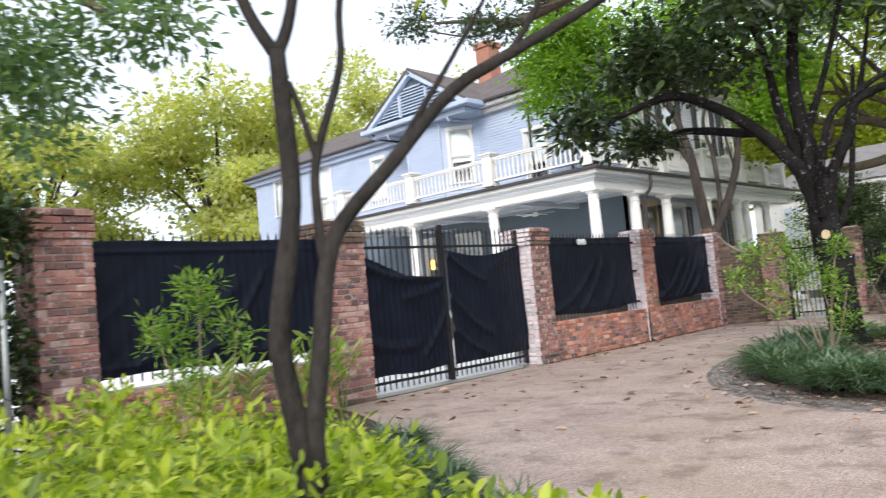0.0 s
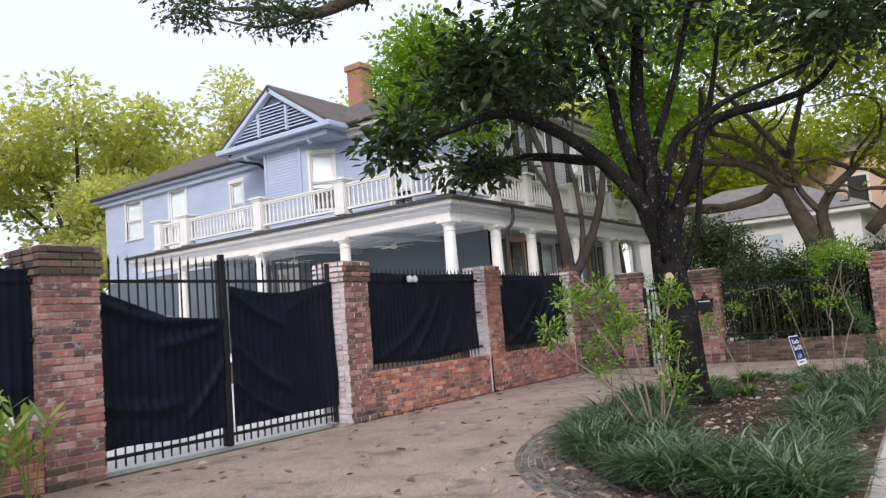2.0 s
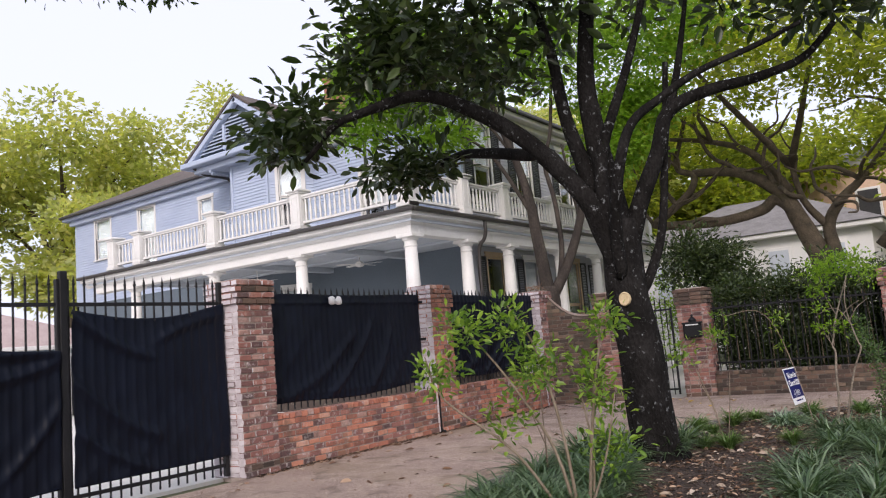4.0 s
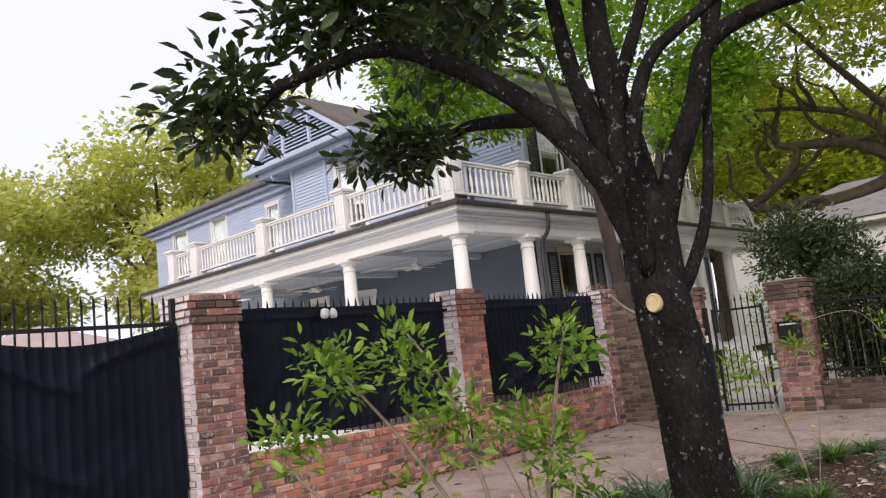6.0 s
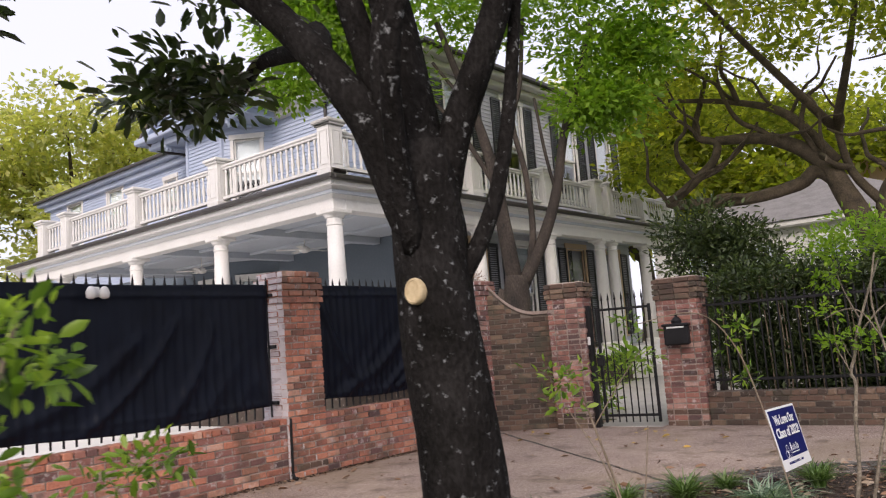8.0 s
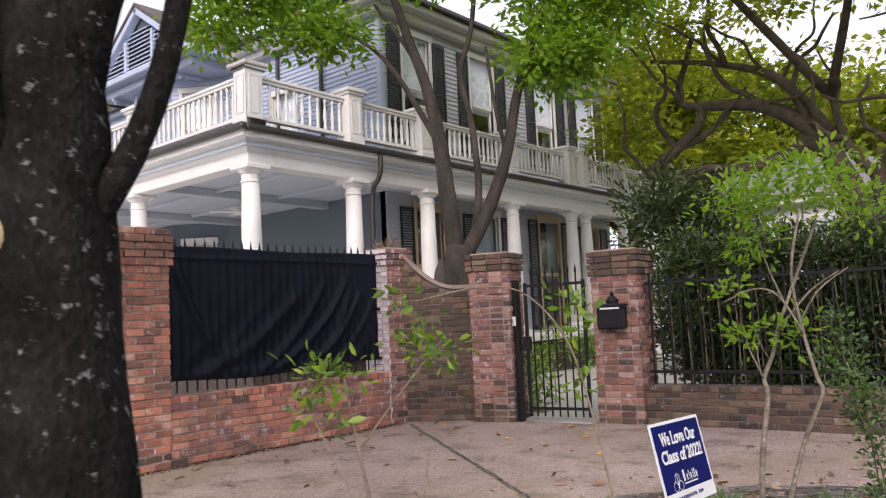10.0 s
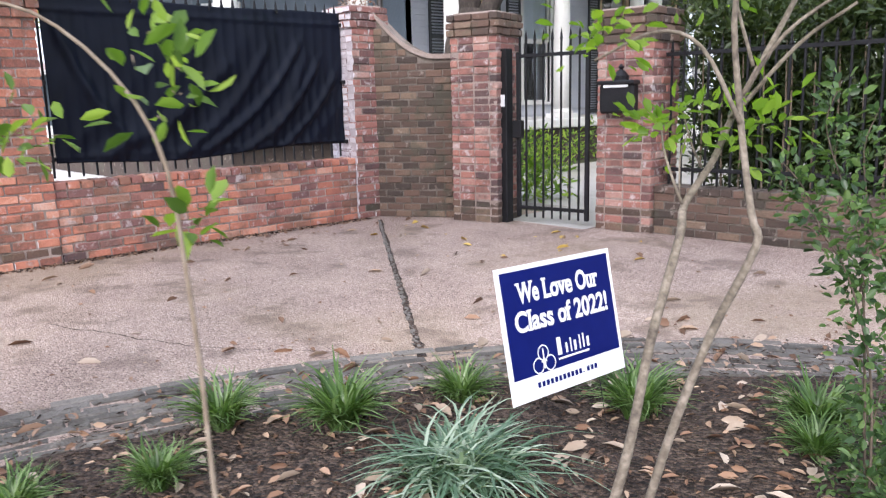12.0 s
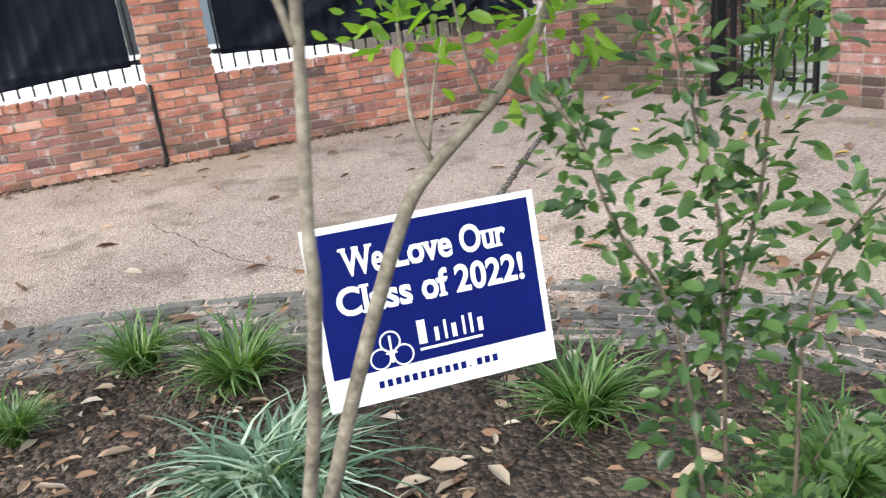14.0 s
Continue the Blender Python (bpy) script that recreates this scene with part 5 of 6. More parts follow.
# the big oak beyond the hedge
tree("live_oak", "old live oak with twisting limbs and yellow-green crown", [
    ([(-4.2, 30.7, -0.1), (-4.45, 30.66, 2.0), (-4.69, 30.62, 3.2), (-5.12, 30.53, 4.43), (-5.61, 30.44, 5.37), (-6.61, 30.25, 6.07), (-8.0, 30.0, 6.3)], 0.42, 0.12),
    ([(-5.3, 30.5, 4.8), (-5.7, 30.43, 5.05), (-6.14, 30.34, 4.76), (-7.27, 30.12, 4.59), (-8.92, 29.8, 4.66), (-9.43, 29.7, 4.8)], 0.2, 0.13),
    ([(-9.43, 29.7, 4.74), (-8.6, 29.85, 5.3), (-8.1, 29.92, 5.75), (-7.97, 29.98, 6.23), (-8.42, 29.89, 6.45), (-8.45, 29.89, 6.9), (-8.25, 29.93, 7.47), (-8.0, 29.9, 8.2)], 0.14, 0.06),
    ([(-8.6, 29.85, 5.3), (-7.6, 30.1, 5.8), (-6.9, 30.2, 6.6)], 0.08, 0.03),
    ([(-4.2, 30.7, 2.9), (-4.31, 30.69, 3.97), (-3.92, 30.77, 4.74), (-3.29, 30.89, 5.29), (-2.4, 30.9, 6.3)], 0.22, 0.08),
    ([(-4.31, 30.69, 3.97), (-4.9, 30.6, 4.9), (-5.1, 30.4, 6.2)], 0.13, 0.08),
    ([(-5.2, 30.52, 5.2), (-6.13, 30.3, 6.6), (-7.3, 30.02, 7.2), (-9.0, 29.5, 7.6)], 0.15, 0.05),
    ([(-3.0, 30.8, 3.2), (-1.8, 30.6, 4.4), (-0.4, 30.2, 5.4), (1.2, 29.8, 6.4)], 0.2, 0.07),
    ([(-5.1, 30.4, 6.0), (-4.2, 28.5, 7.4), (-3.5, 26.5, 8.2)], 0.12, 0.04),
    ([(-5.1, 30.4, 6.0), (-6.0, 27.5, 7.6), (-6.5, 25.0, 8.6)], 0.12, 0.04),
] + twisted, [(-8.5, 30, 8.4, 2.8, 2.5, 1.4, 59), (-5.0, 28.5, 9.2, 3.4, 3.5, 1.5, 69), (-1.5, 28.5, 8.0, 3.0, 3.0, 1.5, 63), (-6.5, 28, 11.0, 4.0, 3.0, 1.4, 36), (-1.5, 27, 11, 4.0, 3.0, 1.4, 40), (-3.0, 33.0, 7.2, 3.5, 1.5, 1.0, 21), (-10.2, 30.5, 6.3, 1.4, 1.4, 1.1, 21), (-7.0, 31.5, 6.9, 1.5, 1.5, 0.6, 17), (-3.8, 25.0, 8.2, 2.2, 2.2, 0.9, 21), (-0.5, 25.0, 7.0, 1.4, 1.8, 0.8, 13), (-2.0, 31, 5.6, 1.4, 1.0, 0.6, 13)],
    BARK_OAK, L_OAK, 50, 0.36, 0.2, 0.55, 7, 0.02, 1.0, flat=0.4)


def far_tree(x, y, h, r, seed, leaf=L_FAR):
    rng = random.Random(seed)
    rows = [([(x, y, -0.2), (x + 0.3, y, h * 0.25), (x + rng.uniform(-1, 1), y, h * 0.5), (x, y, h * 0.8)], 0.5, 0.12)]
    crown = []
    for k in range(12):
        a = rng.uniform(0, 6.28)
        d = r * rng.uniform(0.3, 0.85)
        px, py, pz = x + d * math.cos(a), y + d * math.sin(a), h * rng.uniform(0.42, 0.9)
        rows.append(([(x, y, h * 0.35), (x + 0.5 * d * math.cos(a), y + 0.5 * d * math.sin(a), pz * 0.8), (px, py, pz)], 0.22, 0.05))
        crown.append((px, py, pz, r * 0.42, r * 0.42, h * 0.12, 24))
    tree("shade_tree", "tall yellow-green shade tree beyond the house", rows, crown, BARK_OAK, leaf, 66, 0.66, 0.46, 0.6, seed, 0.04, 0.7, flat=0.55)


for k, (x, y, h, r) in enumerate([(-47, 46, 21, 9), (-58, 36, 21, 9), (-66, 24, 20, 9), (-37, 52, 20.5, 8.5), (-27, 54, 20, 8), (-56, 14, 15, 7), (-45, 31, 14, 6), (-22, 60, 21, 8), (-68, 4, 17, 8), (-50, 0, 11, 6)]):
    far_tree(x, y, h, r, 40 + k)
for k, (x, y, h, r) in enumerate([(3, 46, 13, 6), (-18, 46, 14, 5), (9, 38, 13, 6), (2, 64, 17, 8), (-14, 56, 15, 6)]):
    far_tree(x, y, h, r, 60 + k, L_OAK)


# ---- shrubs and hedges ----
def shrub(name, label, category, stems, crown, leaf, each, spread, size, width, seed, bark=BARK_TAN, twig=0.003, share=1.0, full=True, flat=0.8, droop=-0.3):
    return tree(name, label, stems, crown, bark, leaf, each, spread, size, width, seed, twig, share, droop, full, flat, category)


# yellow-green hedge in the first bed
for k, (x, y, r, h) in enumerate([(-1.15, 0.75, 0.5, 0.72), (-1.75, 0.7, 0.55, 0.78), (-2.45, 0.85, 0.55, 0.8), (-3.2, 1.0, 0.6, 0.82), (-1.5, 1.5, 0.5, 0.62), (-2.2, 1.7, 0.5, 0.66), (-2.9, 1.9, 0.6, 0.74), (-3.7, 2.0, 0.65, 0.8), (-4.4, 1.6, 0.7, 0.85), (-1.7, 2.25, 0.38, 0.46), (-3.3, 2.7, 0.5, 0.55), (-4.3, 2.9, 0.6, 0.7), (-5.3, 2.4, 0.7, 0.85)]):
    shrub("hedge_shrub", "yellow-green leafy hedge shrub", "shrub", [([(x, y, 0), (x + 0.05, y, h * 0.3), (x, y + 0.04, h * 0.6)], 0.012, 0.005), ([(x + 0.05, y - 0.04, 0), (x + 0.2, y - 0.1, h * 0.35), (x + 0.25, y - 0.15, h * 0.6)], 0.01, 0.004), ([(x - 0.04, y + 0.05, 0), (x - 0.2, y + 0.1, h * 0.35), (x - 0.25, y + 0.18, h * 0.6)], 0.01, 0.004)],
          [(x, y, h * 0.58, r, r, h * 0.42, 80)], L_HEDGE, 15, 0.06, 0.075, 0.4, 100 + k, share=0.5)
# the taller feathery shrub before the first panel
shrub("feathery_shrub", "light green feathery shrub against the black screen", "shrub", [([(-4.55, 2.6, 0), (-4.56, 2.58, 0.7), (-4.53, 2.6, 1.5)], 0.012, 0.005), ([(-4.55, 2.6, 0), (-4.62, 2.48, 0.7), (-4.7, 2.36, 1.25)], 0.01, 0.004), ([(-4.55, 2.6, 0), (-4.48, 2.7, 0.6), (-4.4, 2.78, 1.2)], 0.009, 0.004)],
      [(-4.54, 2.6, 1.42, 0.13, 0.14, 0.2, 34), (-4.67, 2.4, 1.22, 0.13, 0.14, 0.14, 24), (-4.41, 2.78, 1.15, 0.1, 0.1, 0.12, 14), (-4.58, 2.52, 0.95, 0.2, 0.2, 0.2, 24)], L_SHRUB, 14, 0.04, 0.06, 0.22, 130)
# ivy mass beside the first pillar, with its pole
shrub("ivy_hedge", "dense dark green ivy hedge beside the pillar", "hedge", [([(-8.1, 1.6, 0), (-8.1, 1.7, 1.0), (-8.1, 1.6, 2.0)], 0.04, 0.02)],
      [(-8.15, 1.5, 1.3, 0.45, 1.1, 1.4, 170), (-8.05, 2.35, 1.2, 0.3, 0.5, 1.2, 110), (-8.1, 2.4, 2.4, 0.35, 0.45, 0.3, 50)], L_DARK, 30, 0.11, 0.085, 0.6, 131, BARK_DARK)
pole = thing("fence_pole", "thin galvanised steel fence pole", "pole", (-7.7, 2.45, 0))
part("pipe", Geo().lathe((0, 0, -0.05), [(0.03, 0), (0.03, 2.05)], 14), mat("galvanised_steel", [(0.3, 0.32, 0.31), (0.42, 0.44, 0.43)], 0.45, 4, 40, 0.1, metal=0.7), pole, smooth=True)
part("cap", Geo().lathe((0, 0, 2.0), [(0.034, 0), (0.034, 0.04), (0.015, 0.06)], 14), BLACK_METAL, pole)
# leggy shrub at the south end of the island
shrub("leggy_shrub", "leggy green shrub with bright young leaves", "shrub", [
    ([(-2.95, 9.65, 0), (-3.05, 9.55, 0.6), (-3.25, 9.35, 1.1), (-3.45, 9.12, 1.5)], 0.014, 0.005), ([(-2.95, 9.65, 0), (-3.0, 9.6, 0.7), (-3.1, 9.5, 1.3), (-3.22, 9.36, 1.62)], 0.014, 0.005),
    ([(-2.92, 9.68, 0), (-2.84, 9.77, 0.8), (-2.77, 9.85, 1.3), (-2.72, 9.9, 1.55)], 0.014, 0.005), ([(-2.97, 9.62, 0), (-3.2, 9.3, 0.6), (-3.55, 9.0, 1.0), (-3.65, 8.95, 1.3)], 0.012, 0.005),
    ([(-2.9, 9.7, 0), (-2.86, 9.75, 0.5), (-2.9, 9.75, 0.9), (-2.95, 9.7, 1.2)], 0.01, 0.004), ([(-2.95, 9.65, 0), (-2.75, 9.7, 0.5), (-2.65, 9.75, 0.95)], 0.01, 0.004)],
    [(-3.45, 9.15, 1.45, 0.16, 0.16, 0.13, 16), (-3.2, 9.38, 1.5, 0.15, 0.15, 0.14, 15), (-2.74, 9.88, 1.46, 0.1, 0.1, 0.14, 14), (-3.55, 9.02, 1.15, 0.16, 0.16, 0.16, 13), (-3.1, 9.5, 1.15, 0.2, 0.2, 0.2, 20), (-2.82, 9.8, 1.05, 0.14, 0.14, 0.25, 20), (-2.75, 9.8, 0.65, 0.16, 0.16, 0.3, 18), (-3.3, 9.3, 0.8, 0.2, 0.2, 0.15, 9)],
    L_SHRUB, 13, 0.05, 0.06, 0.44, 132)
# saplings along the walk
shrub("sapling", "thin sapling with a few bright leaves", "sapling", [([(-3.08, 13.5, 0), (-3.15, 13.52, 0.4), (-3.3, 13.56, 0.8), (-3.42, 13.6, 1.1)], 0.011, 0.005), ([(-3.1, 13.5, 0.2), (-3.2, 13.45, 0.6), (-3.4, 13.4, 0.95)], 0.006, 0.003), ([(-3.05, 13.5, 0), (-3.0, 13.6, 0.5), (-2.98, 13.65, 0.8)], 0.006, 0.003), ([(-3.3, 13.56, 0.8), (-3.2, 13.75, 1.05), (-3.1, 13.9, 1.25)], 0.005, 0.003)],
      [(-3.5, 13.58, 1.12, 0.16, 0.16, 0.07, 10), (-3.15, 13.85, 1.2, 0.16, 0.18, 0.06, 10), (-3.38, 13.45, 0.95, 0.12, 0.12, 0.06, 4)], L_SHRUB, 8, 0.045, 0.062, 0.42, 134)
shrub("sapling", "small sapling with bright leaf tips by the magnolia", "sapling", [([(-3.95, 11.05, 0), (-3.92, 11.0, 0.4), (-3.88, 10.92, 0.78), (-3.84, 10.86, 1.0)], 0.009, 0.004), ([(-3.92, 11.0, 0.4), (-3.98, 10.86, 0.75), (-4.02, 10.76, 0.95)], 0.005, 0.003)],
      [(-3.84, 10.88, 1.02, 0.12, 0.14, 0.06, 9), (-4.0, 10.76, 0.95, 0.12, 0.12, 0.05, 8)], L_SHRUB, 8, 0.045, 0.062, 0.42, 138)
shrub("arching_sapling", "bare arching sapling stem with leaf tufts", "sapling", [([(-2.2, 13.95, 0), (-2.3, 13.97, 0.5), (-2.4, 14.0, 0.9), (-2.5, 14.0, 1.22), (-2.6, 13.88, 1.42), (-2.72, 13.74, 1.47), (-2.95, 13.55, 1.42)], 0.0055, 0.0028)],
      [(-2.5, 14.02, 1.32, 0.07, 0.07, 0.12, 7), (-2.46, 14.05, 1.05, 0.05, 0.05, 0.06, 3), (-2.95, 13.55, 1.42, 0.1, 0.1, 0.05, 4)], L_SHRUB, 7, 0.035, 0.055, 0.45, 135)
shrub("crape_sapling", "twin-stemmed grey crape myrtle sapling with fresh leaves", "sapling", [
    ([(-2.2, 15.0, 0), (-2.15, 15.08, 0.32), (-2.16, 15.19, 0.6), (-2.15, 15.31, 0.88), (-2.19, 15.4, 0.96), (-2.18, 15.54, 1.08), (-2.17, 15.64, 1.22), (-2.1, 15.8, 1.5), (-2.0, 15.9, 1.8)], 0.0155, 0.008),
    ([(-2.1, 15.0, 0), (-2.01, 15.04, 0.4), (-1.93, 15.09, 0.7), (-1.84, 15.11, 0.92), (-1.86, 15.12, 1.0), (-1.92, 15.16, 1.24), (-1.95, 15.18, 1.5), (-1.9, 15.22, 1.8)], 0.0125, 0.006),
    ([(-1.91, 15.15, 1.2), (-2.0, 15.12, 1.38), (-2.1, 15.08, 1.42), (-2.24, 15.03, 1.36)], 0.006, 0.003), ([(-2.17, 15.62, 1.2), (-2.0, 15.65, 1.4), (-1.85, 15.65, 1.5)], 0.007, 0.004),
    ([(-1.93, 15.17, 1.25), (-1.84, 15.2, 1.4), (-1.72, 15.26, 1.5)], 0.006, 0.003), ([(-2.15, 15.7, 1.35), (-2.25, 15.75, 1.6), (-2.3, 15.8, 1.85)], 0.006, 0.003),
    ([(-2.19, 15.39, 0.96), (-2.21, 15.37, 1.03), (-2.25, 15.38, 1.12), (-2.26, 15.38, 1.19)], 0.005, 0.003), ([(-2.2, 15.39, 0.98), (-2.22, 15.42, 1.09), (-2.21, 15.44, 1.16)], 0.003, 0.002), ([(-2.19, 15.49, 1.06), (-2.22, 15.48, 1.13), (-2.25, 15.48, 1.22)], 0.004, 0.002)],
    [(-2.25, 15.5, 1.9, 0.26, 0.3, 0.16, 34), (-1.95, 15.5, 2.0, 0.3, 0.35, 0.16, 40), (-1.75, 15.4, 1.85, 0.2, 0.25, 0.14, 22), (-2.25, 15.02, 1.42, 0.08, 0.08, 0.06, 4), (-2.35, 15.8, 1.7, 0.15, 0.15, 0.12, 12), (-2.26, 15.39, 1.18, 0.07, 0.07, 0.03, 4), (-2.24, 15.47, 1.21, 0.06, 0.06, 0.03, 3), (-2.05, 15.56, 1.2, 0.1, 0.1, 0.05, 6)], L_CRAPE, 12, 0.05, 0.045, 0.5, 136, mat("pale_grey_bark", [(0.07, 0.056, 0.044), (0.18, 0.15, 0.112), (0.32, 0.275, 0.22)], 0.85, 14, 70, 0.4, 0.003))
shoots = [[(-1.7, 15.6, 0), (-1.72, 15.58, 0.5), (-1.8, 15.59, 0.77), (-1.86, 15.54, 0.9), (-1.91, 15.52, 1.02), (-1.96, 15.49, 1.09)], [(-1.72, 15.62, 0.1), (-1.78, 15.66, 0.7), (-1.82, 15.68, 0.9), (-1.87, 15.68, 1.03), (-1.92, 15.68, 1.18), (-1.9, 15.72, 1.3)],
    [(-1.66, 15.66, 0), (-1.7, 15.72, 0.5), (-1.74, 15.77, 0.76), (-1.75, 15.88, 0.88), (-1.72, 15.98, 0.95)], [(-1.79, 15.66, 0.72), (-1.81, 15.74, 0.9), (-1.86, 15.81, 1.1), (-1.84, 15.85, 1.22)], [(-1.7, 15.62, 0.1), (-1.74, 15.7, 0.35), (-1.7, 15.8, 0.6)],
    [(-1.66, 15.65, 0.1), (-1.6, 15.78, 0.4), (-1.62, 15.86, 0.62), (-1.56, 15.94, 0.78)], [(-1.68, 15.64, 0.05), (-1.56, 15.68, 0.3), (-1.5, 15.78, 0.5), (-1.44, 15.86, 0.62)],
    [(-1.7, 15.66, 0.05), (-1.78, 15.8, 0.25), (-1.84, 15.92, 0.36)], [(-1.66, 15.62, 0.05), (-1.62, 15.5, 0.2), (-1.66, 15.42, 0.3)]]
buds = [(*[p + (q - p) * k / 4 for p, q in zip(a, b)], 0.02, 0.02, 0.02, 2) for sh in shoots for a, b in zip(sh, sh[1:]) for k in range(4) if a[2] + (b[2] - a[2]) * k / 4 > 0.16]
shrub("upright_shrub", "upright small-leaved green shrub beside the sign", "shrub", [(sh, 0.004, 0.0016) for sh in shoots], buds + [(-1.7, 15.72, 0.18, 0.16, 0.2, 0.1, 36), (-1.5, 15.85, 0.4, 0.12, 0.16, 0.16, 26)], L_MID, 9, 0.03, 0.031, 0.58, 137, BARK_OAK, 0.002, 0.6)
# dark hedge behind the low wall, and the evergreen behind the gate
for k in range(4):
    x = -4.6 + 0.85 * k
    canes = [([(x + 0.2 * j - 0.3, 20.4 + 0.1 * (j % 2), 0), (x + 0.2 * j - 0.28, 20.4, 1.0), (x + 0.2 * j - 0.33, 20.45, 2.0)], 0.012, 0.006) for j in range(5)]
    shrub("hedge_plant", "dark green cane hedge behind the iron fence", "hedge", canes, [(x, 20.7, 1.1, 0.6, 0.4, 1.05, 150), (x, 20.45, 1.9, 0.5, 0.35, 0.3, 50), (x, 21.3, 0.7, 0.65, 0.5, 0.75, 80)], L_DARK, 30, 0.11, 0.09, 0.35, 140 + k, BARK_TAN, share=0.3)
shrub("evergreen_shrub", "rounded dark evergreen shrub in the front garden", "shrub", [([(-6.7, 25.0, 0), (-6.7, 25.0, 1.2), (-6.6, 25.1, 2.6)], 0.08, 0.03)],
      [(-6.7, 25.0, 3.1, 1.2, 1.0, 0.85, 130), (-5.9, 25.3, 2.6, 0.9, 0.8, 0.7, 70), (-6.2, 25.2, 1.7, 1.2, 0.9, 0.9, 70)], L_DARK, 34, 0.16, 0.12, 0.42, 150, BARK_DARK, 0.01)
shrub("garden_hedge", "wide leafy hedge across the front garden", "hedge", [([(-3.5, 23.5, 0), (-3.5, 23.5, 1.0), (-3.4, 23.5, 1.8)], 0.05, 0.02)],
      [(-3.6, 23.6, 1.6, 1.3, 0.9, 1.0, 120), (-1.4, 22.5, 1.4, 1.3, 1.0, 1.0, 110), (0.5, 23.0, 1.4, 1.4, 1.0, 1.1, 90)], L_DARK, 30, 0.18, 0.12, 0.42, 151, BARK_DARK, 0.01, 0.3)
shrub("fern_bed", "low ferns and shrubs beside the garden path", "shrub", [([(-7.2, 21.3, 0), (-7.2, 21.3, 0.3), (-7.2, 21.3, 0.5)], 0.01, 0.005)],
      [(-7.4, 20.9, 0.3, 0.35, 0.4, 0.3, 26), (-9.6, 23.6, 0.4, 0.5, 1.2, 0.35, 40), (-10.3, 27.5, 0.5, 0.5, 2.0, 0.45, 40)], L_SHRUB, 16, 0.1, 0.13, 0.3, 152)
shrub("far_hedge", "pale leafy shrubs at the end of the porch", "shrub", [([(-10.0, 35.5, 0), (-10, 35.5, 1), (-10, 35.5, 2.4)], 0.05, 0.02)], [(-10.5, 36.0, 2.2, 2.0, 0.8, 2.0, 120)], L_CRAPE, 30, 0.2, 0.14, 0.45, 153, BARK_TAN, 0.01, 0.3)


# ---- strap-leaved plants ----
def blades(n, length, width, bend, seed, lean=0.25):
    """One tuft of arching blades."""
    rng, g = random.Random(seed), Geo()
    for i in range(n):
        a0, l, curl = rng.uniform(0, 6.283), length * rng.uniform(0.5, 1.12), rng.uniform(-0.7, 0.7)
        out, b = lean * rng.random() + 0.08, bend * rng.uniform(0.5, 1.3)
        r0, w = 0.05 * rng.random(), width * rng.uniform(0.7, 1.2)
        verts, faces, seg = [], [], 5
        for k in range(seg + 1):
            t = k / seg
            a = a0 + curl * t * t
            rr = r0 + l * (out * t + b * t * t * 0.55)
            z = l * (t * (1 - 0.25 * out) - b * 0.62 * t * t)
            ww = w * (1 - t ** 2.5) * 0.5 + 0.0006
            x, y = rr * math.cos(a), rr * math.sin(a)
            sx, sy = -math.sin(a) * ww, math.cos(a) * ww
            verts += [(x - sx, y - sy, z + ww * 0.3), (x, y, z - ww * 0.2), (x + sx, y + sy, z + ww * 0.3)]
            if k:
                q = 3 * k
                faces += [(q - 3, q - 2, q + 1, q), (q - 2, q - 1, q + 2, q + 1)]
        g.add(verts, faces)
    return g


tufts = [blades(105, 0.44, 0.017, 0.95, 200 + k, 0.32).mesh("foliage", L_LIRI, True, False) for k in range(4)]
bushy = [blades(240, 0.38, 0.014, 0.78, 220 + k, 0.25).mesh("foliage", L_LIRI_BUSH, True, False) for k in range(3)]
big = Geo()
for k, (dx, dy, n, l) in enumerate([(0, 0, 110, 0.5), (0.1, 0.06, 60, 0.44), (-0.06, 0.12, 60, 0.46), (0.02, -0.13, 70, 0.48), (-0.12, -0.04, 50, 0.4)]):
    one = blades(n, l, 0.017, 1.15, 210 + k, 0.34)
    big.add([(x + dx, y + dy, z) for x, y, z in one.v], one.f)
big_tuft = big.mesh("foliage", L_LIRI_PALE, True, False)
trng = random.Random(77)


def tuft(x, y, s, me=None, label="dark green liriope tuft in the mulch bed"):
    t = thing("liriope", label, "ground cover", (x, y, 0.02), trng.uniform(0, 360), "liriope tufts in the island bed")
    tagged(piece("foliage", me or tufts[trng.randrange(4)], t, (0, 0, 0), 0, (s, s, s)), kind="stuff")


for x, y, s in [(-3.74, 14.68, 0.8), (-3.39, 15.01, 0.95), (-3.25, 15.52, 0.7), (-2.64, 15.88, 0.85), (-2.09, 16.23, 0.8), (-3.45, 14.3, 0.6), (-2.95, 13.2, 0.8), (-2.4, 13.6, 0.7), (-3.2, 13.2, 0.7), (-2.0, 16.0, 0.6), (-3.6, 13.9, 0.6)]:
    tuft(x, y, s * 1.05, bushy[trng.randrange(3)], "bushy bright green liriope tuft at the bed edge")
tuft(-2.75, 15.02, 0.85, big_tuft, "large arching liriope tuft with pale blades")
count = 0
while count < 112:
    k = trng.random()
    t = trng.uniform(0.42, 1.0)
    x, y = ellipse(3.0 - 0.85 * k ** 1.3, 4.72 - 0.8 * k ** 1.3, t)
    if x > edge_x(y) - 0.12 or (y > 11.6 and trng.random() > 0.35):
        continue
    tuft(x, y, trng.uniform(0.95, 1.35))
    count += 1
for i in range(44):
    y = trng.uniform(8.0, 14.2)
    tuft(edge_x(y) - trng.uniform(0.16, 0.85), y, trng.uniform(0.8, 1.15))
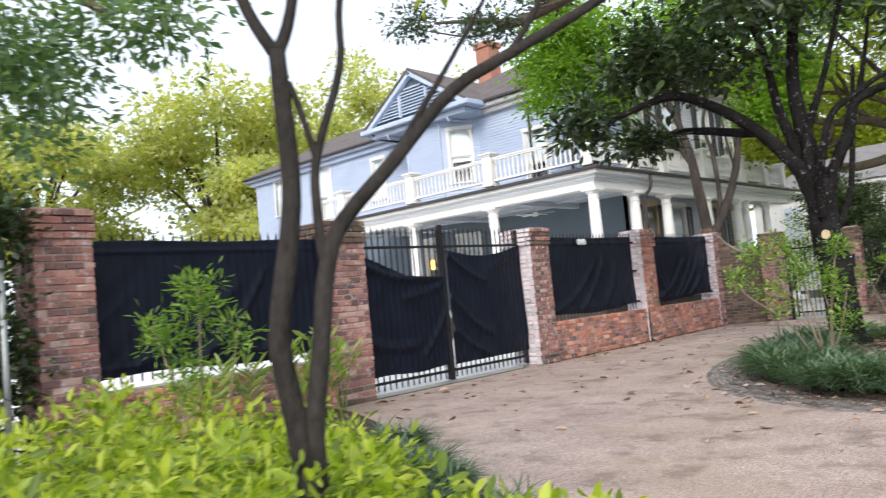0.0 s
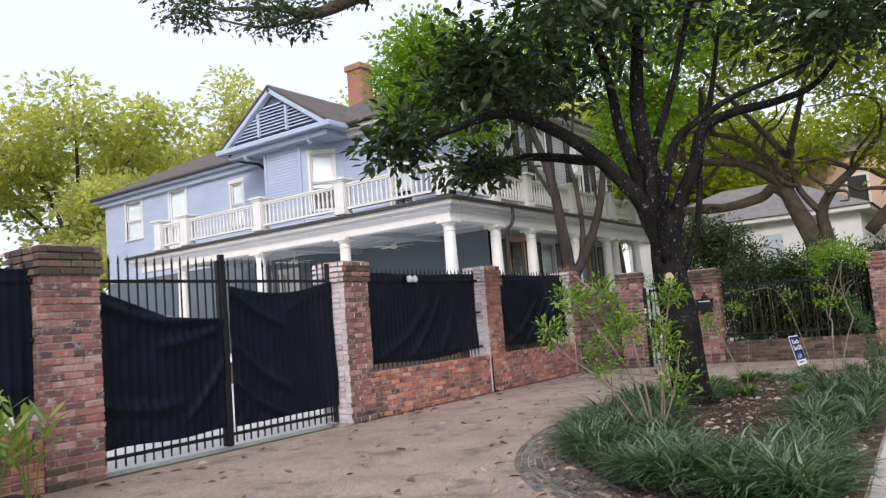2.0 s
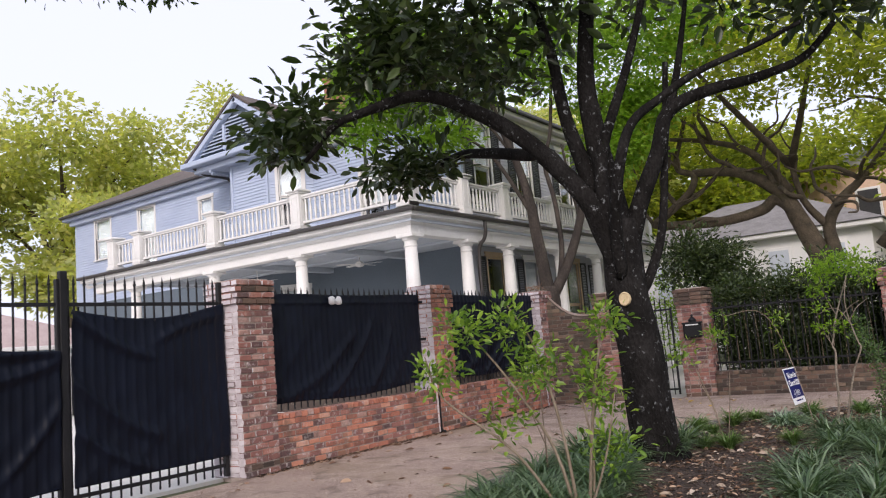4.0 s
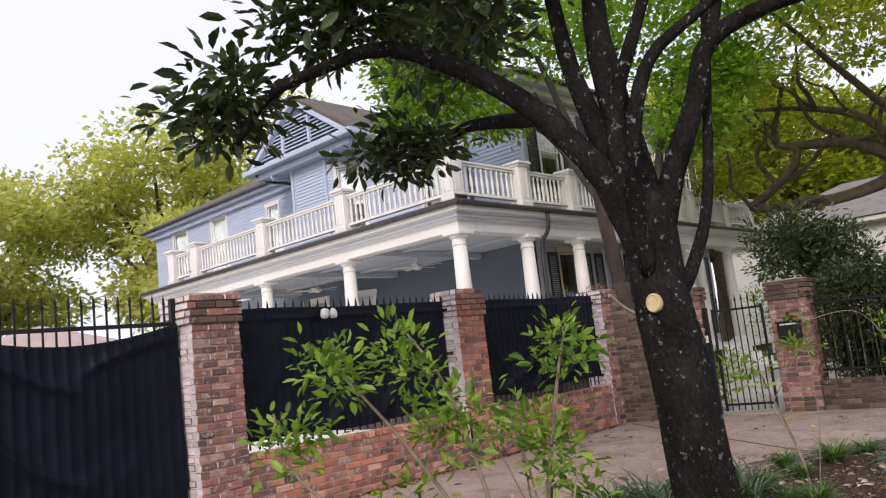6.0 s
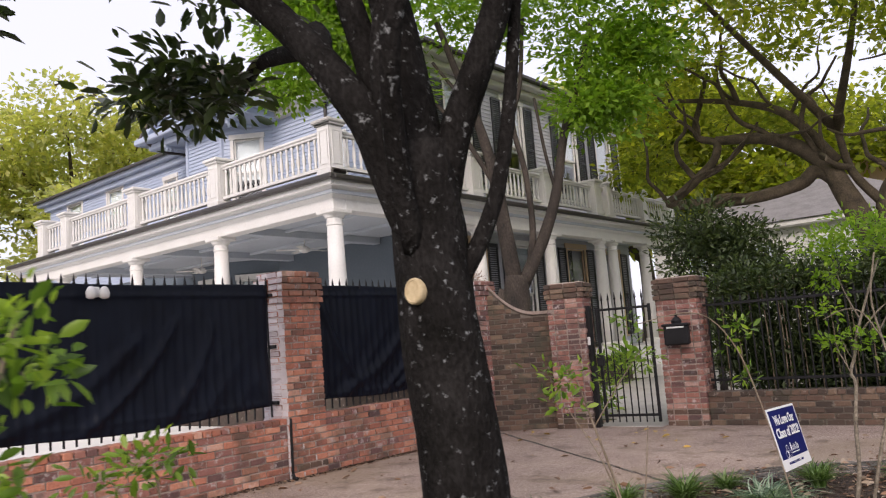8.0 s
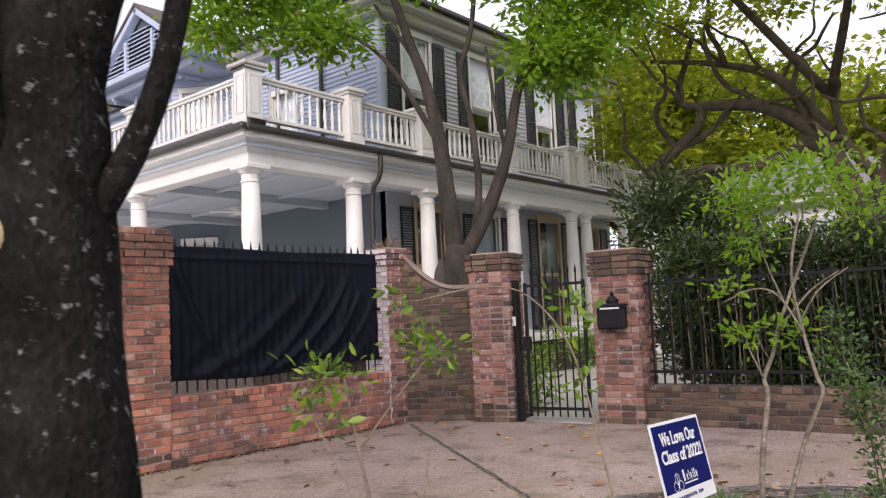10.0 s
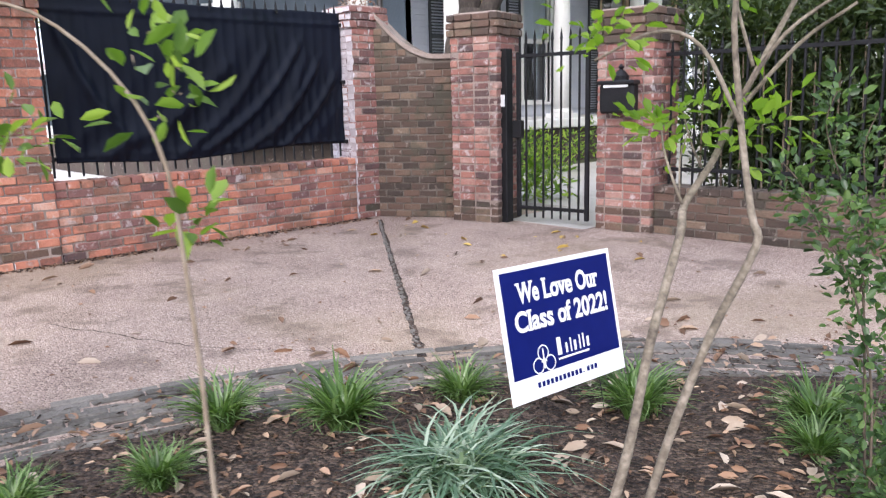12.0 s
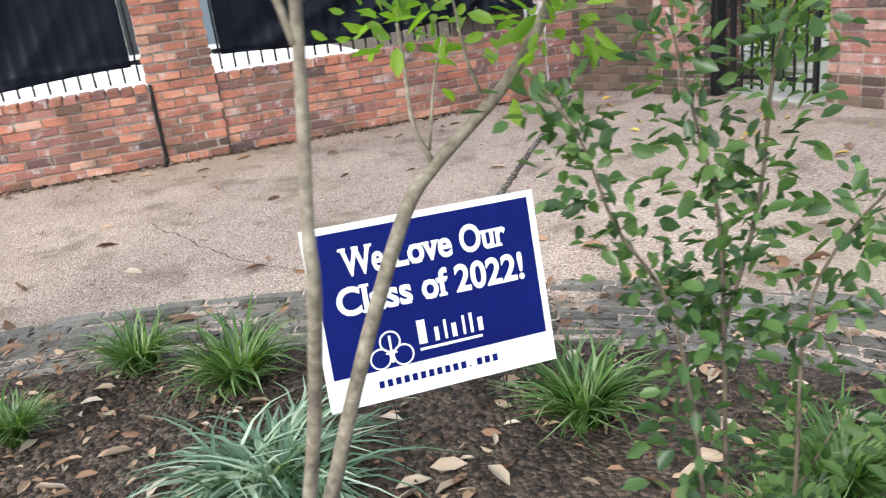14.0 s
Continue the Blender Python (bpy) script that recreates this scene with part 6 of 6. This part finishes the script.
for i in range(34):
    x = trng.uniform(-5.2, -1.6)
    tuft(x, bed_edge(x) - trng.uniform(0.12, 0.75), trng.uniform(0.7, 1.0), None, "dark green liriope tuft edging the hedge bed")


def ginger(x, y, seed):
    rng = random.Random(seed)
    t = thing("ginger_plant", "pale green ginger stalks with long leaves by the pillar", "plant", (x, y, 0.02), 0, "ginger stalks by the pillar")
    for s in range(4):
        a, h = rng.uniform(0, 6.28), rng.uniform(0.55, 1.0)
        top = Vector((0.22 * math.cos(a), 0.22 * math.sin(a), h))
        part("stalk", Geo().tube([(0.03 * math.cos(a), 0.03 * math.sin(a), 0), top * 0.5 + Vector((0, 0, 0.03)), top], [0.009, 0.008, 0.005], 6, 3), L_GINGER, t)
        n = 9
        pos = np.array([list(top * (0.45 + 0.55 * i / n)) for i in range(n)])
        ang = [a + (math.pi if i % 2 else 0) + rng.uniform(-0.5, 0.5) for i in range(n)]
        aim = np.array([(math.cos(q) * 0.9, math.sin(q) * 0.9, rng.uniform(0.4, 1.1)) for q in ang])
        part("leaves", leaf_mesh("leaves", pos, aim, np.full(n, 0.27) * (0.7 + 0.5 * np.random.default_rng(seed + s).random(n)), 0.2, L_GINGER, np.random.default_rng(seed + s), 0.2, True), L_GINGER, t)


for k, (x, y) in enumerate([(-7.35, 6.0), (-7.2, 5.6), (-7.45, 5.2), (-6.9, 5.3), (-7.5, 4.7), (-7.4, 4.2)]):
    ginger(x, y, 300 + k)


# ---- fallen leaves ----
def litter(name, label, n, where, size, width, material, seed):
    rng = np.random.default_rng(seed)
    pos, k = [], 0
    while len(pos) < n:
        p = where(rng)
        if p is not None:
            pos.append(p)
    a = rng.random(n) * 6.283
    aim = np.stack([np.cos(a), np.sin(a), 0.25 * rng.random(n) - 0.03], 1)
    return tagged(part(name, leaf_mesh(name, np.array(pos), aim, size * (0.5 + rng.random(n)), width, material, rng, 0.25, True), material), label, "leaf litter", kind="stuff")


def in_bed(rng):
    x, y = rng.uniform(-4.2, -1.05), rng.uniform(7.6, 17.0)
    if x > edge_x(y) - 0.03 or ((x + 1.2) / 3.0) ** 2 + ((y - 12.3) / 4.75) ** 2 > 1:
        return None
    return x, y, max(bed_height(x, y), 0.0) + 0.012


def on_drive(rng):
    x, y = rng.uniform(-7.7, -1.3), rng.uniform(5.5, 19.0)
    e = ((x + 1.2) / 3.15) ** 2 + ((y - 12.3) / 4.9) ** 2
    if e < 1 or x > edge_x(y) or (rng.random() > 0.35 and not (e < 1.7 or x < -7.2)):
        return None
    return x, y, 0.006


def on_edging(rng):
    x, y = rng.uniform(-5.1, -1.2), rng.uniform(7.0, 17.6)
    e = ((x + 1.2) / 3.05) ** 2 + ((y - 12.3) / 4.8) ** 2
    if not 1 < e < 1.34 or x > edge_x(y) - 0.05 or rng.random() < (e - 1) * 2.6:
        return None
    return x, y, 0.016


litter("edging_litter", "dry leaves and crumbs blown over the brick edging", 420, on_edging, 0.05, 0.42, L_DEAD, 31)
litter("edging_chips", "dark mulch splinters spilled over the brick edging", 2600, on_edging, 0.035, 0.2, SOIL, 32)
litter("bed_litter", "dry brown leaf litter over the mulch", 3000, in_bed, 0.048, 0.42, L_DEAD, 21)
litter("pale_litter", "larger pale dry leaves lying on the mulch", 620, in_bed, 0.075, 0.42, L_DRY, 26)
litter("mulch_chips", "short dark bark mulch splinters", 9000, in_bed, 0.05, 0.12, SOIL, 25)
litter("driveway_litter", "scattered dry brown leaves on the driveway", 190, on_drive, 0.1, 0.4, L_DEAD, 22)
litter("pale_driveway_litter", "a few pale curled leaves on the driveway", 60, on_drive, 0.1, 0.4, L_DRY, 27)
litter("small_litter", "small crumbs of dry leaves on the driveway", 900, on_drive, 0.022, 0.5, L_DEAD, 24)
litter("wall_foot_debris", "dark crumbs and dry leaves along the foot of the brick wall", 900, lambda r: (-7.9 + 0.16 * r.random() ** 2.0, r.uniform(11.0, 18.6), 0.006), 0.035, 0.4, L_DEAD, 33)
litter("wall_foot_soil", "dark soil swept against the foot of the brick wall", 1600, lambda r: (-7.92 + 0.12 * r.random() ** 2.2, r.uniform(11.0, 18.6), 0.005), 0.03, 0.5, SOIL, 34)
litter("yellow_leaves", "a few yellow leaves near the garden gate", 22, lambda r: (r.uniform(-7.3, -4.3), r.uniform(17.8, 19.3), 0.008), 0.085, 0.45, L_YELLOW, 23)

# ---- yard sign ----
ys = new("yard_sign")
tagged(ys, "navy and white yard sign on thin wire legs in the mulch", "yard sign")
X, Z = Vector((0.02, 0.617, -0.012)).normalized(), Vector((-0.1, 0.0, 0.46)).normalized()
Nn = Z.cross(X).normalized()
Z = X.cross(Nn)
ys.matrix_world = Matrix(((X.x, Nn.x, Z.x, -2.672), (X.y, Nn.y, Z.y, 15.2), (X.z, Nn.z, Z.z, 0.262), (0, 0, 0, 1)))
part("board", Geo().box((0, 0.0, 0), (0.617, 0.005, 0.463), 0.001), SIGN_WHITE, ys)
part("blue_panel", Geo().box((0.02, -0.0022, 0.082), (0.597, -0.0005, 0.446)), SIGN_BLUE, ys, "navy printed panel")
for x in (0.16, 0.46):
    part("leg", Geo().tube([(x, 0.003, -0.3), (x, 0.003, 0.0), (x, 0.003, 0.1)], [0.0015] * 3, 6), BLACK_METAL, ys)


def add_serifs(me, size):
    """Slab serifs under and over the straight stems of the letters."""
    g = Geo()
    g.add([v.co for v in me.vertices], [tuple(p.vertices) for p in me.polygons])
    done = set()
    for e in me.edges:
        a, b = (me.vertices[k].co for k in e.vertices)
        lo, hi = min(a.x, b.x), max(a.x, b.x)
        w = hi - lo
        if abs(a.y - b.y) > 1e-4 or not 0.06 * size < w < 0.3 * size or (round(lo, 4), round(a.y, 4)) in done:
            continue
        done.add((round(lo, 4), round(a.y, 4)))
        foot = abs(a.y) < 0.03 * size
        if foot or a.y > 0.4 * size:
            d, ext = 0.075 * size, (0.06 if w > 0.09 * size else 0.045) * size
            y0, y1 = (a.y, a.y + d) if foot else (a.y - d, a.y)
            g.box((lo - ext, y0, -0.0004), (hi + ext, y1, 0.0004))
    return g.mesh("lettering", SIGN_WHITE, fix=False)


def lettering(text, x, z, size, material, width, bold=0.0, serif=False):
    cu = bpy.data.curves.new("lettering", "FONT")
    cu.body, cu.size, cu.extrude, cu.offset = text, size, 0.0006, bold
    cu.resolution_u = 4
    tmp = bpy.data.objects.new("lettering", cu)
    scene.collection.objects.link(tmp)
    me = bpy.data.meshes.new_from_object(tmp.evaluated_get(bpy.context.evaluated_depsgraph_get()))
    bpy.data.objects.remove(tmp)
    if serif:
        me = add_serifs(me, size)
    me.materials.clear()
    me.materials.append(material)
    co = [v.co.x for v in me.vertices]
    s = width / (max(co) - min(co))
    ob = new("lettering", me)
    ob.parent = ys
    ob.matrix_local = Matrix.Translation((x - min(co) * s, -0.0035, z)) @ Matrix.Rotation(radians(90), 4, "X") @ Matrix.Diagonal((s, 1, 1, 1))
    return ob


for word, x, z, w, slab in [("We", 0.085, 0.335, 0.112, True), ("Love", 0.216, 0.335, 0.16, True), ("Our", 0.398, 0.335, 0.127, True), ("Class", 0.06, 0.238, 0.193, True), ("of", 0.279, 0.238, 0.072, True), ("2022!", 0.37, 0.238, 0.19, False)]:
    lettering(word, x, z, 0.098, SIGN_WHITE, w, 0.0026, slab)
for k in range(15):
    part("address_bar", Geo().box((0.13 + 0.022 * k, -0.0024, 0.036), (0.13 + 0.022 * k + (0.005 if k == 11 else 0.013), -0.0005, 0.04 if k == 11 else 0.054)), SIGN_BLUE, ys)
# the emblem and its name as plain shapes
for cx, cz in ((0.175, 0.15), (0.145, 0.11), (0.205, 0.11)):
    ring = Geo()
    n = 28
    for k in range(n):
        a, b = 2 * math.pi * k / n, 2 * math.pi * (k + 1) / n
        ring.add([(cx + r * math.cos(t), -0.0032, cz + r * math.sin(t)) for r, t in ((0.028, a), (0.028, b), (0.0235, b), (0.0235, a))], [(0, 1, 2, 3)])
    part("emblem_ring", ring, SIGN_WHITE, ys)
part("emblem_stem", Geo().box((0.172, -0.0034, 0.095), (0.178, -0.003, 0.165)).box((0.16, -0.0034, 0.118), (0.19, -0.003, 0.123)), SIGN_WHITE, ys)
xx = 0.25
for w, h in ((0.036, 0.062), (0.018, 0.036), (0.012, 0.05), (0.022, 0.036), (0.012, 0.05), (0.014, 0.052), (0.022, 0.036)):
    part("name_bar", Geo().box((xx, -0.0034, 0.125), (xx + w * 0.6, -0.003, 0.125 + h)), SIGN_WHITE, ys)
    xx += w + 0.008
part("name_line", Geo().box((0.25, -0.0034, 0.108), (0.42, -0.003, 0.115)), SIGN_WHITE, ys)

# ---- brickwork ----
brng = random.Random(9)


def brick_mesh(l, w, h, material, seed):
    g, r = Geo().box((-l / 2, -w / 2, -h / 2), (l / 2, w / 2, h / 2), 0.006), random.Random(seed)
    g.v = [(x + r.uniform(-0.005, 0.005), y + r.uniform(-0.004, 0.004), z + r.uniform(-0.004, 0.004)) for x, y, z in g.v]
    return g.mesh("brick", material)


CH = 0.0765
RED = [brick_mesh(0.198, 0.096, 0.063, BRICK, k) for k in range(6)]
PLUM = [brick_mesh(0.198, 0.096, 0.063, PLUM_BRICK, k) for k in range(6)]
OLD = [brick_mesh(0.198, 0.096, 0.063, DARK_BRICK, k) for k in range(6)]


def pale_side_set(set_, axis):
    """The same bricks with a paler colour on the face that looks down the given axis."""
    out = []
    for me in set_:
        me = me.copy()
        me.materials.append(PALE_SIDE_BRICK)
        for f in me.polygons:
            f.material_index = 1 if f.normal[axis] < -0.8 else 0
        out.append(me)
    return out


def course(parent, set_, x0, x1, y, z, rz_axis, off, out=0.0):
    """Bricks in a row; rz_axis 0: along x at y, 1: along y at x=y."""
    n = max(1, round((x1 - x0) / 0.211))
    edges = [x0] + [x0 + (i + off) * (x1 - x0) / n for i in range(0 if off else 1, n)] + [x1]
    edges = [e for i, e in enumerate(edges) if i == 0 or e > edges[i - 1] + 0.02]
    for a, b in zip(edges, edges[1:]):
        l = b - a - brng.uniform(0.011, 0.019)
        if l < 0.03:
            continue
        c = (a + b) / 2
        j = out + brng.uniform(-0.006, 0.006)
        loc = (c, y + j, z) if rz_axis == 0 else (y + j, c, z)
        piece("brick", set_[brng.randrange(6)], parent, loc, (math.pi / 2 if rz_axis else 0) + brng.uniform(-0.012, 0.012), (l / 0.198, 1, brng.uniform(0.9, 1.04)), 0, brng.uniform(-0.012, 0.012))


def pillar(cx, cy, wx, wy, h, rz, label, set_=RED, cap=4, dark_cap=False, rough_top=False, pale_south=False):
    t = thing("brick_pillar", label, "brick pillar", (cx, cy, 0), rz, "brick pillars of the fence")
    n = round(h / CH)
    faced, ended = (pale_side_set(set_, 1), pale_side_set(set_, 0)) if pale_south else (set_, set_)
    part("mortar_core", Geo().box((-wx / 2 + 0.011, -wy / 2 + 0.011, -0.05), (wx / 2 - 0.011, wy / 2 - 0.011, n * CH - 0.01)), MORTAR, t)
    if pale_south:
        part("limewashed_joints", Geo().box((-wx / 2 + 0.012, -wy / 2 + 0.006, 0.02), (wx / 2 - 0.012, -wy / 2 + 0.03, n * CH - 0.02)), PALE_SIDE_BRICK, t, "pale joints on the south side")
    for i in range(n):
        z = (i + 0.5) * CH
        e = 0.028 if n - cap <= i else 0.0
        s = OLD if (dark_cap and i >= n - cap) or (set_ is not OLD and i < 3 and brng.random() < 0.7) else set_
        hx, hy = wx / 2 + e, wy / 2 + e
        off = 0.5 if i % 2 else 0.0
        if rough_top and i == n - 1:
            hx, hy = hx - 0.02, hy - 0.02
        if i % 2:
            for sg in (-1, 1):
                course(t, faced if pale_south and sg < 0 else s, -hx, hx, sg * (hy - 0.048), z, 0, off)
                course(t, s, -hy + 0.1, hy - 0.1, sg * (hx - 0.048), z, 1, 0.0)
        else:
            for sg in (-1, 1):
                course(t, ended if pale_south else s, -hy, hy, sg * (hx - 0.048), z, 1, off)
                course(t, faced if pale_south and sg < 0 else s, -hx + 0.1, hx - 0.1, sg * (hy - 0.048), z, 0, 0.0)
    if not rough_top:
        part("cap_slab", Geo().box((-wx / 2 + 0.02, -wy / 2 + 0.02, n * CH - 0.02), (wx / 2 - 0.02, wy / 2 - 0.02, n * CH + 0.012), 0.015), MORTAR, t)
    return t


pillar(-8.2, 3.1, 0.6, 0.58, 2.5, 0, "weathered red brick pillar with a corbelled cap", PLUM)
pillar(-8.22, 6.75, 0.62, 0.64, 2.43, 0, "red brick pillar hinging the driveway gate", PLUM, dark_cap=True)
pillar(-8.18, 11.15, 0.58, 0.56, 2.4, 0, "red brick pillar beside the closing edge of the driveway gate", PLUM, dark_cap=True, pale_south=True)
pillar(-8.14, 15.1, 0.48, 0.56, 2.38, 0, "bright red brick pillar with worn top courses", rough_top=True, cap=5, pale_south=True)
pillar(-8.14, 18.72, 0.46, 0.46, 2.3, 0, "weathered brick pillar at the fence corner with dry weeds on top", PLUM, cap=3, pale_south=True)
pillar(-6.84, 19.42, 0.56, 0.5, 2.13, 14, "weathered brick pillar with a dark mossy cap", PLUM, dark_cap=True, cap=3)
pillar(-5.28, 19.9, 0.58, 0.56, 2.1, 6, "brick pillar carrying the mailbox", PLUM, dark_cap=True, cap=4)
pillar(-1.8, 20.15, 0.54, 0.54, 2.1, 3, "red brick pillar at the end of the low wall", PLUM)


def low_wall(a, b, h, label, set_):
    ln = math.dist(a, b)
    t = thing("brick_wall", label, "brick wall", (*a, 0), math.degrees(math.atan2(b[1] - a[1], b[0] - a[0])), "low brick walls under the fence", "structure")
    part("mortar_core", Geo().box((0, 0.011, -0.05), (ln, 0.3, h - 0.012)), MORTAR_OLD if set_ is OLD else MORTAR, t)
    n = round(h / CH) - 1
    for i in range(n):
        course(t, set_, 0, ln, 0.048, (i + 0.5) * CH, 0, 0.5 if i % 2 else 0.0)
    z, k = n * CH + 0.036, int(ln / 0.1065)
    for i in range(k):
        piece("brick", set_[brng.randrange(6)], t, ((i + 0.5) * ln / k, 0.1 - 0.006, z + brng.uniform(-0.004, 0.004)), math.pi / 2 + brng.uniform(-0.02, 0.02), (1.02, 0.97, 1))
    return t


MIX = RED[:4] + PLUM[2:4]
low_wall((-7.93, 3.4), (-7.93, 6.43), 0.65, "low red brick wall under the fence panel", MIX)
low_wall((-7.93, 11.43), (-7.93, 14.82), 0.66, "low red brick wall with a sloping damp foot", MIX)
low_wall((-7.93, 15.38), (-7.93, 18.49), 0.67, "low worn orange brick wall under the fence panel", MIX)
low_wall((-4.97, 19.72), (-2.07, 19.88), 0.46, "low grey weathered brick wall before the hedge", OLD)


def scoop_wall(a, b):
    """Wall between the corner pillars with a concave top."""
    ln = math.dist(a, b)
    t = thing("brick_wall", "dark weathered brick wall with a concave swept top", "brick wall", (*a, 0), math.degrees(math.atan2(b[1] - a[1], b[0] - a[0])), kind="structure")

    def top(s):
        return 1.72 + 0.5 * (1 - min(1.0, s / (ln * 0.75))) ** 2.0

    g, n = Geo(), 24
    for i in range(n + 1):
        s = ln * i / n
        z = top(s)
        g.add([(s, 0.011, -0.05), (s, 0.011, z), (s, 0.28, z), (s, 0.28, -0.05)], [])
    for i in range(n):
        q = 4 * i
        g.f += [(q, q + 4, q + 5, q + 1), (q + 1, q + 5, q + 6, q + 2), (q + 2, q + 6, q + 7, q + 3)]
    g.f += [(0, 1, 2, 3), (4 * n, 4 * n + 3, 4 * n + 2, 4 * n + 1)]
    part("mortar_core", g, MORTAR_OLD, t)
    c = Geo()
    for i in range(n + 1):
        s = ln * i / n
        z = top(s)
        c.add([(s, -0.02, z), (s, -0.02, z + 0.05), (s, 0.3, z + 0.05), (s, 0.3, z)], [])
    for i in range(n):
        q = 4 * i
        c.f += [(q, q + 4, q + 5, q + 1), (q + 1, q + 5, q + 6, q + 2), (q + 2, q + 6, q + 7, q + 3), (q + 3, q + 7, q + 4, q)]
    part("coping", c, MORTAR, t, "pale mortar coping")
    for i in range(int(2.2 / CH)):
        z = (i + 0.5) * CH
        end = ln
        while end > 0.05 and top(end) < z + 0.04:
            end -= 0.02
        if end > 0.08:
            course(t, OLD, 0, end, 0.048, z, 0, 0.5 if i % 2 else 0.0)
    return t


scoop_wall((-7.92, 18.78), (-7.1, 19.3))
shrub("wall_weeds", "dry brown weeds growing on the pillar top", "weeds", [([(-8.14, 18.72, 2.28), (-8.14, 18.74, 2.34), (-8.12, 18.72, 2.4)], 0.004, 0.002)], [(-8.14, 18.72, 2.36, 0.2, 0.2, 0.04, 20)], L_DEAD, 8, 0.03, 0.05, 0.25, 170)

# brick edging round the island
edging = thing("brick_edging", "curved grey brick edging round the planting island", "brick edging", kind="structure")
PAV = [brick_mesh(0.215, 0.058, 0.06, PAVER, 30 + k) for k in range(6)]
rest, laid = Geo(), 0
for row in range(9):
    a, b = 3.08 + 0.0655 * row, 4.83 + 0.0655 * row
    pts = [ellipse(a, b, i / 2400) for i in range(2401)]
    run, goal = 0.0, 0.23 * brng.random()
    for p, q in zip(pts, pts[1:]):
        run += math.dist(p, q)
        if run < goal:
            continue
        goal += 0.226
        if q[0] > edge_x(q[1]) - 0.1:
            continue
        ang, z = math.atan2(q[1] - p[1], q[0] - p[0]) + brng.uniform(-0.05, 0.05), -0.022 + brng.uniform(-0.009, 0.005)
        if (q[1] > 13.4 or q[1] < 8.6) and laid < 300:
            piece("brick", PAV[brng.randrange(6)], edging, (q[0], q[1], z), ang, (1, 1, 1), brng.uniform(-0.06, 0.06), brng.uniform(-0.02, 0.02))
            laid += 1
        else:
            rest.box((-0.107, -0.029, -0.03), (0.107, 0.029, 0.03), 0.005, Matrix.Translation((q[0], q[1], z)) @ Matrix.Rotation(ang, 4, "Z"))
PAVER_REST = mat("grey_paver_brick_rest", [(0.09, 0.085, 0.077), (0.17, 0.158, 0.14), (0.27, 0.245, 0.22)], 0.92, 6.0, 60, 1.0, 0.01, "island", 0.4, stain=((0.24, 0.21, 0.18), 14.0, 0.55, 0.6), grime=((0.06, 0.048, 0.038), 6.0, 0.52, 0.6))
tagged(part("edging_bricks", rest, PAVER_REST, edging), kind="stuff")
